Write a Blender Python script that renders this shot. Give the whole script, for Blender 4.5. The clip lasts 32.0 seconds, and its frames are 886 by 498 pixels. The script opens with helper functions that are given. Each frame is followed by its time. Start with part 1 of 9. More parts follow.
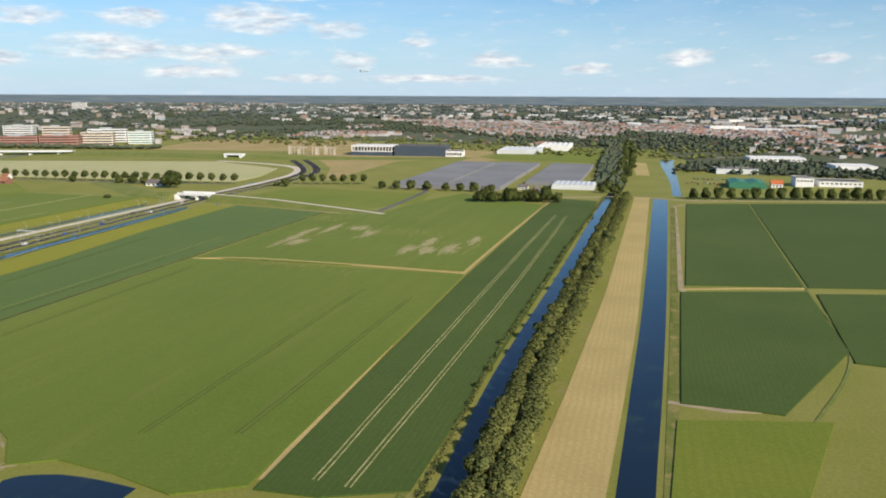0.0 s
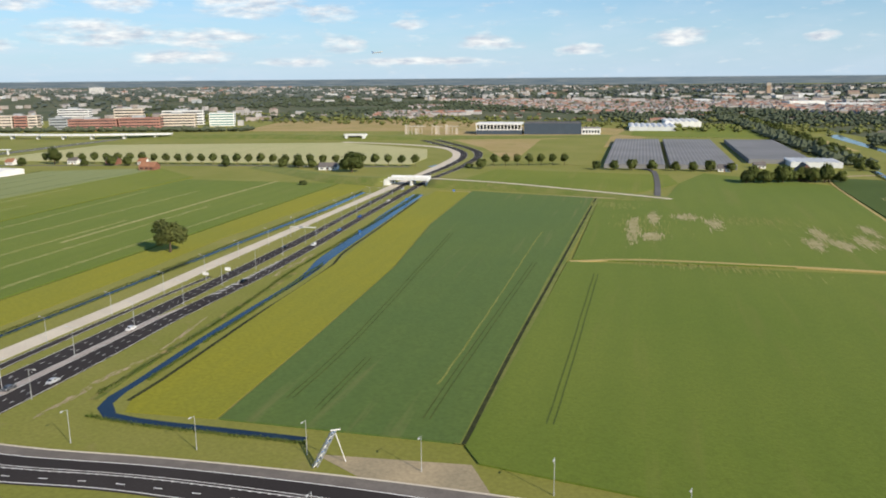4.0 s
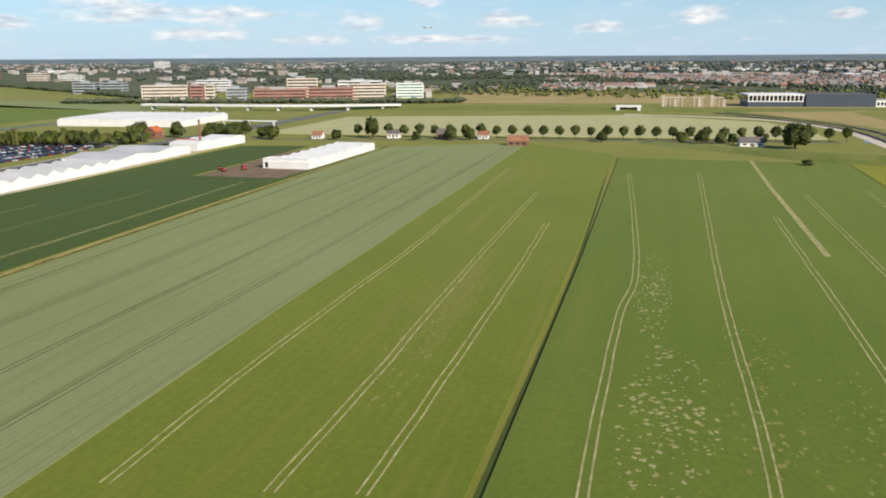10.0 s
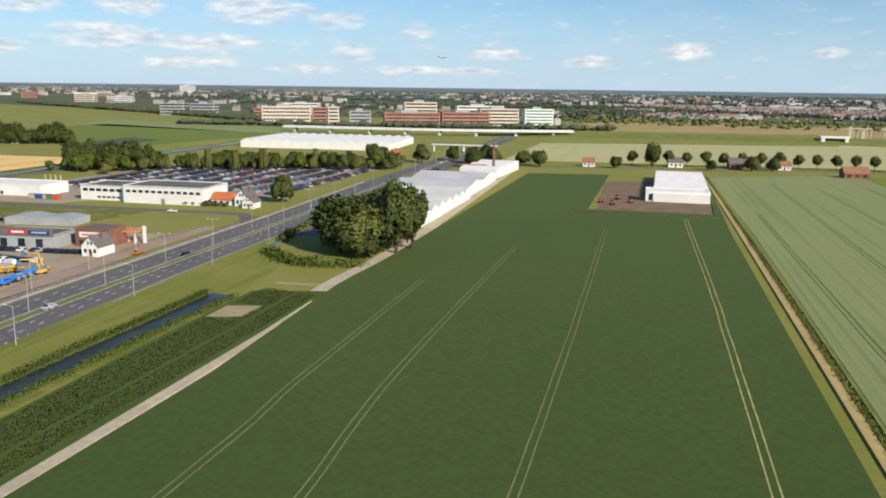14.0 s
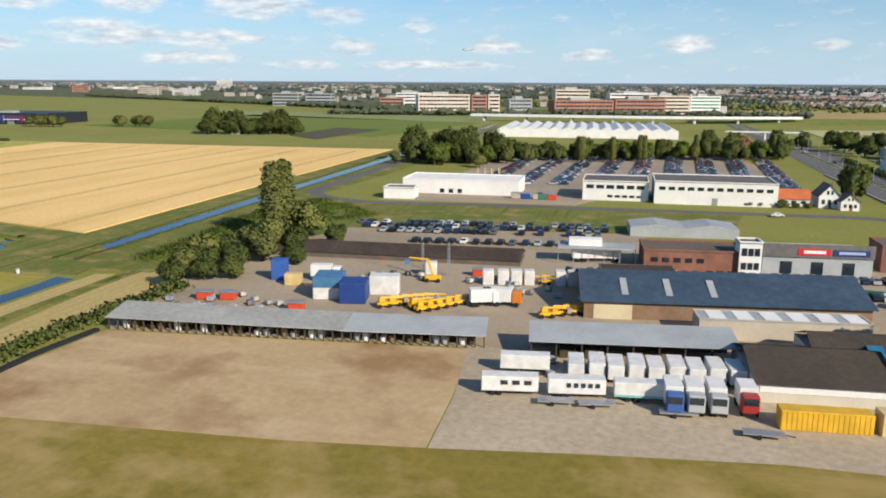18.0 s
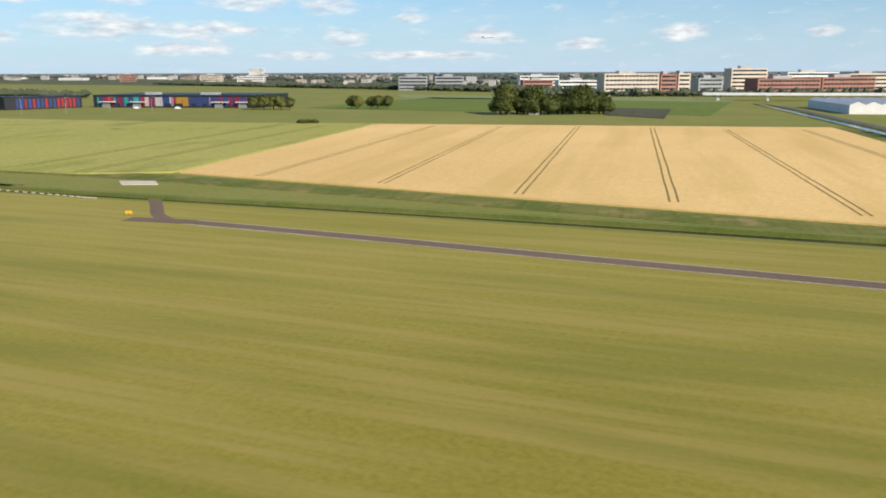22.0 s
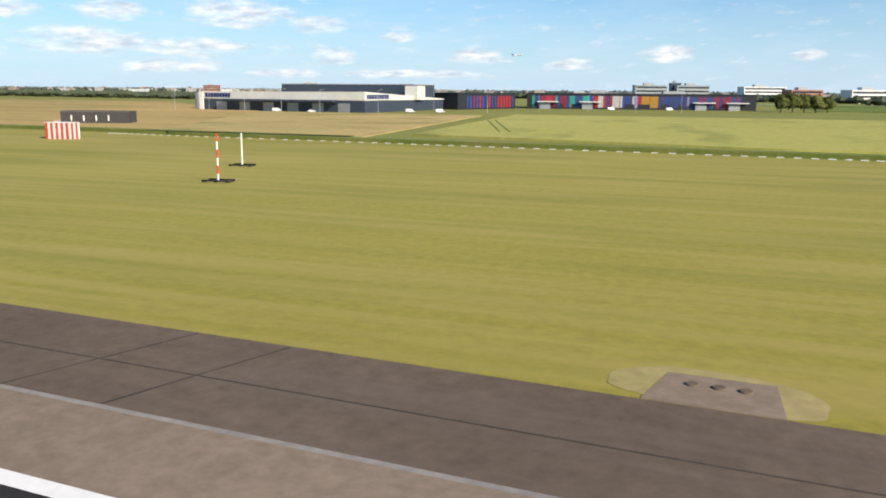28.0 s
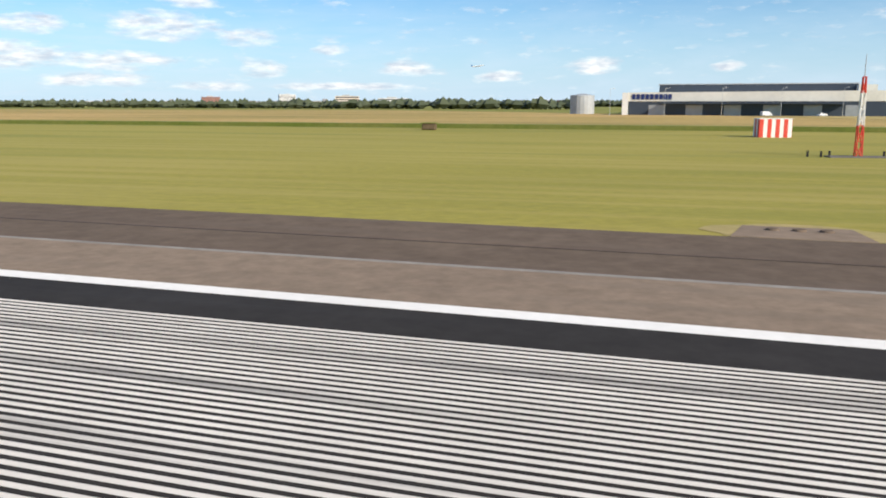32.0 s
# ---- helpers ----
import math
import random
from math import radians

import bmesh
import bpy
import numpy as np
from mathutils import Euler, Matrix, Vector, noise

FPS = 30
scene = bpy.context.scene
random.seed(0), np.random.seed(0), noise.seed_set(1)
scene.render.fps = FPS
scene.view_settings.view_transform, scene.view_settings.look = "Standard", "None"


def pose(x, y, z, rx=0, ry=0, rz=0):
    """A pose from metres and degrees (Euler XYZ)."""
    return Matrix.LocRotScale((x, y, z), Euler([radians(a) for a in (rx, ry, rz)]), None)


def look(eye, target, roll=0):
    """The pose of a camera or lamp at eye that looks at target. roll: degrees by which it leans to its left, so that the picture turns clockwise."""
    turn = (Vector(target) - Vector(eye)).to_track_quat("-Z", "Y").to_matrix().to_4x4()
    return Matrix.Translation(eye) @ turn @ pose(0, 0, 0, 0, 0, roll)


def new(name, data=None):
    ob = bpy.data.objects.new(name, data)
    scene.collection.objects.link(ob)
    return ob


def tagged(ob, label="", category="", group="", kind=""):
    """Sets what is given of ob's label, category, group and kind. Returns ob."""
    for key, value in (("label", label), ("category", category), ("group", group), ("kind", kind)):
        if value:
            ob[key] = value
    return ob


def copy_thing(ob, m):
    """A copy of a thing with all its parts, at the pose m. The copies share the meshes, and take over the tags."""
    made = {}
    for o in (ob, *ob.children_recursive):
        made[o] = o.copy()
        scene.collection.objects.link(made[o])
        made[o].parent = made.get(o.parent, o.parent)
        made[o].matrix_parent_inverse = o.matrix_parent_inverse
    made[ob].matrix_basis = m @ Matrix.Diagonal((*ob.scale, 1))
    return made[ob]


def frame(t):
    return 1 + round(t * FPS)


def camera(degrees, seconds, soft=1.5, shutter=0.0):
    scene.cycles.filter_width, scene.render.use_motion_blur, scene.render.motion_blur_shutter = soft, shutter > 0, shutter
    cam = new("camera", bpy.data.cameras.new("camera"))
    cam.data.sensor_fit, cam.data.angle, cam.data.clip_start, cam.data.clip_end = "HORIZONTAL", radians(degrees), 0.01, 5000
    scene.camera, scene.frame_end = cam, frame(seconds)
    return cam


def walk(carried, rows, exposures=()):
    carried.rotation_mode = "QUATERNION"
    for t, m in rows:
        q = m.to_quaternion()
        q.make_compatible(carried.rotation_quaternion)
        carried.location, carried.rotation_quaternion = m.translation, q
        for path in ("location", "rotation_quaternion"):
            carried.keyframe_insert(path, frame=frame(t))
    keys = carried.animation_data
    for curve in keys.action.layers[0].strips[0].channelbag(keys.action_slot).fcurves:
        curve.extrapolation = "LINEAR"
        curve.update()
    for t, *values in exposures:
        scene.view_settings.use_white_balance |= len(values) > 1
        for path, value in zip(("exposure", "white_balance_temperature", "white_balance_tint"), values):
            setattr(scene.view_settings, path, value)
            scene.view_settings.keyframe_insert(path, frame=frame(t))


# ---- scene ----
cam = camera(57.29, 32.0, soft=1.9)

# seconds, x, y, z, then the turns of pose()
PATH = [
    (0, 0.00, 0.00, 56.79, 79.29, -0.24, 24.18),
    (0.5, -17.37, 1.04, 55.72, 78.23, 0.63, 23.91),
    (1, -34.84, 2.33, 54.64, 77.18, 1.07, 24.35),
    (1.5, -52.39, 3.80, 53.58, 76.37, 1.59, 23.86),
    (2, -69.98, 5.36, 52.52, 76.49, 1.03, 23.92),
    (2.5, -87.59, 6.94, 51.49, 77.14, 0.74, 23.63),
    (4.5, -157.94, 12.62, 47.65, 78.12, 0.42, 23.60),
    (5, -175.45, 13.73, 46.76, 77.86, -0.27, 24.06),
    (5.5, -192.92, 14.67, 45.90, 78.07, -0.47, 24.47),
    (6, -210.35, 15.45, 45.07, 78.62, -0.70, 23.98),
    (6.5, -227.75, 16.06, 44.25, 78.44, -0.36, 24.54),
    (7, -245.11, 16.50, 43.45, 77.80, -0.49, 24.63),
    (7.5, -262.44, 16.78, 42.67, 77.37, -0.18, 24.45),
    (8, -279.74, 16.91, 41.89, 77.67, -0.14, 24.28),
    (8.5, -297.02, 16.89, 41.12, 77.61, 0.12, 24.55),
    (9, -314.29, 16.76, 40.35, 76.70, 0.37, 24.65),
    (9.5, -331.56, 16.51, 39.58, 76.48, 0.53, 24.68),
    (10, -348.82, 16.16, 38.80, 76.63, 0.36, 24.82),
    (10.5, -366.09, 15.73, 38.01, 77.04, -0.04, 24.71),
    (11, -383.38, 15.24, 37.21, 77.44, -0.31, 24.69),
    (11.5, -400.69, 14.71, 36.40, 77.75, -0.39, 24.64),
    (12, -418.03, 14.13, 35.57, 77.68, -0.41, 24.39),
    (12.5, -435.40, 13.55, 34.73, 76.96, 0.03, 24.47),
    (13, -452.81, 12.95, 33.87, 77.55, -0.29, 24.24),
    (13.5, -470.27, 12.36, 32.99, 78.86, -0.89, 24.04),
    (15.5, -540.62, 10.27, 29.30, 76.84, 0.52, 24.70),
    (16, -558.36, 9.85, 28.33, 76.10, 0.71, 24.72),
    (16.5, -576.15, 9.47, 27.36, 76.57, 0.07, 24.73),
    (17, -594.01, 9.13, 26.37, 77.66, 0.01, 24.14),
    (17.5, -611.94, 8.84, 25.37, 78.11, -0.27, 24.15),
    (18, -629.93, 8.59, 24.37, 78.35, -0.34, 24.15),
    (18.5, -647.98, 8.38, 23.36, 78.16, -0.43, 24.30),
    (19, -666.09, 8.20, 22.35, 77.82, -0.24, 24.16),
    (19.5, -684.26, 8.04, 21.34, 77.66, -0.02, 23.97),
    (20, -702.49, 7.90, 20.34, 77.68, -0.07, 24.02),
    (20.5, -720.77, 7.76, 19.33, 77.64, -0.04, 24.17),
    (21, -739.11, 7.62, 18.34, 77.55, 0.17, 23.89),
    (21.5, -757.49, 7.46, 17.35, 77.55, 0.13, 23.80),
    (22, -775.93, 7.28, 16.38, 77.69, 0.18, 23.71),
    (22.5, -794.41, 7.07, 15.43, 77.82, -0.27, 23.24),
    (23, -812.93, 6.82, 14.48, 77.64, -0.10, 23.58),
    (23.5, -831.49, 6.51, 13.56, 77.82, -0.07, 23.55),
    (24, -850.09, 6.15, 12.66, 78.50, -0.08, 23.56),
    (24.5, -868.73, 5.73, 11.78, 79.95, 0.08, 23.47),
    (25, -887.40, 5.25, 10.92, 80.96, -0.29, 23.41),
    (25.5, -906.10, 4.70, 10.09, 81.99, -0.71, 23.78),
    (27.5, -981.19, 1.55, 7.06, 79.00, -0.30, 22.96),
    (28, -1000.04, 0.78, 6.39, 78.98, -0.46, 22.88),
    (28.5, -1018.91, 0.42, 5.76, 78.00, -0.26, 21.97),
    (29, -1037.82, 0.07, 5.17, 77.83, -0.12, 21.95),
    (29.5, -1056.76, -0.34, 4.63, 78.25, -0.14, 20.10),
    (30, -1075.73, -0.69, 4.15, 78.16, 0.36, 20.23),
    (30.5, -1094.74, -0.86, 3.73, 78.35, 0.74, 19.35),
    (31, -1113.78, -0.96, 3.38, 79.03, 0.72, 18.76),
    (31.5, -1132.87, -1.01, 3.12, 79.65, 0.71, 18.23),
    (32, -1152.00, -0.85, 2.95, 79.83, -0.02, 18.14),
]
# the clip's camera brightens a little as it nears the runway
EXPOSURES = [(0, .24), (13, .22), (16, .2), (21, .21), (25.5, .32), (28, .38), (32, .41)]
walk(cam, [(t, pose(x, y, z, rx, ry, rz)) for t, x, y, z, rx, ry, rz in PATH], EXPOSURES)
scene.view_settings.exposure = 0.2

# ---- light ----
SUN_EL, SUN_AZ = radians(29.0), radians(-26.5)
sun_way = Vector((math.cos(SUN_EL) * math.cos(SUN_AZ), math.cos(SUN_EL) * math.sin(SUN_AZ), math.sin(SUN_EL)))
sun_data = bpy.data.lights.new("sun", "SUN")
sun_data.energy, sun_data.angle, sun_data.color = 5.0, radians(0.5), (1.0, 0.885, 0.72)
sun_ob = new("sun", sun_data)
sun_ob.matrix_world = look((0, 0, 300), Vector((0, 0, 300)) - sun_way)


class Nodes:
    """Short hand to lay node trees."""

    def __init__(self, tree):
        self.t = tree
        tree.nodes.clear()

    def add(self, kind, **sets):
        n = self.t.nodes.new(kind)
        for k, v in sets.items():
            if k in n.inputs:
                self.put(n.inputs[k], v)
            else:
                setattr(n, k, v)
        return n

    def put(self, sock, v):
        if isinstance(v, bpy.types.NodeSocket):
            self.t.links.new(v, sock)
        elif isinstance(v, bpy.types.Node):
            self.t.links.new(v.outputs[0], sock)
        else:
            sock.default_value = v

    def math(self, op, a, b=0.0, c=0.0):
        n = self.t.nodes.new("ShaderNodeMath")
        n.operation = op
        for s, v in zip(n.inputs, (a, b, c)):
            self.put(s, v)
        return n.outputs[0]

    def vmath(self, op, a, b=(0, 0, 0)):
        n = self.t.nodes.new("ShaderNodeVectorMath")
        n.operation = op
        self.put(n.inputs[0], a)
        self.put(n.inputs[1], b)
        return n.outputs["Value"] if op in ("DOT_PRODUCT", "LENGTH") else n.outputs[0]

    def mix(self, f, a, b, blend="MIX"):
        n = self.t.nodes.new("ShaderNodeMix")
        n.data_type, n.blend_type = "RGBA", blend
        self.put(n.inputs[0], f)
        self.put(n.inputs[6], a)
        self.put(n.inputs[7], b)
        return n.outputs[2]

    def ramp(self, f, lo, hi, a=0.0, b=1.0):
        n = self.t.nodes.new("ShaderNodeMapRange")
        n.clamp = True
        self.put(n.inputs[0], f)
        for i, v in ((1, lo), (2, hi), (3, a), (4, b)):
            n.inputs[i].default_value = v
        return n.outputs[0]

    def noise(self, vec, scale, detail=3.0, rough=0.55, w=0.0):
        n = self.t.nodes.new("ShaderNodeTexNoise")
        self.put(n.inputs["Vector"], vec)
        n.inputs["Scale"].default_value, n.inputs["Detail"].default_value, n.inputs["Roughness"].default_value = scale, detail, rough
        return n.outputs["Fac"]


def rgb(c):
    return (c[0], c[1], c[2], 1.0)


# sky, with low fair-weather clouds and hazy land under the horizon
world = bpy.data.worlds.new("world")
scene.world = world
world.use_nodes = True
N = Nodes(world.node_tree)
sky = N.add("ShaderNodeTexSky", sky_type="NISHITA", sun_disc=False, sun_elevation=SUN_EL, sun_rotation=math.pi / 2 - SUN_AZ, air_density=1.0, dust_density=0.4, ozone_density=2.0)
way = N.add("ShaderNodeTexCoord").outputs["Generated"]
sep = N.add("ShaderNodeSeparateXYZ", Vector=way)
height = sep.outputs["Z"]
# flat sheet of cloud cells seen low over the horizon
azim = N.math("ARCTAN2", N.math("MULTIPLY", sep.outputs["X"], -1.0), sep.outputs["Y"])
elev = N.math("ARCSINE", height)
flat = N.add("ShaderNodeCombineXYZ", X=azim, Y=N.math("MULTIPLY", elev, 3.4))
wisp = N.noise(flat, 26.0, 6.0, 0.62)
lump = N.noise(flat, 9.0, 5.0, 0.6)
CLOUDS = [(20.7, 2.4, 1.5, .55), (7.8, 2.5, 1.7, .5), (-0.8, 2.4, .9, .35), (30.3, 2.3, 1.3, .5), (46.0, 3.0, 3.4, .75), (31.5, 4.3, 1.9, .45), (14.2, 1.9, 1.4, .35),
          (36.5, 5.0, 3.2, .8), (39.5, 2.7, 3.2, .55), (26.0, 3.6, 1.3, .28), (50.5, 4.7, 1.8, .5), (44.5, 4.9, 1.7, .55), (35.0, 6.6, 1.6, .45), (54.0, 2.2, 3.0, .5), (41.0, 1.5, 3.0, .4),
          (25.2, 1.2, 4.0, .25), (49.0, 6.8, 1.6, .5), (33.8, 1.1, 2.0, .3)]
mask = 0.0
for az, el, wa, we in CLOUDS:
    da = N.math("DIVIDE", N.math("SUBTRACT", azim, radians(az)), radians(wa))
    de = N.math("DIVIDE", N.math("SUBTRACT", elev, radians(el)), radians(we))
    r = N.math("ADD", N.math("MULTIPLY", da, da), N.math("MULTIPLY", de, de))
    mask = N.math("MAXIMUM", mask, N.math("SUBTRACT", 1.0, N.math("MULTIPLY", r, 0.5)))
shape = N.math("ADD", mask, N.math("MULTIPLY", N.math("SUBTRACT", wisp, 0.52), 2.6))
puff = N.ramp(shape, 0.1, 0.95)
long = N.add("ShaderNodeCombineXYZ", X=azim, Y=N.math("MULTIPLY", elev, 9.0))
bars = N.math("MULTIPLY", N.ramp(N.noise(long, 8.0, 5.0, 0.6), 0.44, 0.68), N.ramp(azim, 0.12, 0.62, 0.1, 0.34))
veil = N.math("MAXIMUM", N.math("MULTIPLY", N.ramp(lump, 0.42, 0.75), N.ramp(elev, 0.0, 0.14, 0.4, 0.1)), N.math("MULTIPLY", bars, N.ramp(elev, 0.02, 0.18, 1.0, 0.35)))
air = N.math("MULTIPLY", N.ramp(elev, 0.0, 0.13, 1.0, 0.0), 0.8)
SKY_STRENGTH = 0.1
c = N.mix(1.0, sky, rgb((.53, .79, 1.03)), "MULTIPLY")
c = N.mix(air, c, rgb((5.0, 6.4, 7.9)))
c = N.mix(veil, c, rgb((5.9, 6.7, 7.8)))
lit = N.mix(N.ramp(N.noise(flat, 40.0, 4.0), 0.35, 0.65), rgb((4.9, 5.4, 6.2)), rgb((9.0, 8.9, 8.6)))
c = N.mix(N.math("MULTIPLY", puff, 0.85), c, lit)
land = N.mix(N.ramp(N.noise(N.add("ShaderNodeCombineXYZ", X=N.math("MULTIPLY", azim, 6.0), Y=N.math("MULTIPLY", elev, 160.0)), 6.0, 4.0), 0.4, 0.65), rgb((1.2, 1.6, 1.9)), rgb((2.0, 2.3, 2.4)))
c = N.mix(N.ramp(height, -0.0012, 0.0), land, c)
bg = N.add("ShaderNodeBackground", Color=c, Strength=SKY_STRENGTH)
N.add("ShaderNodeOutputWorld", Surface=bg)

# ---- materials ----
MATS = {}
FIELD_TURN = radians(10.0)


def material(name, col, col2=None, scale=1.0, fine=None, rough=0.9, metal=0.0, bump=0.0, rows=None, dark=None, patches=None, spec=0.1, alpha=None, turn=FIELD_TURN, rand=0.0, streak=None, amp=.38, streak2=None, sheen=0.0):
    """A surface with two scales of colour change; rows = (period, depth, colour) of lines along the fields; patches = (scale, low, high, colour)."""
    if name in MATS:
        return MATS[name]
    m = bpy.data.materials.new(name)
    m.use_nodes = True
    n = Nodes(m.node_tree)
    place = n.add("ShaderNodeNewGeometry").outputs["Position"]
    rot = n.add("ShaderNodeVectorRotate", rotation_type="Z_AXIS", Vector=place, Angle=-turn).outputs[0]
    col2 = col2 or tuple(v * 0.75 for v in col)
    big = n.noise(place, scale, 4.0)
    c = n.mix(n.ramp(big, 0.35, 0.65), rgb(col), rgb(col2))
    fine = fine or scale * 14
    small = n.noise(place, fine, 3.0, 0.65)
    c = n.mix(1.0, c, n.mix(small, rgb((1 - amp,) * 3), rgb((1 + amp,) * 3)), "MULTIPLY")
    hgt = small
    if streak:
        st = n.vmath("MULTIPLY", rot, streak[0])
        c = n.mix(n.math("MULTIPLY", n.ramp(n.noise(st, 1.0, 4.0), streak[1], streak[1] + 0.16), streak[3] if len(streak) > 3 else 1.0), c, rgb(streak[2]))
    if streak2:
        st = n.vmath("MULTIPLY", rot, streak2[0])
        c = n.mix(n.math("MULTIPLY", n.ramp(n.noise(st, 1.0, 4.0), streak2[1], streak2[1] + 0.16), streak2[3]), c, rgb(streak2[2]))
    if rows:
        x = n.add("ShaderNodeSeparateXYZ", Vector=rot).outputs["X"]
        wob = n.math("MULTIPLY", n.noise(place, 0.05, 2.0), rows[0] * 0.8)
        ph = n.math("PINGPONG", n.math("ADD", x, wob), rows[0] / 2)
        line = n.ramp(ph, rows[0] * 0.1, rows[0] * 0.3)
        c = n.mix(n.math("MULTIPLY", n.math("SUBTRACT", 1.0, line), n.ramp(small, 0.3, 0.7, rows[1] * 0.4, rows[1])), c, rgb(rows[2]))
    if patches:
        p = n.ramp(n.noise(place, patches[0], 5.0, 0.62), patches[1], patches[2])
        c = n.mix(p, c, rgb(patches[3]))
    if rand:
        r = n.add("ShaderNodeObjectInfo").outputs["Random"]
        c = n.mix(1.0, c, n.mix(r, rgb((1 - rand,) * 3), rgb((1 + rand,) * 3)), "MULTIPLY")
    b = n.add("ShaderNodeBsdfPrincipled", Roughness=rough, Metallic=metal)
    n.put(b.inputs["Base Color"], c)
    b.inputs["Specular IOR Level"].default_value = spec
    if sheen:
        b.inputs["Sheen Weight"].default_value, b.inputs["Sheen Roughness"].default_value = sheen, .45
        b.inputs["Sheen Tint"].default_value = rgb((.95, 1.0, .42))
    if bump:
        bp = n.add("ShaderNodeBump", Strength=0.6, Distance=bump, Height=hgt)
        n.put(b.inputs["Normal"], bp)
    n.add("ShaderNodeOutputMaterial", Surface=b)
    MATS[name] = m
    return m


def water_material(name, tint, rough=0.08):
    m = bpy.data.materials.new(name)
    m.use_nodes = True
    n = Nodes(m.node_tree)
    place = n.add("ShaderNodeNewGeometry").outputs["Position"]
    weed = n.ramp(n.noise(place, 0.12, 5.0, 0.65), 0.55, 0.7)
    b = n.add("ShaderNodeBsdfPrincipled", Roughness=rough)
    n.put(b.inputs["Base Color"], n.mix(weed, rgb(tint), rgb((tint[0] * 2 + .01, tint[1] * 2 + .012, tint[2] * 1.2))))
    b.inputs["IOR"].default_value = 1.33
    bp = n.add("ShaderNodeBump", Strength=0.25, Distance=0.05, Height=n.noise(place, 1.6, 3.0))
    n.put(b.inputs["Normal"], bp)
    n.add("ShaderNodeOutputMaterial", Surface=b)
    return m


M_GRASS = material("meadow grass", (.172, .178, .032), (.215, .203, .05), 0.03, 1.4, bump=.05, patches=(.09, .6, .76, (.235, .195, .08)), sheen=.08)
M_AIRGRASS = material("mown airfield grass", (.238, .2, .029), (.283, .234, .042), 0.025, 2.2, bump=.03, amp=.36, streak=((.7, .03, 1), .45, (.345, .264, .075), .6), streak2=((.16, .02, 1), .5, (.158, .16, .022), .6), turn=radians(93), sheen=.1)
M_ROUGH = material("rough bank grass", (.115, .15, .028), (.175, .18, .05), 0.15, 1.6, bump=.08, patches=(.2, .6, .75, (.2, .18, .07)), sheen=.08)
M_LUSH = material("lush crop", (.1, .145, .018), (.125, .162, .023), 0.012, 1.8, bump=.08, amp=.36, streak=((.16, .012, 1), .58, (.15, .165, .035), .7), rows=(9.0, .2, (.075, .118, .016)), sheen=.08)
M_LUSH2 = material("bright crop", (.122, .158, .016), (.16, .182, .023), 0.015, 1.6, bump=.07, amp=.36, rows=(1.7, .35, (.11, .148, .015)), streak=((.2, .012, 1), .55, (.2, .185, .045), .6), sheen=.08)
M_BLUE = material("blue green beet crop", (.066, .116, .032), (.082, .128, .03), 0.015, 1.2, bump=.06, streak=((.25, .012, 1), .6, (.16, .16, .06), .8), rows=(7.0, .25, (.06, .108, .03)), sheen=.08)
M_DARK = material("dark potato crop", (.05, .084, .018), (.066, .1, .023), 0.02, 1.5, bump=.07, rows=(1.1, .3, (.035, .065, .014)), sheen=.05)
M_DARKFLAT = material("dark even crop", (.045, .076, .018), (.055, .086, .02), 0.012, 1.4, bump=.05, sheen=.05)
M_PALE = material("pale wheat crop", (.205, .228, .098), (.23, .25, .112), 0.012, 1.6, bump=.05, rows=(.95, .35, (.15, .185, .066)), streak=((.9, .008, 1), .52, (.13, .16, .055), .75), amp=.25, sheen=.08)
M_YELLOW = material("yellow flowering crop", (.23, .215, .014), (.2, .2, .02), 0.02, 1.2, bump=.06, rows=(5.0, .2, (.17, .17, .02)), sheen=.08)
M_RIPE = material("ripe wheat", (.82, .565, .235), (.74, .5, .2), 0.012, 1.6, bump=.04, amp=.25, streak=((.12, .01, 1), .5, (.62, .42, .14), .5))
M_STRAW = material("mown straw strip", (.45, .34, .14), (.38, .29, .12), 0.05, 1.5, bump=.06, rows=(1.3, .5, (.36, .25, .1)), sheen=.08)
M_SAND = material("dry sandy soil", (.4, .32, .2), (.3, .25, .16), 0.12, 1.8, bump=.03)
M_SOIL = material("bare brown soil", (.24, .17, .11), (.17, .125, .08), 0.2, 2.0, bump=.04)
M_ASPHALT = material("dark new asphalt", (.036, .031, .029), (.046, .04, .037), 0.05, 3.0, rough=.85, bump=.006)
M_ASPHALT2 = material("grey worn asphalt", (.15, .145, .142), (.125, .121, .118), 0.05, 3.0, rough=.9, bump=.006, streak=((.9, .01, 1), .5, (.11, .107, .105), .5))
M_CONC = material("pale concrete lane", (.64, .57, .45), (.56, .49, .39), 0.08, 2.0, bump=.01, amp=.2)
M_PAVING = material("grey paved yard", (.4, .328, .238), (.335, .272, .195), 0.06, 1.6, bump=.01, amp=.2, patches=(.12, .55, .75, (.25, .21, .165)))
M_RED = material("red clinker paving", (.33, .23, .18), (.36, .28, .22), 0.2, 3.0, bump=.01)
M_WHITE = material("white road paint", (.84, .82, .78), (.78, .76, .72), 0.6, 5.0, rough=.8, amp=.12)
M_WATER = water_material("canal water", (.008, .018, .03))
M_MUDDY = water_material("muddy weedy water", (.022, .024, .016), .3)


# ---- shapes ----
def part(name, bm, mat, parent=None, label="", smooth=False):
    me = bpy.data.meshes.new(name)
    bm.normal_update()
    bm.to_mesh(me)
    bm.free()
    for mt in (mat if isinstance(mat, (list, tuple)) else [mat]):
        me.materials.append(mt)
    if smooth:
        me.shade_smooth()
    ob = new(name, me)
    if parent is not None:
        ob.parent = parent
    if label:
        ob["label"] = label
    return ob


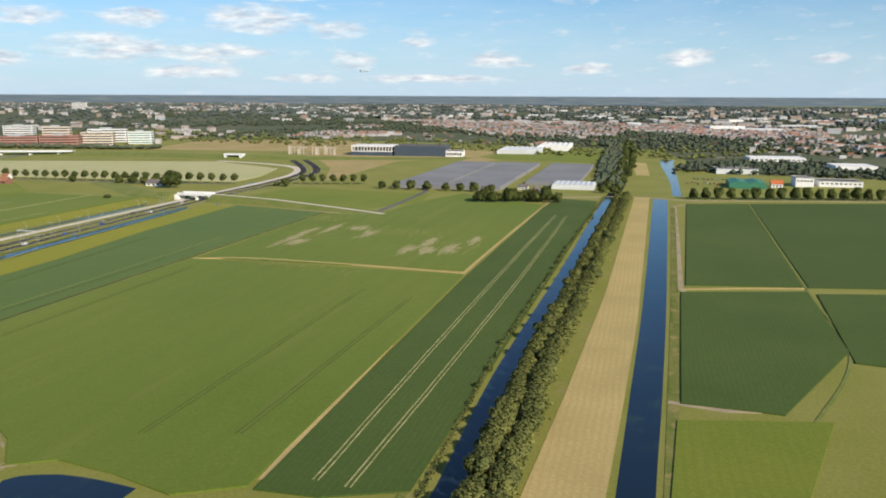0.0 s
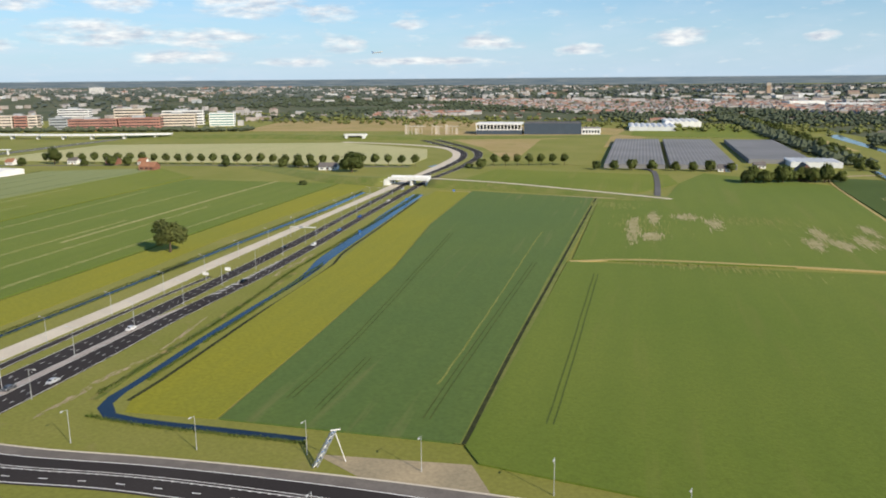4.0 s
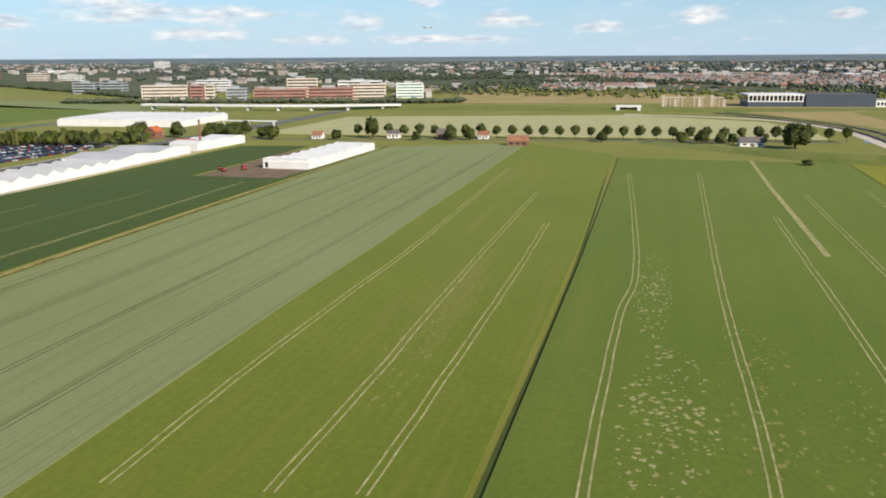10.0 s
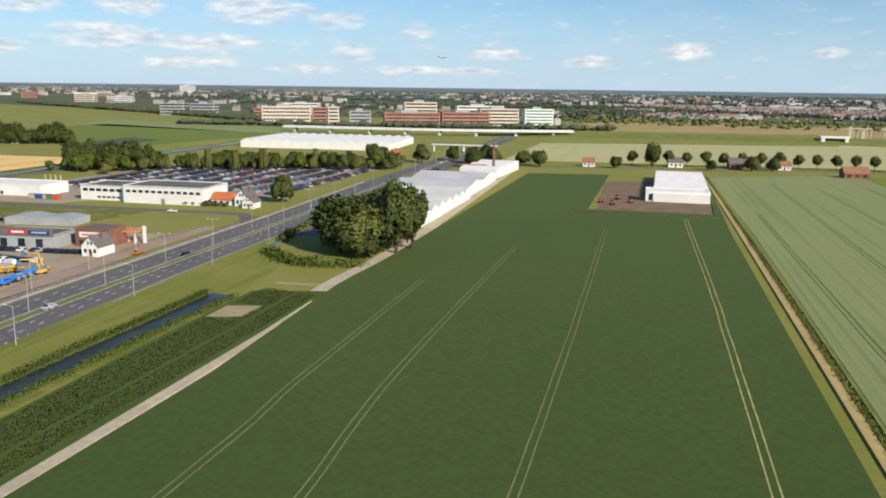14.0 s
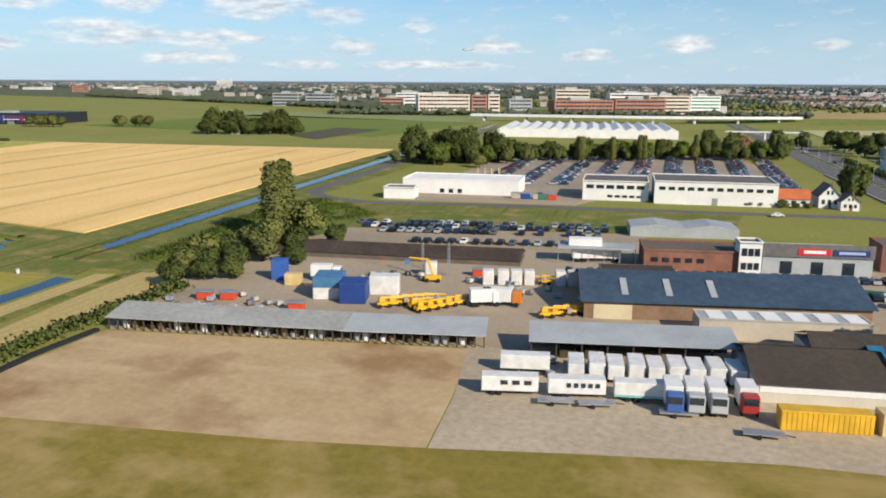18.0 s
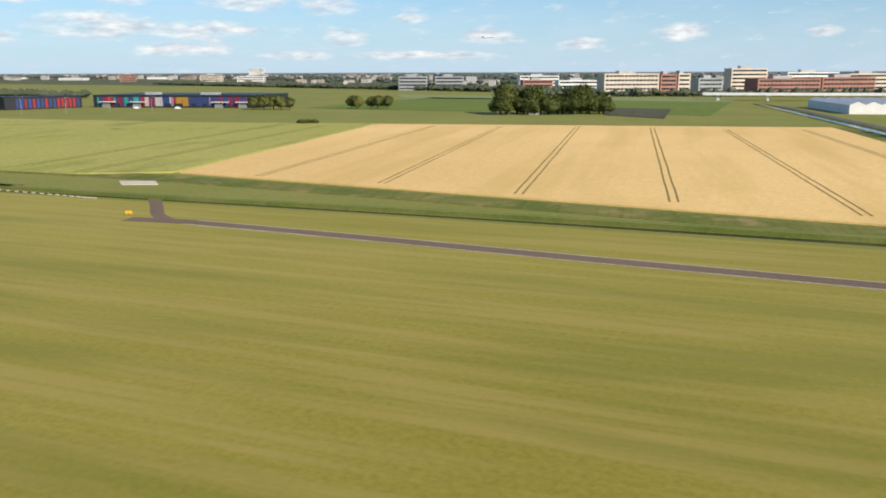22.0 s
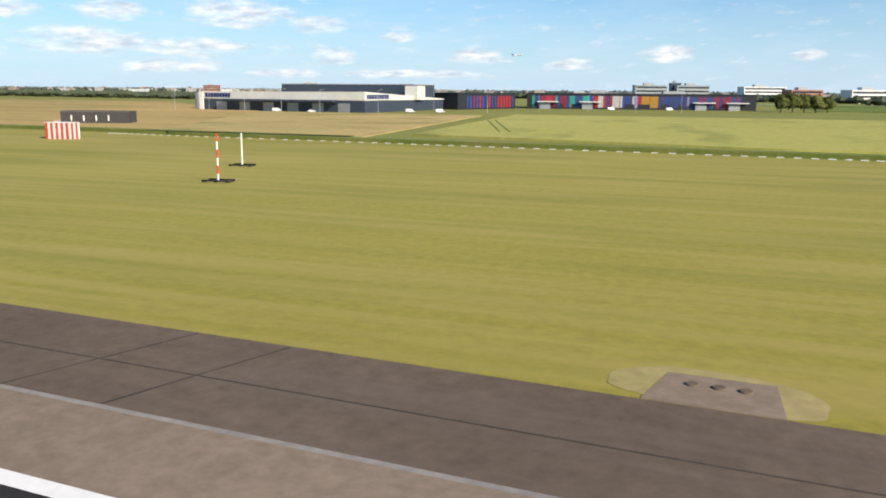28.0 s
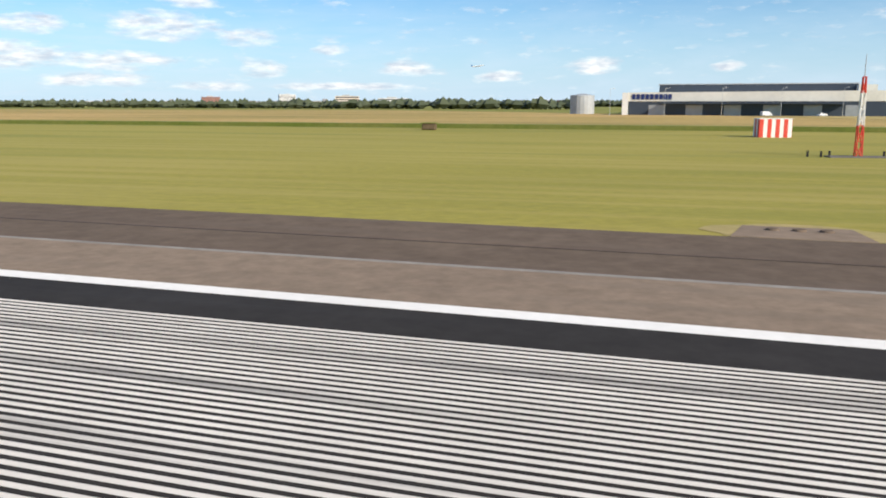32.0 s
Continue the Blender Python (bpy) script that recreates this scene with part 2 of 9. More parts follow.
def prism(bm, pts, z0, z1, mi=0):
    """An upright slab over a ground outline."""
    area = sum(a[0] * b[1] - b[0] * a[1] for a, b in zip(pts, pts[1:] + pts[:1]))
    if area < 0:
        pts = pts[::-1]
    lo = [bm.verts.new((x, y, z0)) for x, y in pts]
    hi = [bm.verts.new((x, y, z1)) for x, y in pts]
    top = bm.faces.new(hi)
    faces = [top]
    for i in range(len(pts)):
        j = (i + 1) % len(pts)
        faces.append(bm.faces.new((lo[i], lo[j], hi[j], hi[i])))
    for f in faces:
        f.material_index = mi
    return top


def smooth_line(pts, step=6.0):
    """A glide through the given points."""
    v = [Vector(p) for p in pts]
    out = []
    for i in range(len(v) - 1):
        a, b, c, d = v[max(i - 1, 0)], v[i], v[i + 1], v[min(i + 2, len(v) - 1)]
        k = max(1, int((c - b).length / step))
        for j in range(k):
            t = j / k
            out.append(0.5 * ((2 * b) + (c - a) * t + (2 * a - 5 * b + 4 * c - d) * t * t + (3 * b - a - 3 * c + d) * t ** 3))
    out.append(v[-1])
    return out


def offset_line(line, d):
    out = []
    for i, p in enumerate(line):
        t = (line[min(i + 1, len(line) - 1)] - line[max(i - 1, 0)]).normalized()
        out.append(p + Vector((-t.y, t.x)) * d)
    return out


def strip(bm, left, right, z0, z1):
    """A ribbon between two lines of equal count, with sides down to z0."""
    rows = []
    for a, b in zip(left, right):
        rows.append([bm.verts.new((a[0], a[1], z0)), bm.verts.new((a[0], a[1], z1)), bm.verts.new((b[0], b[1], z1)), bm.verts.new((b[0], b[1], z0))])
    for r, s in zip(rows, rows[1:]):
        for i in range(3):
            bm.faces.new((r[i], r[i + 1], s[i + 1], s[i]))
    bmesh.ops.recalc_face_normals(bm, faces=bm.faces)


def resample(pts, n):
    v = [Vector(p) for p in smooth_line(pts, 2.0)]
    d = [0.0]
    for a, b in zip(v, v[1:]):
        d.append(d[-1] + (b - a).length)
    out = []
    for i in range(n):
        s = d[-1] * i / (n - 1)
        j = max(k for k in range(len(d)) if d[k] <= s + 1e-9)
        j = min(j, len(v) - 2)
        f = (s - d[j]) / max(d[j + 1] - d[j], 1e-9)
        out.append(v[j].lerp(v[j + 1], f))
    return out


def ribbon(name, mat, left, right, z=0.03, z0=-0.02, n=40, label="", category="", kind="structure"):
    bm = bmesh.new()
    strip(bm, resample(left, n), resample(right, n), z0, z)
    ob = part(name, bm, mat)
    return tagged(ob, label, category, "", kind)


def band(name, mat, line, width, z=0.03, z0=-0.02, label="", category="", kind="structure", step=6.0, parent=None):
    bm = bmesh.new()
    l = smooth_line(line, step)
    strip(bm, offset_line(l, width / 2), offset_line(l, -width / 2), z0, z)
    ob = part(name, bm, mat, parent)
    return tagged(ob, label, category, "", kind) if parent is None else ob


def field(name, mat, pts, h=0.25, label="", category="field"):
    bm = bmesh.new()
    prism(bm, [tuple(p) for p in pts], -0.02, h)
    ob = part(name, bm, mat)
    return tagged(ob, label, category, "", "structure")


def lerp2(a, b, t):
    return (a[0] + (b[0] - a[0]) * t, a[1] + (b[1] - a[1]) * t)


# ---- ground ----
bm = bmesh.new()
bmesh.ops.create_grid(bm, x_segments=40, y_segments=40, size=6500, matrix=Matrix.Translation((-600, 0, 0)))
ground = tagged(part("ground", bm, M_GRASS), "flat green polder land under grass", "ground", "", "structure")

# fields
field("field_1", M_LUSH, [(-195, 219), (-98, 236), (-71.5, 89.6), (-80, 82.6), (-92.6, 84.2), (-104, 84.2), (-110, 79.4), (-118, 86.2), (-151, 100.5), (-175, 101), (-178.5, 105)], label="wide even green crop field beside the loop road")
field("field_2", M_BLUE, [(-270, 339), (-216, 336.5), (-195, 200), (-179.5, 105.5), (-215, 99.6), (-223, 139), (-235.4, 196), (-253, 258)], label="blue-green beet field with pale tracks")
field("field_3", M_YELLOW, [(-285.7, 337), (-271, 338.5), (-254, 258), (-236, 196), (-223.7, 139), (-215.7, 99.6), (-230, 96.5), (-232.4, 100), (-233.9, 109), (-238.1, 128), (-244.2, 155), (-252.6, 196), (-266, 247), (-281, 309)], .1, label="yellow flowering strip along the ditch")
field("field_4", M_LUSH, [(-213, 334), (-188, 336), (-190, 395), (-184, 440), (-126, 410), (-100.5, 241), (-194.5, 222)], label="green crop field with dry sandy patches")
field("field_5", M_DARK, [(-127, 440), (-103.5, 438), (-90, 361), (-55, 137), (-49, 98), (-60, 91), (-70, 89), (-77, 126), (-97, 236), (-123, 401)], 0.3, label="dark green potato field with wheel tracks")
field("field_6", M_DARK, [(-57.6, 448), (-27.6, 462), (1.5, 263), (-31, 251)], 0.3, label="dark green row crop field beside a farm track")
field("field_7", M_DARKFLAT, [(-26.4, 463), (70, 510), (60, 285), (3.4, 263)], label="even dark green crop field")
field("field_8", M_DARK, [(-31, 241), (3, 257), (12, 198), (0, 152), (-18, 150)], 0.3, label="dark row crop field near the canal")
field("field_9", M_DARK, [(5.6, 255), (60, 278), (60, 190), (13, 190)], 0.3, label="dark crop field behind a ditch")
field("field_10", M_LUSH2, [(-17.5, 141.5), (8, 152), (2, 100), (-12, 95)], label="bright green crop corner beside the canal")
field("field_11", M_LUSH, [(-419, 329), (-339, 341), (-311.7, 178), (-298.5, 96), (-294, 60), (-371, 55), (-373.4, 77), (-389.8, 171)], label="large green crop field with pale wheel tracks")
field("field_12", M_LUSH2, [(-468.6, 365.5), (-423, 338), (-391.2, 171), (-375, 77), (-371, 50), (-410.4, 45), (-414, 65.6), (-424.2, 118), (-432, 164), (-441.4, 214)], label="bright green crop field behind a dry ditch")
field("field_13", M_YELLOW, [(-338.3, 340.6), (-322, 344), (-304, 212), (-294, 162), (-286, 118), (-281, 88), (-283, 60), (-293, 60), (-297.5, 96), (-310.8, 178)], .1, label="yellow flowering strip along the west ditch")
field("field_14", M_PALE, [(-521, 330), (-469, 366), (-441.6, 214), (-432.2, 164), (-424.4, 118), (-414.2, 65.6), (-410.6, 45), (-470, 40), (-472, 60), (-496.5, 203)], 0.3, label="pale green wheat field with tramlines")
field("field_15", M_DARKFLAT, [(-519, 312), (-501.5, 203), (-477.5, 68), (-474, 40), (-541, 40), (-547, 81), (-556, 122), (-562, 164.7), (-585, 310), (-556, 320), (-540.8, 227), (-508.5, 233)], label="deep green crop field with paired wheel tracks")

# canals and ditches
WATERS = []


def canal(name, left, right, label, n=40, mat=M_WATER):
    ob = ribbon(name, mat, left, right, 0.02, -0.05, n, label, "canal")
    WATERS.append(ob)
    return ob


canal("canal_1", [(-107, 480), (-99.6, 427), (-74, 269), (-58.7, 167.6), (-53.5, 137), (-45.7, 97.6), (-40, 60)], [(-102.5, 480), (-95, 427), (-69.5, 269), (-54, 167.6), (-49, 137), (-41, 97.6), (-35, 60)], "dark blue straight canal between crop and trees")
canal("canal_2", [(-78, 465), (-72.9, 433), (-40.7, 235), (-27.8, 151), (-22.2, 114), (-14, 60)], [(-71, 465), (-65.6, 436), (-34.7, 238), (-22, 153), (-16.5, 114), (-8, 60)], "straight blue canal beside the straw strip")
canal("canal_3", [(-70, 482), (-86, 572), (-116, 716), (-122, 760)], [(-65, 482), (-80, 572), (-105, 716), (-110, 760)], "blue canal behind the country road")
canal("canal_4", [(-103, 485), (-125, 598), (-186, 820)], [(-100.5, 485), (-121, 598), (-180, 820)], "narrow canal behind the greenhouse")
canal("ditch_1", [(-261.6, 40), (-277.5, 87), (-281.4, 115.6), (-289.8, 170.5), (-305, 268), (-314.8, 320)], [(-260.4, 40), (-276, 87), (-280, 115.6), (-288, 170.5), (-302, 268), (-312.5, 320)], "narrow weedy ditch along the lane")
canal("ditch_2", [(-290.5, 322), (-277.3, 266.4), (-272, 247), (-260.7, 200.6), (-254.8, 184), (-251, 170), (-246.8, 147), (-242.8, 127), (-238.3, 107.5), (-236.4, 98.1), (-232, 93.6), (-224.3, 94.2), (-212.7, 96), (-199.7, 98.2)], [(-285.5, 322), (-271.5, 263), (-267.9, 247.6), (-257.3, 202.3), (-253.2, 188), (-249.5, 171), (-245.2, 147), (-241.2, 127), (-236.9, 108), (-234.8, 99), (-231, 95.6), (-224.3, 95.8), (-212.7, 97.6), (-199.7, 99.6)], "reedy ditch beside the yellow strip", 60)
canal("ditch_3", [(-330, 440), (-331, 425)], [(-327, 440), (-328, 425)], "short blue ditch beyond the bridge", 4)
canal("pond_1", [(-106, 76), (-104.9, 78), (-100, 80.8), (-93.4, 82), (-86, 82.3)], [(-105, 74), (-103, 72), (-98, 71), (-92, 72), (-85, 76)], "small dark pond at the field edge", 20)
canal("pond_2", [(-571, 110), (-570.3, 105), (-565, 70), (-561.5, 45)], [(-566.8, 110), (-566.5, 105), (-561.5, 70), (-558, 45)], "dark reedy pond beside the grass strip", 20, M_MUDDY)
canal("ditch_5", [(-582.2, 118), (-585, 137), (-592.8, 178)], [(-581.3, 118), (-584, 137), (-591.6, 178)], "narrow blue ditch beside the highway hedge", 16)
canal("canal_5", [(-723.7, 86), (-737.2, 153), (-761.9, 275), (-799.6, 459)], [(-720.8, 86), (-733.8, 153), (-758, 275), (-795.5, 459)], "long straight blue canal beside the wheat field")
canal("canal_6", [(-715, 79.5), (-714, 76), (-712.5, 66), (-710.5, 53.4), (-708.8, 44), (-704, 20)], [(-712, 79.5), (-711.5, 76), (-710.2, 68.8), (-708.4, 58.3), (-706.3, 44.6), (-701.8, 20)], "dark canal end at the airfield")
canal("ditch_4", [(-880, 86.6), (-813, 91.4), (-760, 93.4), (-742.6, 94), (-739.8, 84), (-737, 75.2)], [(-880, 87.6), (-813, 92.4), (-760, 94.7), (-738, 93.2), (-735.8, 86), (-733.4, 75.8)], "blue ditch turning the airfield corner", 60)
M_WILD = material("wild rough grass", (.12, .15, .03), (.2, .19, .055), .12, 1.4, bump=.15, patches=(.22, .52, .66, (.3, .23, .095)), streak=((.9, .03, 1), .52, (.085, .12, .022), .8))
band("culvert", M_WILD, [(-733.5, 77.2), (-724, 80), (-714, 83)], 4.0, 0.12, label="grassy dam over the ditch", category="dam")
field("corner_bank", M_WILD, [(-745, 95.5), (-738.4, 94.4), (-735.6, 86.5), (-733, 78), (-724, 82), (-713, 84.5), (-705, 87), (-703, 93), (-720, 93), (-734, 102), (-742, 104)], .044, "rough grass round the head of the canal", "grass bank")
field("canal_bank", M_WILD, [(-735, 101), (-767.6, 272), (-762.6, 275), (-737.9, 153), (-724.4, 88), (-733, 96)], .06, "rough mown bank between wheat and canal", "grass bank")
field("straw_strip_1", M_STRAW, [(-89, 466), (-81, 470), (-37.4, 209), (-28.6, 150), (-23.2, 112), (-16, 60), (-27, 60), (-33.9, 103), (-39.2, 145), (-51, 230)], 0.06, "mown golden straw strip between the canals", "strip")
field("straw_strip_2", M_STRAW, [(-114, 600), (-104, 600), (-128, 716), (-140, 716)], 0.06, "mown golden strip behind the road", "strip")
field("rough_meadow", M_WILD, [(-720.2, 87), (-733.3, 153), (-757.4, 274), (-744, 268), (-732, 200), (-727, 160), (-712, 152), (-690, 158), (-640, 170), (-640, 146), (-700, 126), (-703, 92)], .05, "wild rough grass beside the long canal", "rough grass")
field("straw_strip_3", M_STRAW, [(-711.6, 82.5), (-709.4, 83.6), (-706.6, 70), (-704.2, 57.8), (-701.2, 42), (-694, 15), (-698, 15), (-704.2, 40.5), (-707.2, 57.5), (-709.6, 71)], 0.06, "dry mown strip beside the canal end", "strip")
field("straw_strip_4", M_STRAW, [(-708, 86), (-702, 90), (-698.6, 75), (-697.3, 55), (-692, 25), (-689, 5), (-696, 5), (-701.3, 60)], 0.06, "dry mown strip beside the hedge", "strip")
# banks
for name, line, w in (("bank_1", [(-58, 200), (-68, 262), (-94, 430)], 2.0), ("bank_2", [(-104.5, 430), (-78.5, 265), (-62.5, 168), (-57, 137), (-48.5, 90)], 1.4),
                      ("bank_3", [(-62, 430), (-32.5, 238), (-19.8, 152), (-13, 105)], 2.2), ("bank_4", [(-740, 93), (-729, 88.5), (-716, 86), (-706, 88)], 4.0), ("bank_11", [(-256.5, 181), (-247.6, 139), (-240.4, 106), (-238, 98)], 1.6),
                      ("bank_6", [(-985, 100), (-925, 104), (-870, 107), (-800, 103), (-741, 98.5)], 6.5), 
                      ("bank_9", [(-565.5, 110), (-559.6, 68), (-556, 40)], 2.0), ("bank_10", [(-708.8, 90), (-706, 73), (-703.4, 59), (-699.6, 40)], 2.0)):
    band(name, M_WILD, line, w, 0.05 + .004 * int(name[5:]), -0.02, "rough tall grass bank", "grass bank")
band("verge_1", M_STRAW, [(-522, 330), (-499.3, 203.7), (-475.5, 69), (-471, 40)], 1.1, 0.2, label="dry golden field verge", category="verge")
band("verge_2", M_ROUGH, [(-519.3, 318), (-497.2, 203.7), (-473.3, 69), (-469, 40)], 1.3, 0.26, label="green weedy field edge", category="verge")
band("verge_3", M_STRAW, [(-186, 105), (-140, 112), (-100, 240)][1:], 0.8, 0.05, label="pale grass field boundary", category="verge")
band("verge_4", M_STRAW, [(-127.5, 446), (-123.4, 401), (-99.3, 238), (-78, 126), (-71, 92)], 1.1, 0.12, label="pale grassy track between crops", category="track")
band("verge_5", M_STRAW, [(-194.5, 219.2), (-177, 228), (-139, 234), (-98.6, 238)], 1.5, 0.27, label="pale grassy track between crops", category="track")
band("verge_6", M_STRAW, [(2.6, 262), (-15, 254), (-31.5, 245)], 1.6, 0.12, label="grassy field border", category="verge")
band("verge_7", M_ROUGH, [(-27, 463), (2.6, 262), (12.2, 198), (5, 150)], 0.8, 0.12, label="grassy field border", category="verge")
band("farm_track_1", M_SAND, [(-50, 455), (-61, 440), (-60.4, 427), (-45, 330), (-31.6, 245), (-29, 240)], 1.7, 0.05, label="sandy farm track", category="track")
band("farm_track_2", M_SAND, [(-20.5, 150), (-10, 150), (0, 154)], 1.6, 0.1, label="sandy track across the field end", category="track")
band("country_road", M_SAND, [(-128, 446), (-108, 458), (-90, 468), (-60, 464), (-30, 476), (40, 506), (120, 545)], 3.0, 0.08, label="pale country road", category="road")
band("farm_track_3", material("pale gravel path", (.5, .43, .31), (.42, .36, .26), .2, 2.0), [(-590.6, 300), (-586.8, 281), (-563.2, 165), (-557.2, 121.6), (-552, 98), (-548.6, 81), (-542.2, 40)], 2.4, 0.27, label="pale path along the dark field", category="track")
band("farm_track_4", M_SAND, [(-566, 120), (-557, 122.5)], 1.0, 0.08, label="short sandy path", category="track")
field("shed_forecourt", M_SOIL, [(-537, 221), (-553, 300), (-530, 310), (-512, 258), (-507, 231)], 0.03, "brown gravel forecourt by the sheds", "yard")
field("loop_grass", material("dry loop grass", (.3, .25, .08), (.36, .28, .12), .06, 1.4, bump=.04, patches=(.12, .5, .68, (.2, .19, .05))), [(-230, 61), (-200, 68.5), (-172, 74.6), (-160, 76.6), (-146, 76), (-135.4, 73.2), (-127.4, 66.2), (-122.4, 54), (-119.4, 30), (-230, 30)], .03, "dry tan grass inside the loop road", "grass")
field("sand_1", M_SAND, [(-196, 95.5), (-175.8, 100.6), (-171, 94.6), (-186.6, 91.8)], 0.05, "bare sandy ground beside the road", "sand")
field("field_16", M_DARK, [(-565.7, 113), (-555.2, 118), (-551, 95), (-544, 50), (-552, 40), (-559, 75)], 0.3, "small potato plot beside the pond")
field("sand_2", M_SAND, [(-563.4, 104), (-558.8, 106.3), (-557.8, 100.5), (-562.3, 98)], 0.33, "bare brown patch in the potato plot", "soil")
field("highway_verge", material("lush verge grass", (.15, .165, .026), (.195, .19, .04), .1, 1.8, bump=.08, streak=((.5, .03, 1), .5, (.1, .135, .018), .7), patches=(.25, .64, .76, (.25, .2, .075)), sheen=.08), [(-569.5, 30), (-572.6, 55), (-577.6, 82), (-585, 122), (-591, 150), (-574, 134), (-567, 112), (-572.5, 109), (-567, 70), (-563, 40)], .035, "lush rough verge beside the highway", "verge")
field("field_17", material("pale ripening wheat", (.42, .41, .2), (.46, .43, .22), .02, 1.0, streak=((.15, .012, 1), .55, (.34, .36, .16), .6)), [(-614, 364), (-634, 483), (-464, 560), (-378, 527), (-352, 470), (-345, 432), (-450, 407)], 0.25, "pale wheat field behind the avenue")
field("field_18", material("dry heath", (.42, .31, .15), (.35, .28, .11), .02, .6, patches=(.03, .52, .72, (.25, .24, .08))), [(-636, 656), (-700, 820), (-562, 898), (-290, 790), (-285, 715), (-464, 707)], 0.04, "dry brown waste ground before the town")
field("field_28", MATS["dry heath"], [(-300, 470), (-318, 503), (-345, 551), (-402, 622), (-470, 690), (-464, 705), (-285, 713), (-255, 690), (-262, 600), (-280, 500)], 0.035, "dry tan building ground before the halls")
field("field_19", M_LUSH, [(-666, 596), (-470, 640), (-478, 595), (-636, 561)], 0.2, "long dark green crop strip")
field("field_20", M_LUSH2, [(-290, 364), (-205, 350), (-190, 395), (-200, 428), (-290, 424)], 0.1, "grass field by the embankment")
field("field_21", M_GRASS, [(-295, 470), (-245, 455), (-285, 690), (-330, 640)], 0.1, "meadow behind the young trees")
field("field_22", M_LUSH2, [(-270, 700), (-150, 700), (-170, 900), (-300, 880)], 0.1, "bright meadow behind the greenhouse")
field("field_23", M_LUSH, [(-990, 335), (-905, 330), (-850, 335), (-808, 330), (-812, 470), (-1000, 500)], 0.15, "green crop field behind the tree clump")
field("field_24", M_PALE, [(-1010, 480), (-812, 475), (-815, 545), (-1060, 560)], 0.15, "pale field before the offices")
field("nursery_plot", material("dark bare nursery soil", (.12, .105, .07), (.09, .085, .06), .1, 1.2, streak=((.5, .03, 1), .5, (.07, .085, .035), .7)), [(-846, 320), (-821, 304), (-829, 377), (-860, 384)], .2, "dark nursery plot beside the tree clump")
field("wheat_field", M_RIPE, [(-735.5, 102.5), (-768, 272), (-901, 240), (-870.5, 113)], 0.22, "ripe golden wheat field with wheel tracks")
field("field_25", material("ripening wheat", (.37, .355, .09), (.41, .38, .11), .012, 1.0, bump=.05, streak=((.1, .03, 1), .55, (.2, .22, .06), .7)), [(-1069, 215), (-957, 225), (-902, 240), (-871.5, 113), (-885, 105), (-1000, 100), (-1050, 108)], 0.3, "yellow-green ripening wheat field")
field("field_26", material("tan grassland", (.5, .36, .15), (.42, .33, .13), .03, .8, patches=(.05, .5, .7, (.24, .22, .07))), [(-1053, 96), (-1086, 93), (-1145, 204), (-1075, 205), (-1057, 116)], 0.15, "tan dry grassland")
field("field_27", material("straw moor", (.5, .345, .14), (.38, .285, .1), .015, .5, streak=((.01, .1, 1), .5, (.2, .19, .06), .8), turn=0), [(-1600, 300), (-1291, 332), (-1145, 206), (-1090, 100), (-1113, 98), (-1500, 92), (-1700, 110)], 0.1, "dry brown moorland strip behind the airfield")
field("airfield_grass", M_AIRGRASS, [(-1900, 16.8), (-980, 16.8), (-860, 15), (-688, -60), (-699.6, 0), (-704.4, 20), (-710.3, 47.4), (-712.1, 57.5), (-716.2, 79), (-724, 78), (-733, 74), (-742, 92), (-813, 90), (-880, 85.5), (-990, 89), (-1041, 91), (-1113, 93), (-1500, 88), (-1900, 88)], 0.012, "wide mown airfield grass with yellowish streaks", "grass")
field("yard_field", material("yellow meadow", (.25, .19, .042), (.19, .158, .034), .05, 1.0, bump=.05, patches=(.08, .48, .66, (.42, .3, .13)), streak=((.06, .25, 1), .55, (.38, .27, .1), .7), turn=radians(14)), [(-688, 45), (-682.4, 46.2), (-661.3, 51.6), (-651.7, 54.7), (-642.5, 58), (-629.6, 62.2), (-618, 64.4), (-604, 67.8), (-600, 68), (-593, 30), (-660, 0), (-688, 10)], 0.12, "yellowed meadow before the yard")
field("town_ground", material("mixed garden ground", (.085, .105, .055), (.13, .135, .075), .01, .09, amp=.3, patches=(.03, .55, .7, (.23, .2, .15))), [(-5600, 1300), (-2300, 1000), (-1050, 745), (-700, 830), (-560, 912), (-290, 905), (-150, 905), (-60, 640), (600, 700), (1800, 1500), (1800, 5200), (-5600, 5200)], .03, "gardens and streets of the distant town", "town ground")
# sandy and worn spots in the crops
rng = random.Random(5)


def blotch(bm, x, y, a, b, turn, z, n=22, k=.35):
    s = rng.random() * 9
    c, d = math.cos(turn), math.sin(turn)
    vs = []
    for i in range(n):
        t = 2 * math.pi * i / n
        r = 1 + k * (2 * noise.noise((math.cos(t) * 1.7 + s, math.sin(t) * 1.7, s)))
        u, v = a * r * math.cos(t), b * r * math.sin(t)
        vs.append(bm.verts.new((x + u * c - v * d, y + u * d + v * c, z)))
    f = bm.faces.new(vs)
    bmesh.ops.recalc_face_normals(bm, faces=[f])
    if f.normal.z < 0:
        f.normal_flip()


def scatter_spots(name, mat, spots, z, label, each=60):
    bm = bmesh.new()
    for x, y, a, b, turn in spots:
        for _ in range(each):
            r, w = rng.random() ** .7, rng.random() * 6.28
            u, v = a * r * math.cos(w), b * r * math.sin(w)
            k = rng.uniform(.03, .13)
            t = radians(turn)
            blotch(bm, x + u * math.cos(t) - v * math.sin(t), y + u * math.sin(t) + v * math.cos(t), a * k * (.13 if each > 100 else 1), b * k * (.45 if each > 100 else 1.6), t, z + rng.random() * .02, 14, .6)
    return tagged(part(name, bm, mat), label, "soil patches", "", "stuff")


M_THIN = material("thin dry crop", (.25, .25, .075), (.2, .215, .05), .15, 1.5)


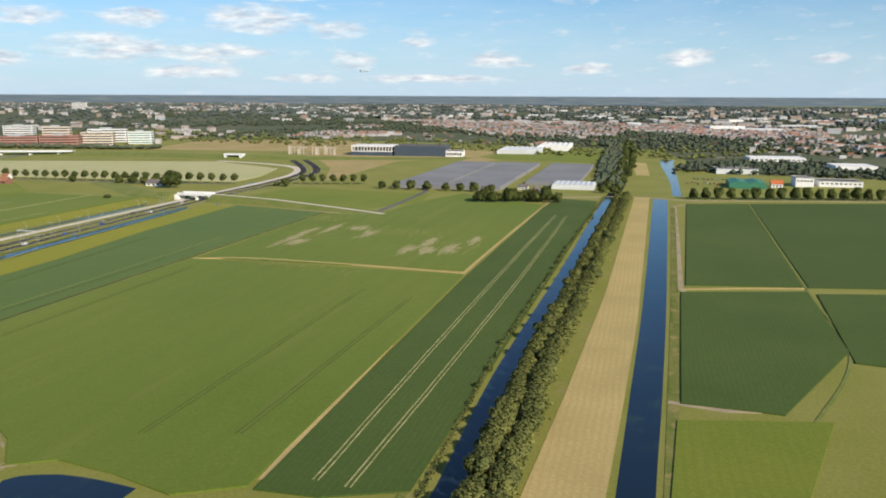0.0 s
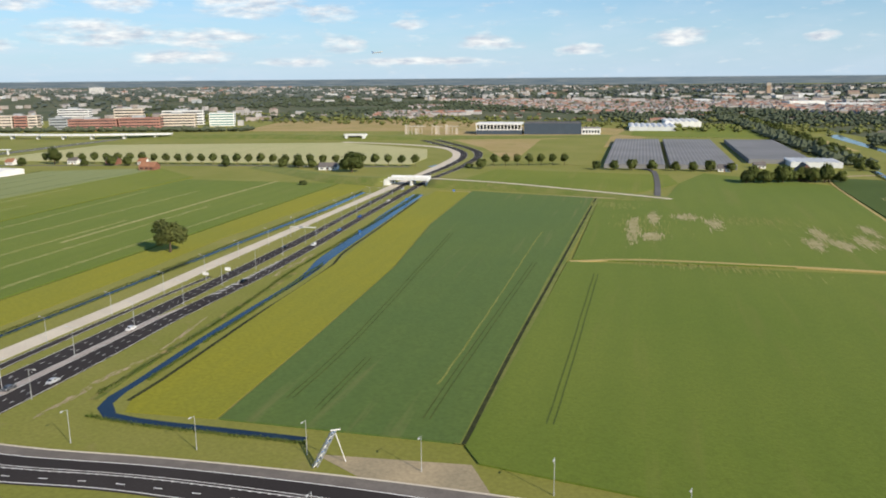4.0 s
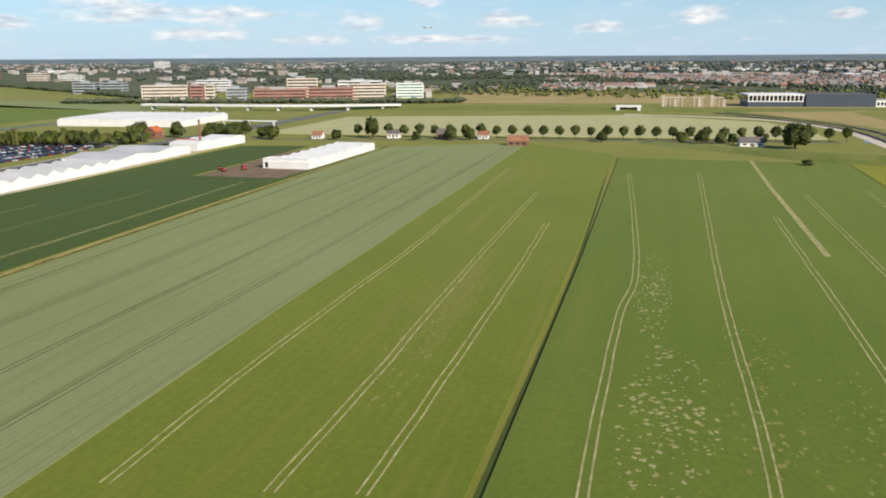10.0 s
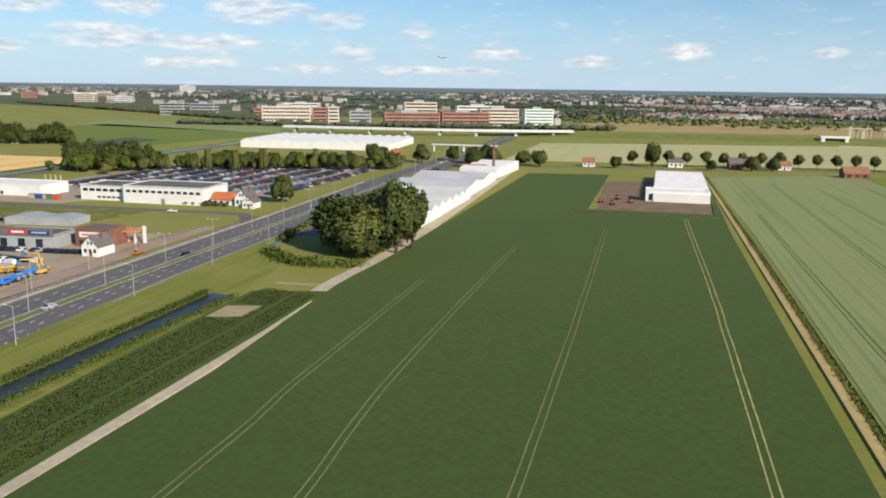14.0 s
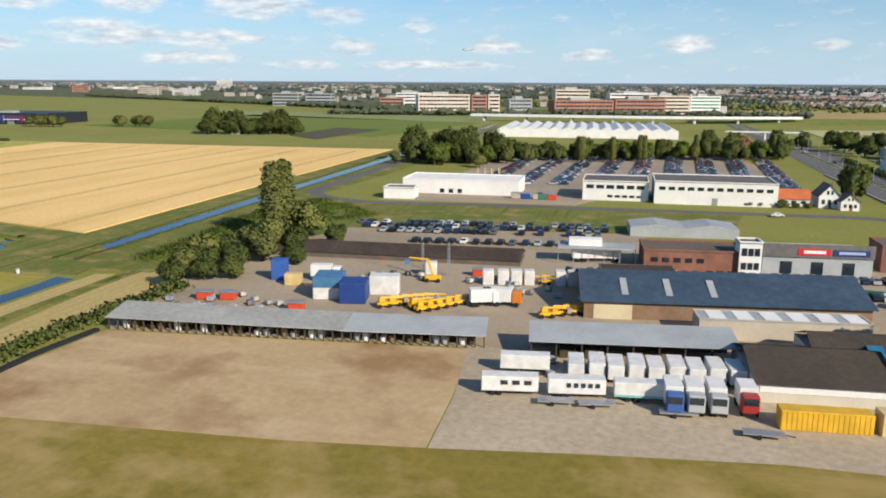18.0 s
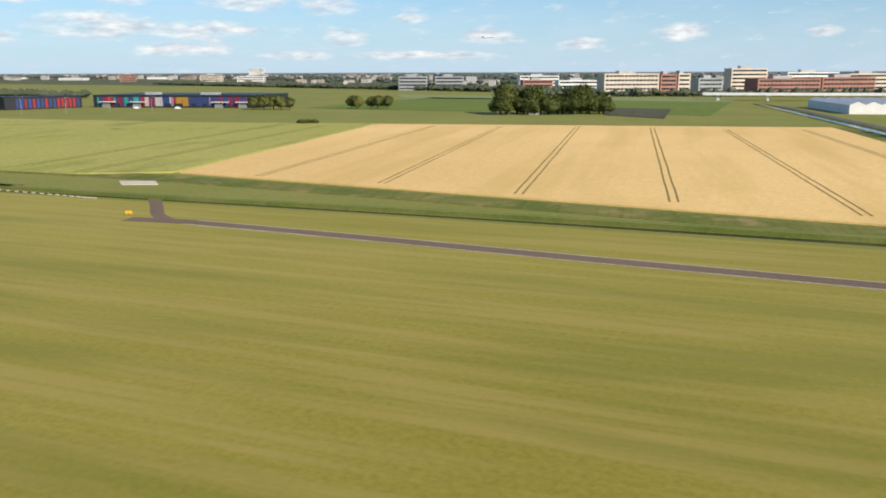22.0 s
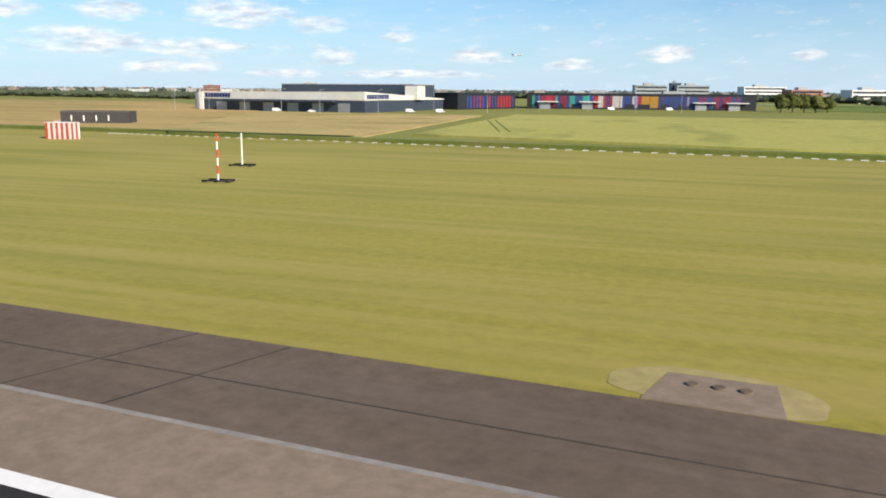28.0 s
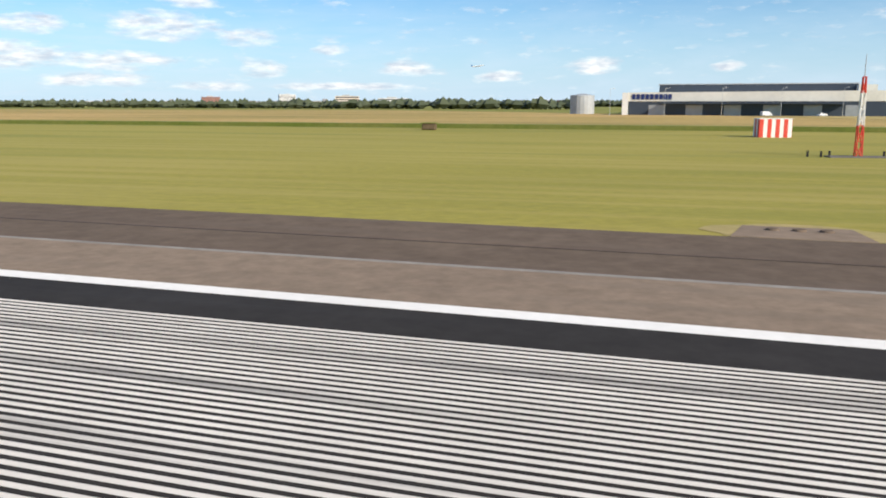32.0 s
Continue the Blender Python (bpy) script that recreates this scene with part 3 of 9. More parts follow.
def streaks(name, mat, spots, z, label, each=190):
    """Long thin bare streaks along the crop rows, thick in the middle of each spot."""
    bm = bmesh.new()
    for x, y, w, h in spots:
        for _ in range(each):
            u, v = rng.gauss(0, .45) * w, rng.gauss(0, .4) * h
            blotch(bm, x + u - v * .17, y + v, rng.uniform(1.0, 4.5), rng.uniform(.05, .2), radians(100), z + rng.random() * .02, 12, .6)
    return tagged(part(name, bm, mat), label, "soil patches", "", "stuff")


streaks("sandy_patches", material("sandy crop soil", (.42, .36, .2), (.3, .28, .12), .3, 2.0), [(-187, 268, 2.6, 20), (-185, 296, 2.4, 16), (-180, 262, 4, 7), (-190, 284, 2, 12), (-164, 292, 3, 12), (-175, 302, 5, 6), (-134, 266, 2.8, 9), (-133, 284, 2.4, 12), (-127, 268, 3, 8), (-120, 274, 3, 9), (-118.5, 295, 2.2, 10)], .27, "pale sandy bare streaks in the crop", 130)
streaks("thin_patches", M_THIN, [(-186, 281, 12, 22), (-126, 278, 18, 18), (-150, 300, 18, 12), (-205, 320, 10, 14), (-160, 225, 26, 4)], .262, "thin yellowed crop streaks", 110)
M_FLECK = material("pale dry weeds", (.36, .34, .15), (.28, .28, .1), .3, 2.0)
scatter_spots("flattened_patches", M_FLECK, [(-361, 100, 24, 5.5, 100), (-372, 150, 26, 3, 100)], .262, "pale dry weeds between the crop rows", 260)
scatter_spots("weed_patches", M_THIN, [(-352, 112, 30, 5, 100), (-340, 100, 28, 4, 100), (-327, 105, 26, 4, 100), (-312, 120, 22, 3, 100), (-398, 120, 36, 4, 100)], .262, "small yellowed weeds in the crop rows", 130)
scatter_spots("beaten_patches", material("beaten wheat", (.13, .16, .06), (.16, .18, .06), .2, 1.2), [(-1010, 190, 30, 2.2, 20), (-985, 180, 30, 1.8, 15), (-1000, 165, 22, 1.6, 20), (-960, 190, 20, 1.8, 10), (-1020, 205, 25, 1.4, 20)], .312, "dark flattened wheat patches", 12)
DRY = random.Random(77)
bm = bmesh.new()
ARC = smooth_line([(-893, 84), (-897, 72), (-901, 57), (-906, 42), (-911, 34), (-905, 29.5), (-893, 29), (-880, 30)], 1.2)
for p in ARC:
    for _ in range(3):
        blotch(bm, p.x + DRY.gauss(0, 1.8), max(28, p.y + DRY.gauss(0, 1.2)), DRY.uniform(.5, 2.2), DRY.uniform(.06, .22), radians(DRY.gauss(4, 8)), .0135 + DRY.random() * .004, 10, .6)
tagged(part("dry_streaks", bm, material("dry mown straw", (.31, .245, .06), (.36, .275, .085), .4, 2.5, amp=.3, sheen=.1)), "thin dry streaks of straw in the mown grass", "dry grass", "", "stuff")
scatter_spots("worn_sand", M_SAND, [(-241.8, 96, 7, .7, 98), (-243.8, 108, 8, .7, 95), (-247.5, 128, 13, .6, 106), (-262, 190, 14, .8, 100), (-110, 79, 5, 1.5, 60), (-120, 86, 5, .8, 150)], .04, "worn sandy traces in the grass", 50)


def tracks(name, mat, lines, gauge, width, z, label, wob=.05):
    """Pairs of wheel tracks along the crop."""
    bm = bmesh.new()
    for a in lines:
        pts = smooth_line(a, 4.0)
        pts = [p + Vector((noise.noise((p.y * .12, p.x * .1, 3.3)) * wob * 2, 0)) for p in pts]
        for s in (-1, 1):
            l = offset_line(pts, s * gauge / 2)
            strip(bm, offset_line(l, width / 2), offset_line(l, -width / 2), z - .02, z)
    return tagged(part(name, bm, mat), label, "wheel tracks", "", "stuff")


M_TRACK = material("dusty wheel track", (.46, .4, .2), (.24, .25, .08), .6, 2.6)
M_FURROW = material("dark wheel furrow", (.06, .085, .022), (.08, .105, .028), .3, 2.0)
tracks("potato_tracks", M_TRACK, [[(-108.7, 375), (-97.1, 300), (-85.9, 230), (-76.0, 170), (-69.3, 130), (-63.3, 95)], [(-103.5, 375), (-90.3, 300), (-78.6, 230), (-69.1, 170), (-63.0, 130), (-57.8, 95)]], .85, .24, .33, "pale double wheel tracks in the potato field")
tracks("crop_tracks_1", M_FURROW, [[(-117.6, 206), (-107.2, 142), (-99.6, 97)], [(-100, 200), (-90, 138), (-84.5, 104)], [(-184.8, 208), (-173.9, 141), (-170, 116)]], 1.0, .22, .27, "dark wheel tracks in the green crop")
tracks("crop_tracks_2", M_FURROW, [[(-240, 245), (-233.5, 218), (-215.7, 142), (-209.9, 110)], [(-207.5, 131), (-203.5, 108)], [(-203, 215), (-190.3, 131), (-187, 111)]], 1.0, .25, .27, "dark wheel tracks in the beet field")
tracks("crop_tracks_8", M_THIN, [[(-214, 258), (-208, 223), (-196.5, 157.5), (-191, 124)]], .2, .12, .27, "pale bare line in the beet field", .2)
tracks("crop_tracks_3", M_TRACK, [[(-406, 288), (-379.3, 171.6), (-373.7, 131.4), (-367.4, 92.7), (-362.5, 66)], [(-384.5, 297), (-362, 157.8), (-351.7, 101.8), (-346.8, 70)], [(-357, 226), (-342, 142), (-335.7, 104), (-331, 76)], [(-351.3, 264), (-332.4, 157.8), (-324.7, 114), (-318.5, 78)], [(-335.5, 277), (-319.1, 177), (-311.3, 131.6), (-302, 80)]], 1.0, .24, .27, "pale wheel tracks in the large green field", .08)
tracks("crop_tracks_4", M_TRACK, [[(-447.5, 284), (-425.5, 172.4), (-419.3, 135), (-412.6, 95), (-406.5, 65)], [(-421.7, 238), (-406.7, 153), (-396.8, 100.4), (-391.5, 70)], [(-405.9, 198), (-398.8, 161.2), (-389.1, 105.9), (-383.5, 73)]], 1.0, .22, .27, "pale wheel tracks in the bright green field", .08)
tracks("crop_tracks_5", material("wheat furrow", (.07, .095, .03), (.1, .125, .045), .3, 2.0), [[(-498.4, 321), (-471.2, 169), (-457.9, 93.6), (-451, 60)], [(-498, 239.4), (-480.5, 141.6), (-468, 74), (-462, 45)], [(-483.5, 313), (-457, 176), (-443, 95), (-436, 60)], [(-468, 321), (-439.7, 153), (-428.8, 86), (-423, 55)]], .9, .17, .32, "dark tramlines in the pale wheat", .05)
tracks("crop_tracks_6", M_TRACK, [[(-514.5, 223), (-506.6, 182), (-499.4, 144.6), (-492.6, 106.8), (-488.8, 85.3), (-485.7, 67.6), (-481.4, 42)]], .8, .17, .27, "pale double wheel tracks in the dark crop")
tracks("crop_tracks_9", material("faint wheel track", (.21, .22, .1), (.16, .18, .075), .2, 1.5), [[(-529, 198), (-513.8, 111.5), (-504.4, 55), (-502, 42)], [(-540.6, 167), (-528.7, 92.6), (-522, 62), (-518, 42)], [(-545.2, 132.8), (-536.1, 79.2), (-534.3, 71.7), (-530, 45)]], .8, .13, .27, "faint wheel tracks in the dark crop")
tracks("crop_tracks_7", M_TRACK, [[(-543, 219.7), (-506.9, 227.1)]], .1, .8, .28, "pale track across the field head")
tracks("wheat_tracks", material("wheat tramline", (.3, .22, .08), (.25, .19, .07), .3, 2.0), [[(-775.6, 257), (-772.3, 241), (-744.7, 103)], [(-860, 243), (-832.7, 113.5)], [(-838, 250), (-810.4, 111)], [(-880, 239), (-855, 113.5)], [(-816, 250), (-790, 112)], [(-796, 252), (-768.3, 110)]], 1.1, .28, .24, "tramlines in the ripe wheat")
tracks("wheat_tracks_green", material("green tramline", (.14, .17, .05), (.12, .15, .04), .3, 2.0), [[(-928, 226.6), (-903, 110.7)], [(-912, 226), (-885.7, 106)], [(-1060, 170), (-1040, 120)]], 1.6, .35, .315, "tramlines in the ripening wheat")
M_DITCH = material("dark wet ditch", (.025, .03, .014), (.05, .055, .02), .4, 2.0)
band("soil_strip", M_TRACK, [(-371.5, 338), (-362, 280), (-345.3, 187)], 1.3, .275, label="dry soil strip in the green field", category="soil")
band("field_ditch_1", M_FURROW, [(-424, 340), (-390.4, 171), (-374, 77), (-369, 48)], .6, .02, label="narrow dark field ditch", category="ditch")
band("field_ditch_2", M_FURROW, [(-339, 341), (-311.3, 178.4), (-297.9, 95.7), (-293, 60)], .7, .02, label="narrow dark field ditch", category="ditch")
band("field_ditch_4", M_DITCH, [(-281.6, 308.7), (-267, 247.8), (-257.2, 206.2), (-252.6, 194), (-246.8, 168.4), (-242.6, 146), (-238.6, 128), (-234.4, 109), (-232.9, 100)], .8, .03, label="dark narrow ditch beside the yellow strip", category="ditch")
band("ditch_bank", M_ROUGH, [(-214.6, 337), (-194.9, 207), (-186, 150), (-178.9, 105.4)], 2.6, .2, label="green bank beside the field ditch", category="bank")
band("field_ditch_3", M_DITCH, [(-215, 337), (-194.9, 207), (-186.2, 150), (-178.9, 105.5)], .7, .21, label="narrow dark field ditch", category="ditch")

# roads
ribbon("concrete_lane", M_CONC, [(-260.5, 40), (-264.4, 60), (-268.2, 80), (-270.8, 92), (-274.2, 118), (-278, 145), (-285.4, 184), (-297, 254), (-314, 349), (-334, 457), (-349, 503), (-375, 540), (-416, 558), (-470, 564)], [(-256.4, 40), (-260.2, 60), (-263.4, 82), (-265.7, 94), (-269.9, 119.8), (-273.6, 145), (-281.3, 186), (-293.7, 255.4), (-309.5, 349), (-328, 457), (-343, 510), (-373, 547), (-416, 565), (-470, 571)], .04, n=90, label="pale concrete bus lane", category="lane")
A_L = [(-250, 30), (-254.8, 60), (-258.4, 85), (-261.4, 106), (-263.7, 121), (-267.6, 145), (-273.4, 177.4), (-280.5, 215), (-288.4, 254), (-302.8, 319), (-314, 370), (-324, 434), (-337, 487), (-360, 531), (-418, 600)]
A_R = [(-245, 30), (-249.9, 60), (-253.4, 85), (-255.3, 98), (-258.1, 116), (-261.3, 136), (-265.4, 157), (-270.7, 185), (-277, 217), (-286.6, 258), (-299.6, 319), (-310.5, 370), (-319.5, 434), (-333, 490), (-357, 536), (-415, 606)]
B_L = [(-243.6, 30), (-248.4, 60), (-251.9, 86), (-256.7, 116), (-261.6, 147), (-267, 184), (-276.6, 231), (-287.6, 280), (-296, 319), (-306.5, 370), (-315.5, 434), (-330, 494), (-355, 541), (-413, 611)]
B_R = [(-237, 30), (-242.5, 60), (-246.7, 88), (-251.2, 115), (-255.6, 137), (-262, 178), (-270, 216), (-282.1, 269), (-292.6, 319), (-303, 370), (-311.5, 434), (-326, 499), (-352, 547), (-410, 617)]
road_1 = ribbon("road_1", M_ASPHALT, A_L, A_R, .05, n=110, label="dark new asphalt carriageway", category="road")
road_2 = ribbon("road_2", M_ASPHALT, B_L, B_R, .05, n=110, label="dark new asphalt carriageway", category="road")
ribbon("median_1", material("pale median paving", (.4, .35, .31), (.34, .3, .265), .2, 2.0, amp=.2), A_R[:6], B_L[:5], .07, n=40, label="pale paved median", category="median")
slip = ribbon("slip_road", M_ASPHALT, [(-256, 40), (-259.8, 60), (-263, 80), (-264.8, 94.4), (-267.9, 113.8), (-271.7, 142), (-275, 170)], [(-254, 40), (-257.6, 60), (-260.8, 80), (-262.6, 95.5), (-265.9, 114.8), (-270.3, 142.5), (-273.6, 170)], .045, n=30, label="narrow dark slip road", category="road")
C_O = [(-262, 66), (-248, 80), (-240, 81), (-230, 82.8), (-213, 87), (-192, 91.2), (-174, 94), (-158, 95.4), (-139, 92.6), (-126, 88), (-116, 82.4), (-109, 73), (-103, 55), (-99, 30)]
C_I = [(-262, 58), (-248, 66), (-238, 71), (-228, 73.5), (-213, 77.5), (-192, 80.5), (-177, 81.7), (-164, 85), (-149, 85.6), (-137, 83.3), (-125, 78.5), (-117, 71.5), (-111, 55), (-107, 30)]
loop_road = ribbon("loop_road", M_ASPHALT, C_O, C_I, .056, n=90, label="dark asphalt loop road with white markings", category="road")
C_M = [lerp2(a, b, .24) for a, b in zip(C_O, C_I)]
ribbon("loop_shoulder", material("brown grey road shoulder", (.15, .132, .115), (.19, .168, .145), .3, 2.5, rough=.9, amp=.25), C_O[2:], C_M[2:], .062, n=90, label="worn grey-brown hard shoulder of the loop road", category="shoulder")
band("loop_kerb", M_CONC, C_O[2:], .35, .07, label="pale gravel kerb round the loop road", category="kerb", step=3.0)
D_O = [(-230, 66), (-200, 73), (-175, 79), (-161, 81.4), (-144.5, 80.2), (-131, 76), (-122, 68.5), (-117, 55), (-114, 30)]
D_I = [(-230, 62), (-200, 69), (-172, 75), (-160, 76.9), (-146, 76.3), (-135, 73.5), (-127, 66.5), (-122, 54), (-119, 30)]
loop_in = ribbon("loop_road_inner", M_ASPHALT, D_O, D_I, .05, n=80, label="narrower dark asphalt loop lane", category="road")
H1L = [(-579, 5), (-582.4, 30), (-585, 50.2), (-588.4, 69), (-591, 82), (-593.5, 94), (-598.4, 122), (-604.6, 153), (-610, 182), (-624.5, 252), (-646, 370), (-690, 600)]
H1R = [(-573, 5), (-577, 30), (-580.1, 52.3), (-584.8, 80), (-591.3, 115), (-597.1, 147), (-609.4, 210), (-627, 304), (-644.5, 390), (-686, 600)]
H2L = [(-570, 5), (-573.4, 30), (-576.6, 53.8), (-580.4, 70.4), (-584.9, 90), (-590.2, 117), (-595.8, 147), (-608.2, 211), (-625.6, 305), (-643, 392), (-684.5, 600)]
H2R = [(-564.5, 5), (-568.3, 30), (-571.9, 56), (-575.3, 71.7), (-580, 93), (-586, 123), (-598.8, 199), (-618, 307), (-636, 390), (-680, 600)]
hw_1 = ribbon("highway_1", M_ASPHALT2, H1L, H1R, .05, n=100, label="grey asphalt highway carriageway", category="road")
hw_2 = ribbon("highway_2", M_ASPHALT2, H2L, H2R, .05, n=100, label="grey asphalt highway carriageway", category="road")
FR_L = [(-583, 5), (-586.3, 30), (-588.8, 48), (-593.5, 74.8), (-597.1, 96), (-601.8, 126), (-609, 161), (-613, 175)]
FR_R = [(-580.3, 5), (-583.5, 30), (-585.9, 49.8), (-589, 65), (-592.6, 84), (-594.8, 94), (-599.6, 119.4), (-606.8, 161), (-610.6, 175)]
front_road = ribbon("frontage_road", material("brown worn asphalt", (.165, .135, .112), (.14, .115, .096), .08, 2.5, rough=.9, bump=.006, streak=((.9, .02, 1), .5, (.12, .1, .085), .5)), FR_L, FR_R, .05, n=50, label="grey frontage road", category="road")
ribbon("roadside_strip", material("worn roadside paving", (.33, .26, .2), (.27, .21, .16), .15, 1.5, patches=(.2, .55, .7, (.2, .19, .07))), [(-585, 5), (-588.2, 30), (-590.8, 48), (-594, 62), (-600.5, 82), (-604.6, 106), (-609.6, 131), (-614.8, 158)], H1L[:6], .02, n=50, label="worn brown strip beside the bicycle path", category="verge")
ribbon("highway_median", M_ROUGH, H1R, H2L, .06, n=80, label="narrow grassy highway median", category="median")
ribbon("bike_path", M_RED, [(-585.2, 5), (-588.4, 30), (-590.8, 48), (-592.6, 62), (-596.8, 82), (-602.5, 106), (-607.6, 131), (-613, 158)], [(-583.4, 5), (-586.8, 30), (-589, 48), (-591, 62), (-594.8, 82), (-599.6, 106), (-604.4, 131), (-610, 158)], .06, n=50, label="reddish paved bicycle path", category="path")
band("service_road", M_ASPHALT2, [(-786, 431), (-750, 256), (-735, 183), (-731, 163), (-724, 155.5), (-713, 153.5), (-689, 160), (-667, 165.5), (-633, 173), (-616, 176), (-608, 166)], 3.4, .06, label="grey service road with a bend", category="road")
band("avenue_road", M_ASPHALT2, [(-660, 318), (-560, 352), (-469, 385), (-393, 405), (-340, 420)], 3.0, .06, label="country road under the avenue trees", category="road")
PERIM = [(-846, 76.6), (-842, 77.4), (-838, 77.9), (-814.7, 77.7), (-793.6, 77.1), (-775, 76.9), (-760, 76.6), (-751, 75.8), (-743.5, 74.7), (-735.7, 72.5), (-730, 69.3), (-725.2, 64.4), (-720.8, 58.2), (-717.5, 52.2), (-715.5, 46.9), (-714.3, 42.2), (-711.6, 25), (-706, 0)]
band("taxiway", material("brown grey taxiway", (.17, .125, .092), (.195, .145, .105), .05, 2.0, bump=.004), PERIM, 2.5, .03, label="narrow curved brown-grey perimeter road", category="road", step=2.5)
band("taxiway_stub", MATS["brown grey taxiway"], [(-840, 77.4), (-844.5, 80), (-850, 85.6), (-855.5, 91)], 1.6, .027, label="short stub of the perimeter road to the dam", category="road", step=1.5)
field("dam_slab", M_CONC, [(-872.3, 101.5), (-867, 103.7), (-863.5, 100.6), (-868.5, 98.4)], .09, "pale concrete slab at the field gate", "slab")
taxi_lines = bmesh.new()
l = smooth_line(PERIM[2:-1], 2.5)
for s in (-1.18, 1.18):
    strip(taxi_lines, offset_line(l, s - .06), offset_line(l, s + .06), .02, .034)
tagged(part("edge_line", taxi_lines, material("worn road paint", (.66, .62, .55), (.45, .41, .36), .5, 3.0)), "thin worn white edge lines of the perimeter road", "road marking", "", "structure")
field("yard", M_PAVING, [(-700, 74), (-692, 66), (-657, 76), (-648, 70), (-599, 70), (-601, 95), (-606, 118), (-614, 146), (-640, 138), (-700, 122)], .03, "grey paved works yard", "yard")
field("yard_dirt", material("dusty dirt lot", (.51, .375, .215), (.43, .305, .165), .06, 1.2, bump=.02, amp=.24, patches=(.09, .5, .66, (.31, .195, .095)), streak=((.08, .3, 1), .55, (.56, .43, .26), .6)), [(-692, 65.5), (-690, 46), (-682.4, 46.4), (-661.3, 51.8), (-651.8, 54.8), (-652.5, 58), (-653.9, 64.3), (-657, 75.5)], .032, "dusty bare dirt lot", "yard")
field("yard_apron", material("pale yard concrete", (.46, .383, .275), (.385, .315, .222), .08, 1.5, bump=.01), [(-651.7, 54.9), (-642.5, 58.2), (-629.6, 62.4), (-618, 64.6), (-604, 68), (-599.5, 69), (-598, 73), (-648, 77), (-657.6, 76.6), (-653.8, 64.3), (-652.4, 58)], .036, "pale concrete lorry apron", "yard")
field("car_lot_1", material("sandy car lot", (.38, .3, .21), (.3, .25, .18), .08, 1.2), [(-702, 112), (-655, 124), (-652, 142), (-660, 146), (-703, 128)], .034, "sandy gravel car lot", "car park")
field("car_lot_2", material("sandy parking ground", (.36, .3, .23), (.28, .24, .19), .08, 1.2), [(-708, 183), (-683, 183), (-629, 196), (-634, 230), (-652, 305), (-722, 262), (-716, 215)], .03, "large sandy car park", "car park")
field("car_lot_3", M_PAVING, [(-712, 158), (-672, 168), (-668, 184), (-706, 180)], .035, "paved court before the white hall", "yard")

# bridge over the motorway
M_WHITECONC = material("white concrete", (.75, .75, .73), (.66, .66, .64), .2, 1.5, rough=.8)
bridge = tagged(new("road_bridge"), "white concrete road bridge over the motorway", "bridge")
bm = bmesh.new()
prism(bm, [(-314.2, 344.5), (-296, 348.5), (-297.4, 355.5), (-315.6, 351.5)], 2.5, 3.3)
part("deck", bm, M_WHITECONC, bridge)
for y0, d in ((344.3, 0), (350.9, 1.4)):
    bm = bmesh.new()
    prism(bm, [(-314.3 - d, y0), (-295.9 - d, y0 + 4.05), (-296 - d, y0 + 4.5), (-314.4 - d, y0 + .45)], 3.3, 4.0)
    part("parapet", bm, M_WHITECONC, bridge)
for x, y in ((-314.2, 348), (-303.8, 350.2), (-296.6, 351.9)):
    bm = bmesh.new()
    prism(bm, [(x - .5, y - 3), (x + .5, y - 3), (x - .3, y + 3), (x - 1.3, y + 3)], 0, 2.6)
    part("pier", bm, M_WHITECONC, bridge)
for x, s in ((-314.4, -1), (-296, 1)):
    bm = bmesh.new()
    a = [bm.verts.new(v) for v in ((x, 344.4 + (4.1 if s > 0 else 0), 0), (x, 344.4 + (4.1 if s > 0 else 0), 3.3), (x + s * 9, 343 + (6.0 if s > 0 else 0), 0), (x, 345 + (4.1 if s > 0 else 0), 0), (x, 345 + (4.1 if s > 0 else 0), 3.3), (x + s * 9, 343.6 + (6.0 if s > 0 else 0), 0))]
    bm.faces.new(a[:3]), bm.faces.new(a[3:]), bm.faces.new((a[1], a[2], a[5], a[4])), bm.faces.new((a[0], a[3], a[4], a[1]))
    bmesh.ops.recalc_face_normals(bm, faces=bm.faces)
    part("wing_wall", bm, M_WHITECONC, bridge)


def berm(name, line, tops, foot, label):
    """A long earth bank with a flat crown; tops are its heights along the line."""
    pts = resample(line, 24)
    bm = bmesh.new()
    rows = []
    for i, p in enumerate(pts):
        t = (pts[min(i + 1, 23)] - pts[max(i - 1, 0)]).normalized()
        n = Vector((-t.y, t.x))
        h = float(np.interp(i / 23, np.linspace(0, 1, len(tops)), tops))
        rows.append([bm.verts.new((*(p + n * k), z)) for k, z in ((foot, -.02), (2.6, h), (-2.6, h), (-foot, -.02))])
    for r, s in zip(rows, rows[1:]):
        for i in range(3):
            bm.faces.new((r[i], r[i + 1], s[i + 1], s[i]))
    bm.faces.new(rows[0]), bm.faces.new(rows[-1])
    bmesh.ops.recalc_face_normals(bm, faces=bm.faces)
    return tagged(part(name, bm, M_ROUGH, smooth=True), label, "embankment", "", "structure")


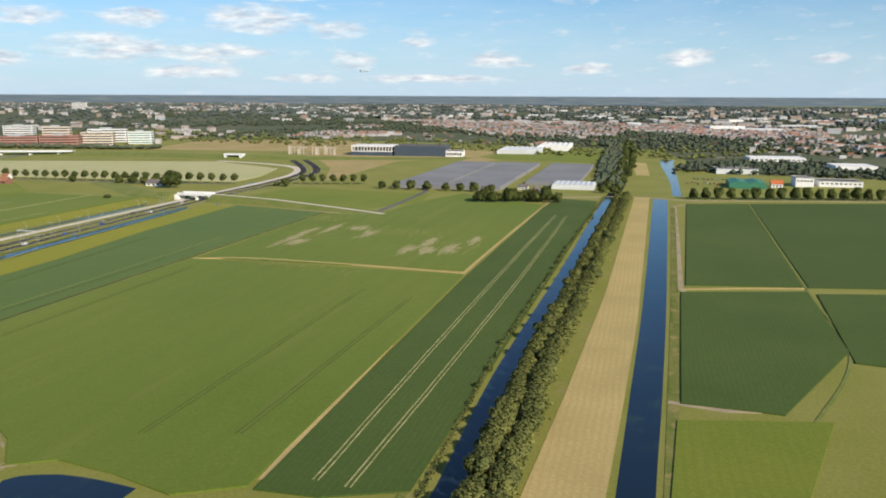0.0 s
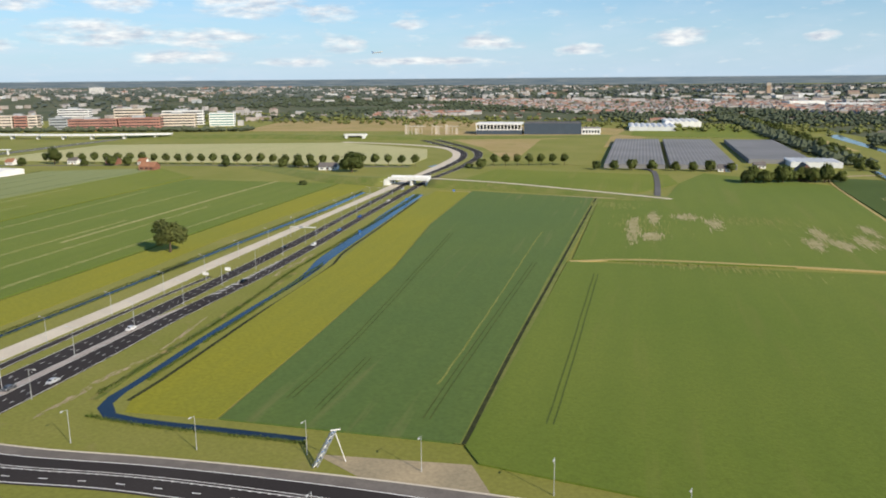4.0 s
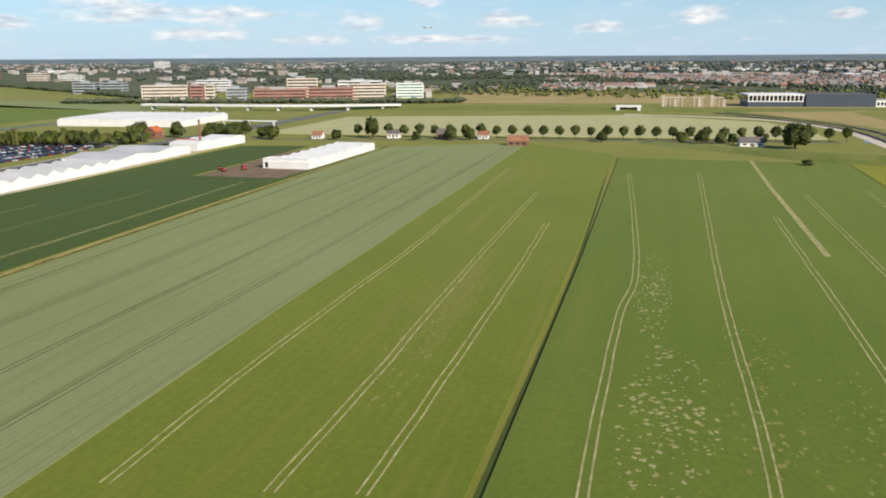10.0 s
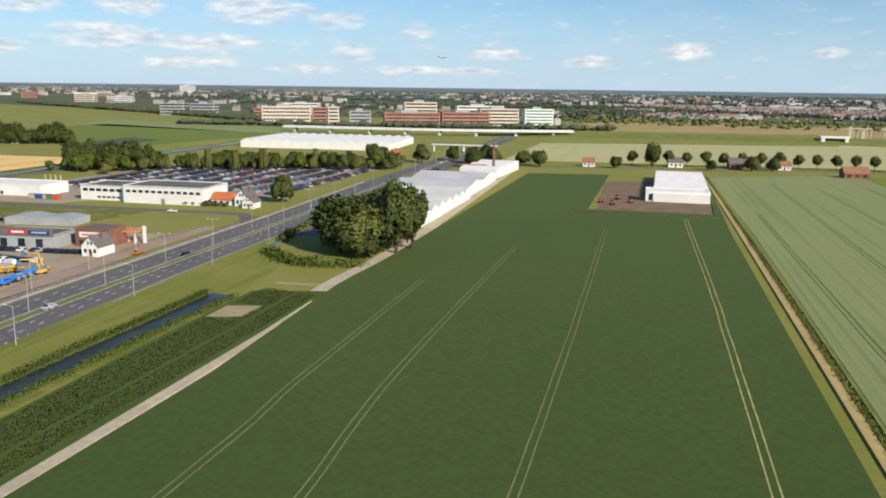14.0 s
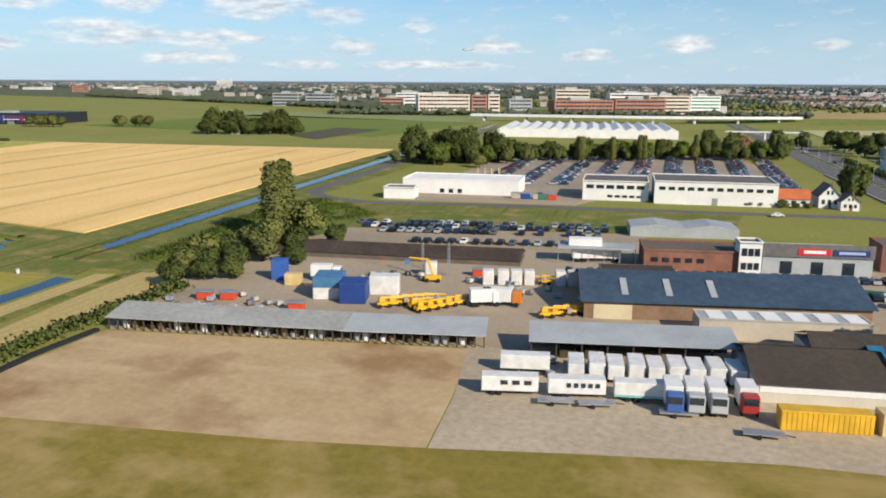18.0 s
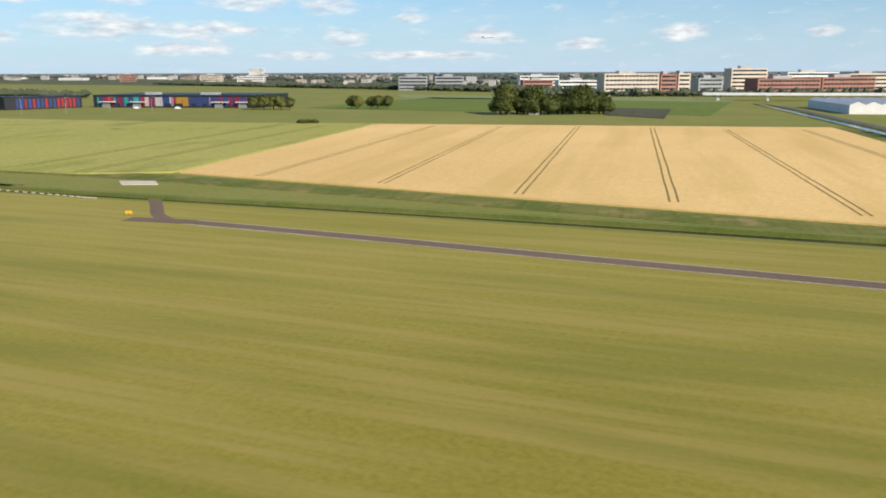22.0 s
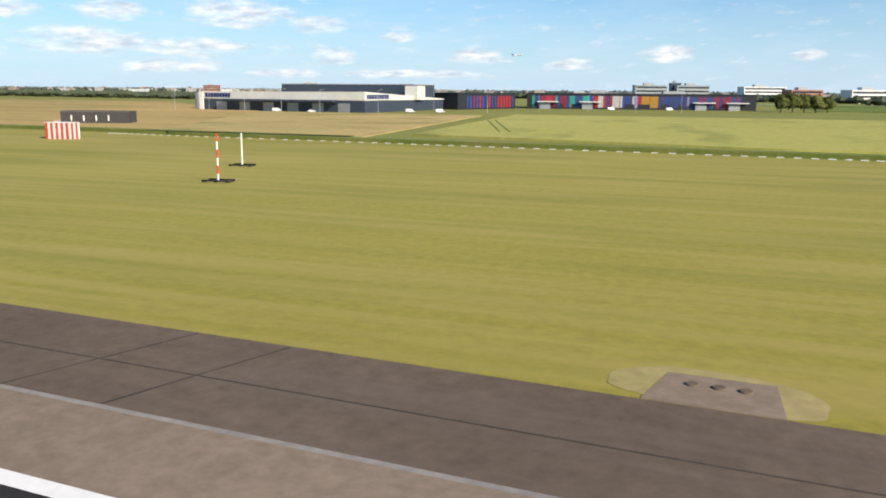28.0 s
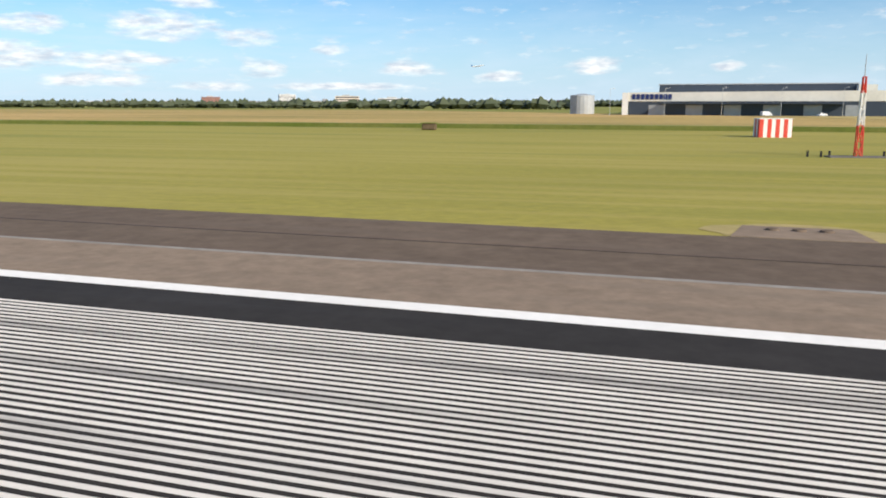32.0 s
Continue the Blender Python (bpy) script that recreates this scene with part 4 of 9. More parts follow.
berm("embankment_1", [(-316, 348), (-345, 352), (-380, 372), (-420, 392)], [3.2, 2.4, 1.2, .3], 9, "grassy embankment up to the road bridge")
berm("embankment_2", [(-295, 352), (-260, 353), (-215, 349), (-185, 344)], [3.2, 2.4, 1.2, .2], 9, "grassy embankment up to the road bridge")
EMB = [(-295, 352), (-260, 353), (-215, 349), (-185, 344)]
pts = resample(EMB, 24)
bm = bmesh.new()
rows_v = []
for i, p in enumerate(pts):
    t = (pts[min(i + 1, 23)] - pts[max(i - 1, 0)]).normalized()
    h = float(np.interp(i / 23, np.linspace(0, 1, 4), [3.2, 2.4, 1.2, .2])) + .03
    rows_v.append([bm.verts.new((*(p + Vector((-t.y, t.x)) * k), h)) for k in (1.3, -1.3)])
for r, q in zip(rows_v, rows_v[1:]):
    bm.faces.new((r[0], r[1], q[1], q[0]))
bmesh.ops.recalc_face_normals(bm, faces=bm.faces)
tagged(part("ramp_road", bm, M_CONC), "pale road down the embankment from the bridge", "road", "", "structure")
band("side_road", M_ASPHALT2, [(-192, 345), (-194, 360), (-201, 402), (-209, 441), (-216, 452)], 2.6, .24, label="grey side road to the greenhouses", category="road")
band("foot_track", M_SAND, [(-285, 335), (-244, 338), (-215, 339), (-191, 343)], .8, .12, label="pale sandy track below the embankment", category="track")
berm("railway_dyke", [(-700, 545), (-560, 590), (-485, 596), (-420, 622), (-340, 660), (-290, 700)], [1.5, 2.6, 3.0, 2.6, 1.6, .5], 14, "long grassy railway dyke")

# runway
M_RUNWAY = material("black runway asphalt", (.03, .0275, .026), (.039, .036, .034), .1, 2.5, rough=.9, spec=.1, bump=.003, streak=((.06, 2.2, 1), .58, (.045, .044, .046), .6), turn=0)
M_SHOULDER = material("grey brown shoulder", (.255, .195, .143), (.23, .175, .13), .1, 2.5, rough=.95, bump=.003, spec=.1, streak=((.05, 1.2, 1), .55, (.195, .156, .122), .4), turn=0)
M_SHOULDER2 = material("dark brown shoulder", (.15, .113, .084), (.124, .093, .07), .15, 2.0, rough=.95, bump=.004, spec=.1, streak=((.06, .9, 1), .52, (.15, .118, .095), .6), turn=0)
field("runway", M_RUNWAY, [(-1900, -16), (-820, -16), (-820, 9.06), (-1900, 9.06)], .23, "black asphalt runway", "runway")
field("shoulder_inner", M_SHOULDER, [(-1900, 9.06), (-820, 9.06), (-820, 12.05), (-1900, 12.05)], .226, "grey-brown paved runway shoulder", "shoulder")
field("shoulder_outer", M_SHOULDER2, [(-1900, 12.05), (-820, 12.05), (-820, 16.9), (-1900, 16.9)], .222, "darker outer runway shoulder", "shoulder")
band("runway_edge_line", M_WHITE, [(-1900, 9.22), (-980, 9.22)], .38, .236, label="broad white runway edge line", category="runway marking", step=60)
band("shoulder_line", material("worn shoulder paint", (.3, .28, .25), (.24, .22, .2), .5, 3.0), [(-1900, 12.1), (-985, 12.1)], .16, .232, label="worn pale shoulder line", category="runway marking", step=60)
band("shoulder_joint", material("tar joint", (.05, .042, .038), (.075, .062, .052), .5, 3.0), [(-1900, 14.3), (-985, 14.3)], .05, .23, label="dark tar joint along the shoulder", category="joint", step=60)
for i, x in enumerate((-1011.5, -1014.3, -1062, -1102, -1135)):
    band("cross_joint_%d" % (i + 1), MATS["tar joint"], [(x - .7, 12.2), (x + .7, 16.8)], .06, .231, label="dark tar joint across the shoulder", category="joint")
threshold = tagged(new("threshold_marking"), "white threshold stripes across the runway", "runway marking", "", "structure")
stripe_me = None
for i in range(120):
    if stripe_me is None:
        bm = bmesh.new()
        prism(bm, [(-1178, 0), (-1147, 0), (-1147, .067), (-1178, .067)], .228, .2345)
        ob = part("stripe", bm, material("scuffed runway paint", (.76, .715, .65), (.66, .62, .56), .3, 2.0, rough=.85, amp=.15, streak=((.05, 1.3, 1), .57, (.15, .145, .14), .8), turn=0), threshold)
        stripe_me = ob.data
    else:
        ob = new("stripe", stripe_me)
        ob.parent = threshold
    ob.location = (0, 7.75 - i * .142, 0)
M_PADSOIL = material("dry yellow rim soil", (.42, .32, .15), (.33, .28, .11), .3, 2.0)


def tubed_cover(x, y, z):
    bm = bmesh.new()
    bmesh.ops.create_cone(bm, cap_ends=True, segments=14, radius1=.16, radius2=.13, depth=.05, matrix=Matrix.Translation((x, y, z + .02)))
    return bm


def fall(y):
    """Height of the grass that falls away from the pavement edge."""
    return .222 - (min(y, 27.0) - 16.9) * .0202


bm = bmesh.new()
g4 = [bm.verts.new(v) for v in ((-1900, 16.9, .218), (-820, 16.9, .218), (-820, 27, .013), (-1900, 27, .013))]
bm.faces.new(g4)
tagged(part("grass_verge", bm, M_AIRGRASS), "mown grass falling away from the runway shoulder", "grass", "", "structure")
for i, x in enumerate((-984.5, -1000.9, -1033.4, -1050, -1085.5, -1100.4, -1117, -1134, -1150)):
    bm = bmesh.new()
    top = [bm.verts.new((px, py, fall(py) + .012)) for px, py in ((x - 1.5, 16.92), (x + 1.3, 16.92), (x + 1.1, 18.9), (x - 1.2, 18.9))]
    low = [bm.verts.new((v.co.x, v.co.y, v.co.z - .08)) for v in top]
    bm.faces.new(top)
    for k in range(4):
        bm.faces.new((low[k], low[(k + 1) % 4], top[(k + 1) % 4], top[k]))
    tagged(part("light_pad_%d" % (i + 1), bm, M_SHOULDER), "worn concrete pad beside the runway", "pad", "", "structure")
    bm = bmesh.new()
    blotch(bm, x, 18.0, 2.2, 1.45, 0.0, 0.0, 48, .12)
    for v in bm.verts:
        v.co.y = max(v.co.y, 16.93)
        v.co.z = fall(v.co.y) + .005
    tagged(part("pad_soil_%d" % (i + 1), bm, M_PADSOIL), "dry sandy rim round the pad", "soil", "", "structure")
    for k in range(3):
        lc = tagged(part("lid", tubed_cover(x - .6 + .55 * k, 18.2, fall(18.2) + .012), M_SHOULDER2), "small round cover on the pad", "cover", "pad covers")

# reeds that shade the airfield ditch
band("reed_line", M_ROUGH, [(-985, 93.5), (-880, 89.2), (-813, 93.6), (-760, 95.7), (-741, 95.4)], 1.4, .5, label="tall dark reeds along the airfield ditch", category="reeds", step=3.0)
# ---- makers of things ----
S = 0.55  # the plan's metres to one true metre, for things of a known size


def box(bm, x0, x1, y0, y1, z0, z1, mi=0, bevel=0.0):
    vs = [bm.verts.new((x, y, z)) for z in (z0, z1) for x, y in ((x0, y0), (x1, y0), (x1, y1), (x0, y1))]
    fs = [bm.faces.new([vs[i] for i in q]) for q in ((3, 2, 1, 0), (4, 5, 6, 7), (0, 1, 5, 4), (1, 2, 6, 5), (2, 3, 7, 6), (3, 0, 4, 7))]
    for f in fs:
        f.material_index = mi
    if bevel:
        es = list({e for f in fs for e in f.edges})
        bmesh.ops.bevel(bm, geom=es, offset=bevel, segments=1, affect="EDGES", profile=.5)
    return fs


def boxed(*a, **k):
    bm = bmesh.new()
    box(bm, *a, **k)
    return bm


def tube(bm, a, b, r0, r1=None, n=8, mi=0):
    a, b = Vector(a), Vector(b)
    r1 = r0 if r1 is None else r1
    q = (b - a).to_track_quat("Z", "Y")
    ra = [bm.verts.new(a + q @ Vector((math.cos(2 * math.pi * i / n) * r0, math.sin(2 * math.pi * i / n) * r0, 0))) for i in range(n)]
    rb = [bm.verts.new(b + q @ Vector((math.cos(2 * math.pi * i / n) * r1, math.sin(2 * math.pi * i / n) * r1, 0))) for i in range(n)]
    for i in range(n):
        bm.faces.new((ra[i], ra[(i + 1) % n], rb[(i + 1) % n], rb[i])).material_index = mi
    bm.faces.new(rb).material_index = mi
    bm.faces.new(ra[::-1]).material_index = mi


def tubed(*a, **k):
    bm = bmesh.new()
    tube(bm, *a, **k)
    return bm


def paint(name, col, rough=.55, metal=0.0, spec=.4, scale=.6, wear=.12, rand=0.0):
    return material(name, col, tuple(v * (1 - wear) for v in col), scale, scale * 9, rough=rough, metal=metal, spec=spec, rand=rand, amp=.12)


def glass(name, col, rough=.08):
    return material(name, col, tuple(v * .7 for v in col), .4, 2.0, rough=rough, spec=.9)


M_STEEL = paint("grey galvanised steel", (.42, .43, .44), .5, .6)
M_BARK = material("brown bark", (.1, .075, .05), (.06, .045, .03), 2.0, 12.0, bump=.02)
M_GLASS = glass("dark window glass", (.025, .035, .045))
M_RUBBER = paint("black rubber", (.015, .015, .016), .85)
M_WWALL = paint("white painted wall", (.78, .77, .74), .8, wear=.1, scale=.3)
M_GREYROOF = material("grey bitumen roof", (.16, .15, .14), (.12, .115, .11), .15, 1.5)
M_BRICK = material("red brown brickwork", (.27, .13, .09), (.21, .1, .07), .5, 6.0, bump=.01)
M_TILE = material("orange roof tiles", (.52, .16, .06), (.42, .12, .05), .4, 4.0, bump=.03)


def leaves(name, a, b, c):
    """Foliage that changes from clump to clump and from tree to tree."""
    if name in MATS:
        return MATS[name]
    m = bpy.data.materials.new(name)
    m.use_nodes = True
    n = Nodes(m.node_tree)
    isl = n.add("ShaderNodeNewGeometry")
    r = n.add("ShaderNodeObjectInfo").outputs["Random"]
    col = n.mix(isl.outputs["Random Per Island"], rgb(a), rgb(b))
    col = n.mix(n.math("MULTIPLY", n.noise(isl.outputs["Position"], .35, 3.0), .8), col, rgb(c))
    col = n.mix(1.0, col, n.mix(r, rgb((.78, .8, .8)), rgb((1.25, 1.18, 1.1))), "MULTIPLY")
    s = n.add("ShaderNodeBsdfPrincipled", Roughness=.75)
    n.put(s.inputs["Base Color"], col)
    s.inputs["Specular IOR Level"].default_value = .2
    tr = n.add("ShaderNodeBsdfTranslucent", Color=n.mix(.5, col, rgb((.12, .17, .02))))
    mx = n.add("ShaderNodeMixShader")
    mx.inputs[0].default_value = .3
    n.put(mx.inputs[1], s)
    n.put(mx.inputs[2], tr)
    n.add("ShaderNodeOutputMaterial", Surface=mx)
    MATS[name] = m
    return m


M_LEAF = leaves("dark summer leaves", (.085, .115, .03), (.145, .175, .055), (.11, .135, .04))
M_LEAF2 = leaves("olive willow leaves", (.14, .16, .048), (.2, .215, .076), (.17, .19, .055))
M_LEAF3 = leaves("fresh green leaves", (.1, .155, .025), (.165, .21, .04), (.12, .17, .032))
M_LEAF4 = leaves("yellow broom blossom", (.42, .34, .02), (.5, .42, .03), (.2, .22, .03))
tree_rng = random.Random(11)


def leaf_mesh(name, clumps, r, soft=.78):
    """Small five-sided leaf clumps; each (place, size, outward way); their shading leans outward like a full crown's."""
    verts, faces, norms = [], [], []
    for p, s, out in clumps:
        a = Vector((r.gauss(0, 1), r.gauss(0, 1), r.gauss(0, .8))).normalized()
        b = a.cross(Vector((r.gauss(0, 1), r.gauss(0, 1), r.gauss(0, 1)))).normalized()
        n = a.cross(b)
        i = len(verts)
        q = [p - a * s - b * s * .55, p + a * s * .2 - b * s * .8, p + a * s + b * s * .3, p + a * s * .1 + b * s * .9, p - a * s * .8 + b * s * .5]
        if n.dot(out) < 0:
            q, n = q[::-1], -n
        verts += [tuple(v) for v in q]
        faces.append((i, i + 1, i + 2, i + 3, i + 4))
        norms += [tuple((n * (1 - soft) + out * soft).normalized())] * 5
    me = bpy.data.meshes.new(name)
    me.from_pydata(verts, [], faces)
    me.shade_smooth()
    me.normals_split_custom_set_from_vertices(norms)
    return me


def crown_mesh(lobes, count, size, seed, hollow=.5):
    """A crown of many small leaf clumps round a set of lobes (x, y, z, rx, rz)."""
    r = random.Random(seed)
    clumps = []
    count, size = int(count * 3.2), size * .58
    mid = Vector((0, 0, sum(l[2] for l in lobes) / len(lobes) * .8))
    for k in range(count):
        x, y, z, rx, rz = r.choice(lobes)
        while True:
            d = Vector((r.uniform(-1, 1), r.uniform(-1, 1), r.uniform(-1, 1)))
            if hollow < d.length < 1:
                break
        way = d.normalized()
        d *= 0.82 + .3 * noise.noise((d.x * 2 + seed, d.y * 2 + x, d.z * 2 + z))
        p = Vector((x + d.x * rx, y + d.y * rx, z + d.z * rz))
        out = (way * .6 + (p - mid).normalized() * .4 + Vector((0, 0, .2))).normalized()
        clumps.append((p, size * r.uniform(.55, 1.25), out))
    return leaf_mesh("crown", clumps, r)


def make_tree(name, label, lobes, trunk_h, trunk_r, leaf, count=420, size=.5, seed=1, category="tree", limbs=6, group=""):
    t = tagged(new(name), label, category, group)
    bm = bmesh.new()
    tube(bm, (0, 0, -.1), (0.05, 0, trunk_h * .5), trunk_r, trunk_r * .75, 8)
    tube(bm, (0.05, 0, trunk_h * .5), (0, .05, trunk_h), trunk_r * .75, trunk_r * .45, 8)
    r = random.Random(seed)
    for i in range(limbs):
        x, y, z, rx, rz = lobes[i % len(lobes)]
        tube(bm, (0, 0, trunk_h * r.uniform(.55, 1.0)), (x + r.uniform(-.3, .3) * rx, y + r.uniform(-.3, .3) * rx, z + r.uniform(-.2, .3) * rz), trunk_r * .4, trunk_r * .1, 5)
    part("trunk", bm, M_BARK, t)
    me = crown_mesh(lobes, count, size, seed)
    me.materials.append(leaf)
    c = new("crown", me)
    c.parent = t
    return t


def lobes_round(h, r, base, n, seed):
    q = random.Random(seed)
    out = [(0, 0, (h + base) / 2, r * .85, (h - base) / 2 * .9)] * 3
    for i in range(n):
        a = 6.283 * i / n + q.uniform(-.4, .4)
        out.append((math.cos(a) * r * .55, math.sin(a) * r * .55, q.uniform(base + (h - base) * .3, h - (h - base) * .32), r * q.uniform(.38, .55), (h - base) * q.uniform(.2, .3)))
    return out


PROTO = {
    "round": make_tree("broadleaf_tree", "dark green broadleaf tree with a full round crown", lobes_round(7, 2.8, .15, 8, 3), 3.2, .22, M_LEAF, 1100, .38, 3),
    "wide": make_tree("lone_tree", "large wide spreading tree standing alone in the crop", lobes_round(10.4, 5.4, 1.3, 12, 5), 4.4, .42, M_LEAF2, 1900, .4, 5, limbs=12),
    "willow": make_tree("willow_tree", "olive green willow tree beside the water", lobes_round(5.2, 2.2, .2, 6, 7), 1.8, .16, M_LEAF2, 800, .34, 7),
    "alley": make_tree("avenue_tree", "small round avenue tree beside the road", lobes_round(7.6, 2.6, 1.5, 6, 9), 3.0, .16, M_LEAF, 700, .38, 9),
    "shrub": make_tree("shrub", "dense green shrub", lobes_round(2.2, 1.5, .0, 4, 13), .7, .08, M_LEAF, 220, .32, 13, "shrub"),
    "bright": make_tree("garden_tree", "fresh green garden tree", lobes_round(6.5, 2.6, .8, 6, 15), 2.6, .2, M_LEAF3, 800, .36, 15),
    "poplar": make_tree("poplar_tree", "tall narrow poplar tree", [(x, y, 2.2 + i * 1.35, 2.0 - .12 * abs(i - 2), 1.6) for i in range(7) for x, y in ((-1.5, .3), (1.4, -.3), (0, .6))], 9, .25, M_LEAF2, 2600, .36, 17, limbs=12),
    "broom": make_tree("broom_shrub", "yellow flowering shrub beside the house", lobes_round(3.0, 1.6, .0, 4, 19), .8, .08, M_LEAF4, 260, .32, 19, "shrub"),
    "tall": make_tree("tall_tree", "tall dark tree with a ragged crown", lobes_round(12, 3.4, .4, 9, 21), 6, .35, M_LEAF, 1500, .42, 21, limbs=8),
}
for o in PROTO.values():
    o.location = (0, 0, 0)
USED = set()


def hedge(name, line, w, h, leaf, label, step=.22, seed=1, category="hedge", size=.3, many=5):
    """An uncut row of leaf clumps along a line."""
    r = random.Random(seed)
    clumps = []
    for p in smooth_line(line, step):
        for _ in range(many):
            hh = h * (.75 + .5 * noise.noise((p.x * .35, p.y * .35, seed)))
            u, q, z = r.gauss(0, .33) * w, r.gauss(0, .33) * w, abs(r.random()) * hh
            clumps.append((Vector((p.x + u, p.y + q, z)), size * r.uniform(.6, 1.3), Vector((u / w, q / w, .5 + z / hh)).normalized()))
    me = leaf_mesh(name, clumps, r)
    me.materials.append(leaf)
    return tagged(new(name, me), label, category, "", "stuff")



def plant(kind, x, y, scale=1.0, wide=1.0, label="", group="", z=0.0):
    m = Matrix.Translation((x, y, z)) @ Matrix.Rotation(tree_rng.uniform(0, 6.28), 4, "Z")
    p = PROTO[kind]
    if kind in USED:
        t = copy_thing(p, m)
    else:
        t = p
        t.matrix_basis = m
        USED.add(kind)
    t.scale = (scale * wide, scale * wide, scale)
    tagged(t, label, "", group)
    return t


CARS = {}


def car_proto(key, col, van=False):
    name = "van" if van else "car"
    t = tagged(new(name), "", name)
    L, W, H = (4.9, 1.9, 2.0) if van else (4.3, 1.76, 1.45)
    L, W, H = L * S, W * S, H * S
    prof = [(-.5, .2), (-.5, .5), (-.47, .62), (-.36, .66), (-.24, .97), (-.1, 1.0), (.16, 1.0), (.3, .7), (.46, .6), (.5, .45), (.5, .2)]
    if van:
        prof = [(-.5, .15), (-.5, .9), (-.47, 1.0), (.1, 1.0), (.24, .93), (.36, .56), (.48, .48), (.5, .35), (.5, .15)]
    bm = bmesh.new()
    ring = []
    for s, k in ((-1, 1.0), (1, 1.0)):
        ring.append([bm.verts.new((x * L, s * W / 2 * (1 - .16 * max(0, z - .6) / .4), z * H)) for x, z in prof])
    bm.faces.new(ring[0]), bm.faces.new(ring[1][::-1])
    n = len(prof)
    for i in range(n):
        j = (i + 1) % n
        bm.faces.new((ring[0][j], ring[0][i], ring[1][i], ring[1][j]))
    bmesh.ops.recalc_face_normals(bm, faces=bm.faces)
    bmesh.ops.bevel(bm, geom=list(bm.edges), offset=.02, segments=1, affect="EDGES")
    part("body", bm, paint("car paint " + key, col, .25, .1, .6, rand=.1), t)
    bm = bmesh.new()
    if van:
        box(bm, L * .14, L * .27, -W * .44, W * .44, H * .6, H * .9)
    else:
        for s in (-1, 1):
            vs = [bm.verts.new((x * L, s * W * .475 * (1 - .13 * (z - .66) / .34), z * H)) for x, z in ((-.33, .7), (-.22, .93), (.14, .93), (.26, .7))]
            bm.faces.new(vs if s < 0 else vs[::-1])
        for a, b in (((.3, .715), (.165, .985)), ((-.365, .68), (-.245, .955))):
            vs = [bm.verts.new((p[0] * L + (.012 if p[0] > 0 else -.012), s * W * .4, p[1] * H + .008)) for p, s in ((a, -1), (a, 1), (b, 1), (b, -1))]
            bm.faces.new(vs)
        bmesh.ops.recalc_face_normals(bm, faces=bm.faces)
    part("window", bm, M_GLASS, t)
    for x in (-.3, .3):
        for s in (-1, 1):
            part("wheel", tubed((x * L, s * W * .46, .3 * S), (x * L, s * W * .51, .3 * S), .31 * S, n=10), M_RUBBER, t)
    return t


CAR_COLS = {"black": (.015, .016, .02), "dark blue": (.02, .035, .09), "silver": (.42, .43, .44), "white": (.75, .75, .74), "grey": (.12, .125, .135), "red": (.35, .03, .025), "blue": (.05, .12, .35), "orange": (.6, .2, .03)}


def park(col, x, y, turn, van=False, z=.04, where="in the car park", group="parked cars"):
    key = (col, van)
    m = Matrix.Translation((x, y, z)) @ Matrix.Rotation(radians(turn), 4, "Z")
    if key not in CARS:
        CARS[key] = car_proto(col, CAR_COLS[col], van)
        CARS[key].matrix_basis = m
        t = CARS[key]
    else:
        t = copy_thing(CARS[key], m)
    return tagged(t, "%s %s standing %s" % (col, "van" if van else "passenger car", where), "", group)


M_POLE = paint("pale lamp post paint", (.5, .51, .5), .5, .3)
M_LAMP = paint("lamp head grey", (.6, .6, .58), .4)
POSTS = {}


def lamp_post(x, y, turn, h=5.4, arms=1, z=0.0, group="lamp posts", label=""):
    key = (arms, h)
    m = Matrix.Translation((x, y, z)) @ Matrix.Rotation(radians(turn), 4, "Z")
    if key not in POSTS:
        t = tagged(new("street_lamp"), label or ("slim grey lamp post with two arms" if arms == 2 else "slim grey lamp post with one arm"), "street lamp", group)
        part("pole", tubed((0, 0, 0), (0, 0, h), .055, .032), M_POLE, t)
        part("base", tubed((0, 0, 0), (0, 0, .5), .075, .075), M_POLE, t)
        for s in ((1, -1) if arms == 2 else (1,)):
            part("arm", tubed((0, 0, h - .05), (s * .9, 0, h + .1), .03, .025), M_POLE, t)
            part("lamp_head", boxed(*sorted((s * .85, s * 1.35)), -.1, .1, h + .06, h + .16, bevel=.02), M_LAMP, t)
        t.matrix_basis = m
        POSTS[key] = t
        return t
    return copy_thing(POSTS[key], m)


def frame_on(x, y, turn, z=0.0):
    return Matrix.Translation((x, y, z)) @ Matrix.Rotation(radians(turn), 4, "Z")


def windows_row(parent, n, x0, x1, y, z0, z1, mat=M_GLASS, gap=.3, name="window", deep=.06):
    """n panes along the front y of a building, set 4 cm proud in their reveal, sharing one mesh."""
    step = (x1 - x0) / n
    bm = boxed(-step * (1 - gap) / 2, step * (1 - gap) / 2, y - deep, y + deep, z0, z1)
    first = part(name, bm, mat, parent)
    first.location.x = x0 + step / 2
    for i in range(1, n):
        o = new(name, first.data)
        o.parent = parent
        o.location.x = x0 + step * (i + .5)
    return first


def windows_side(parent, n, y0, y1, x, z0, z1, mat=M_GLASS, gap=.3):
    step = (y1 - y0) / n
    first = part("window", boxed(x - .06, x + .06, -step * (1 - gap) / 2, step * (1 - gap) / 2, z0, z1), mat, parent)
    first.location.y = y0 + step / 2
    for i in range(1, n):
        o = new("window", first.data)
        o.parent = parent
        o.location.y = y0 + step * (i + .5)


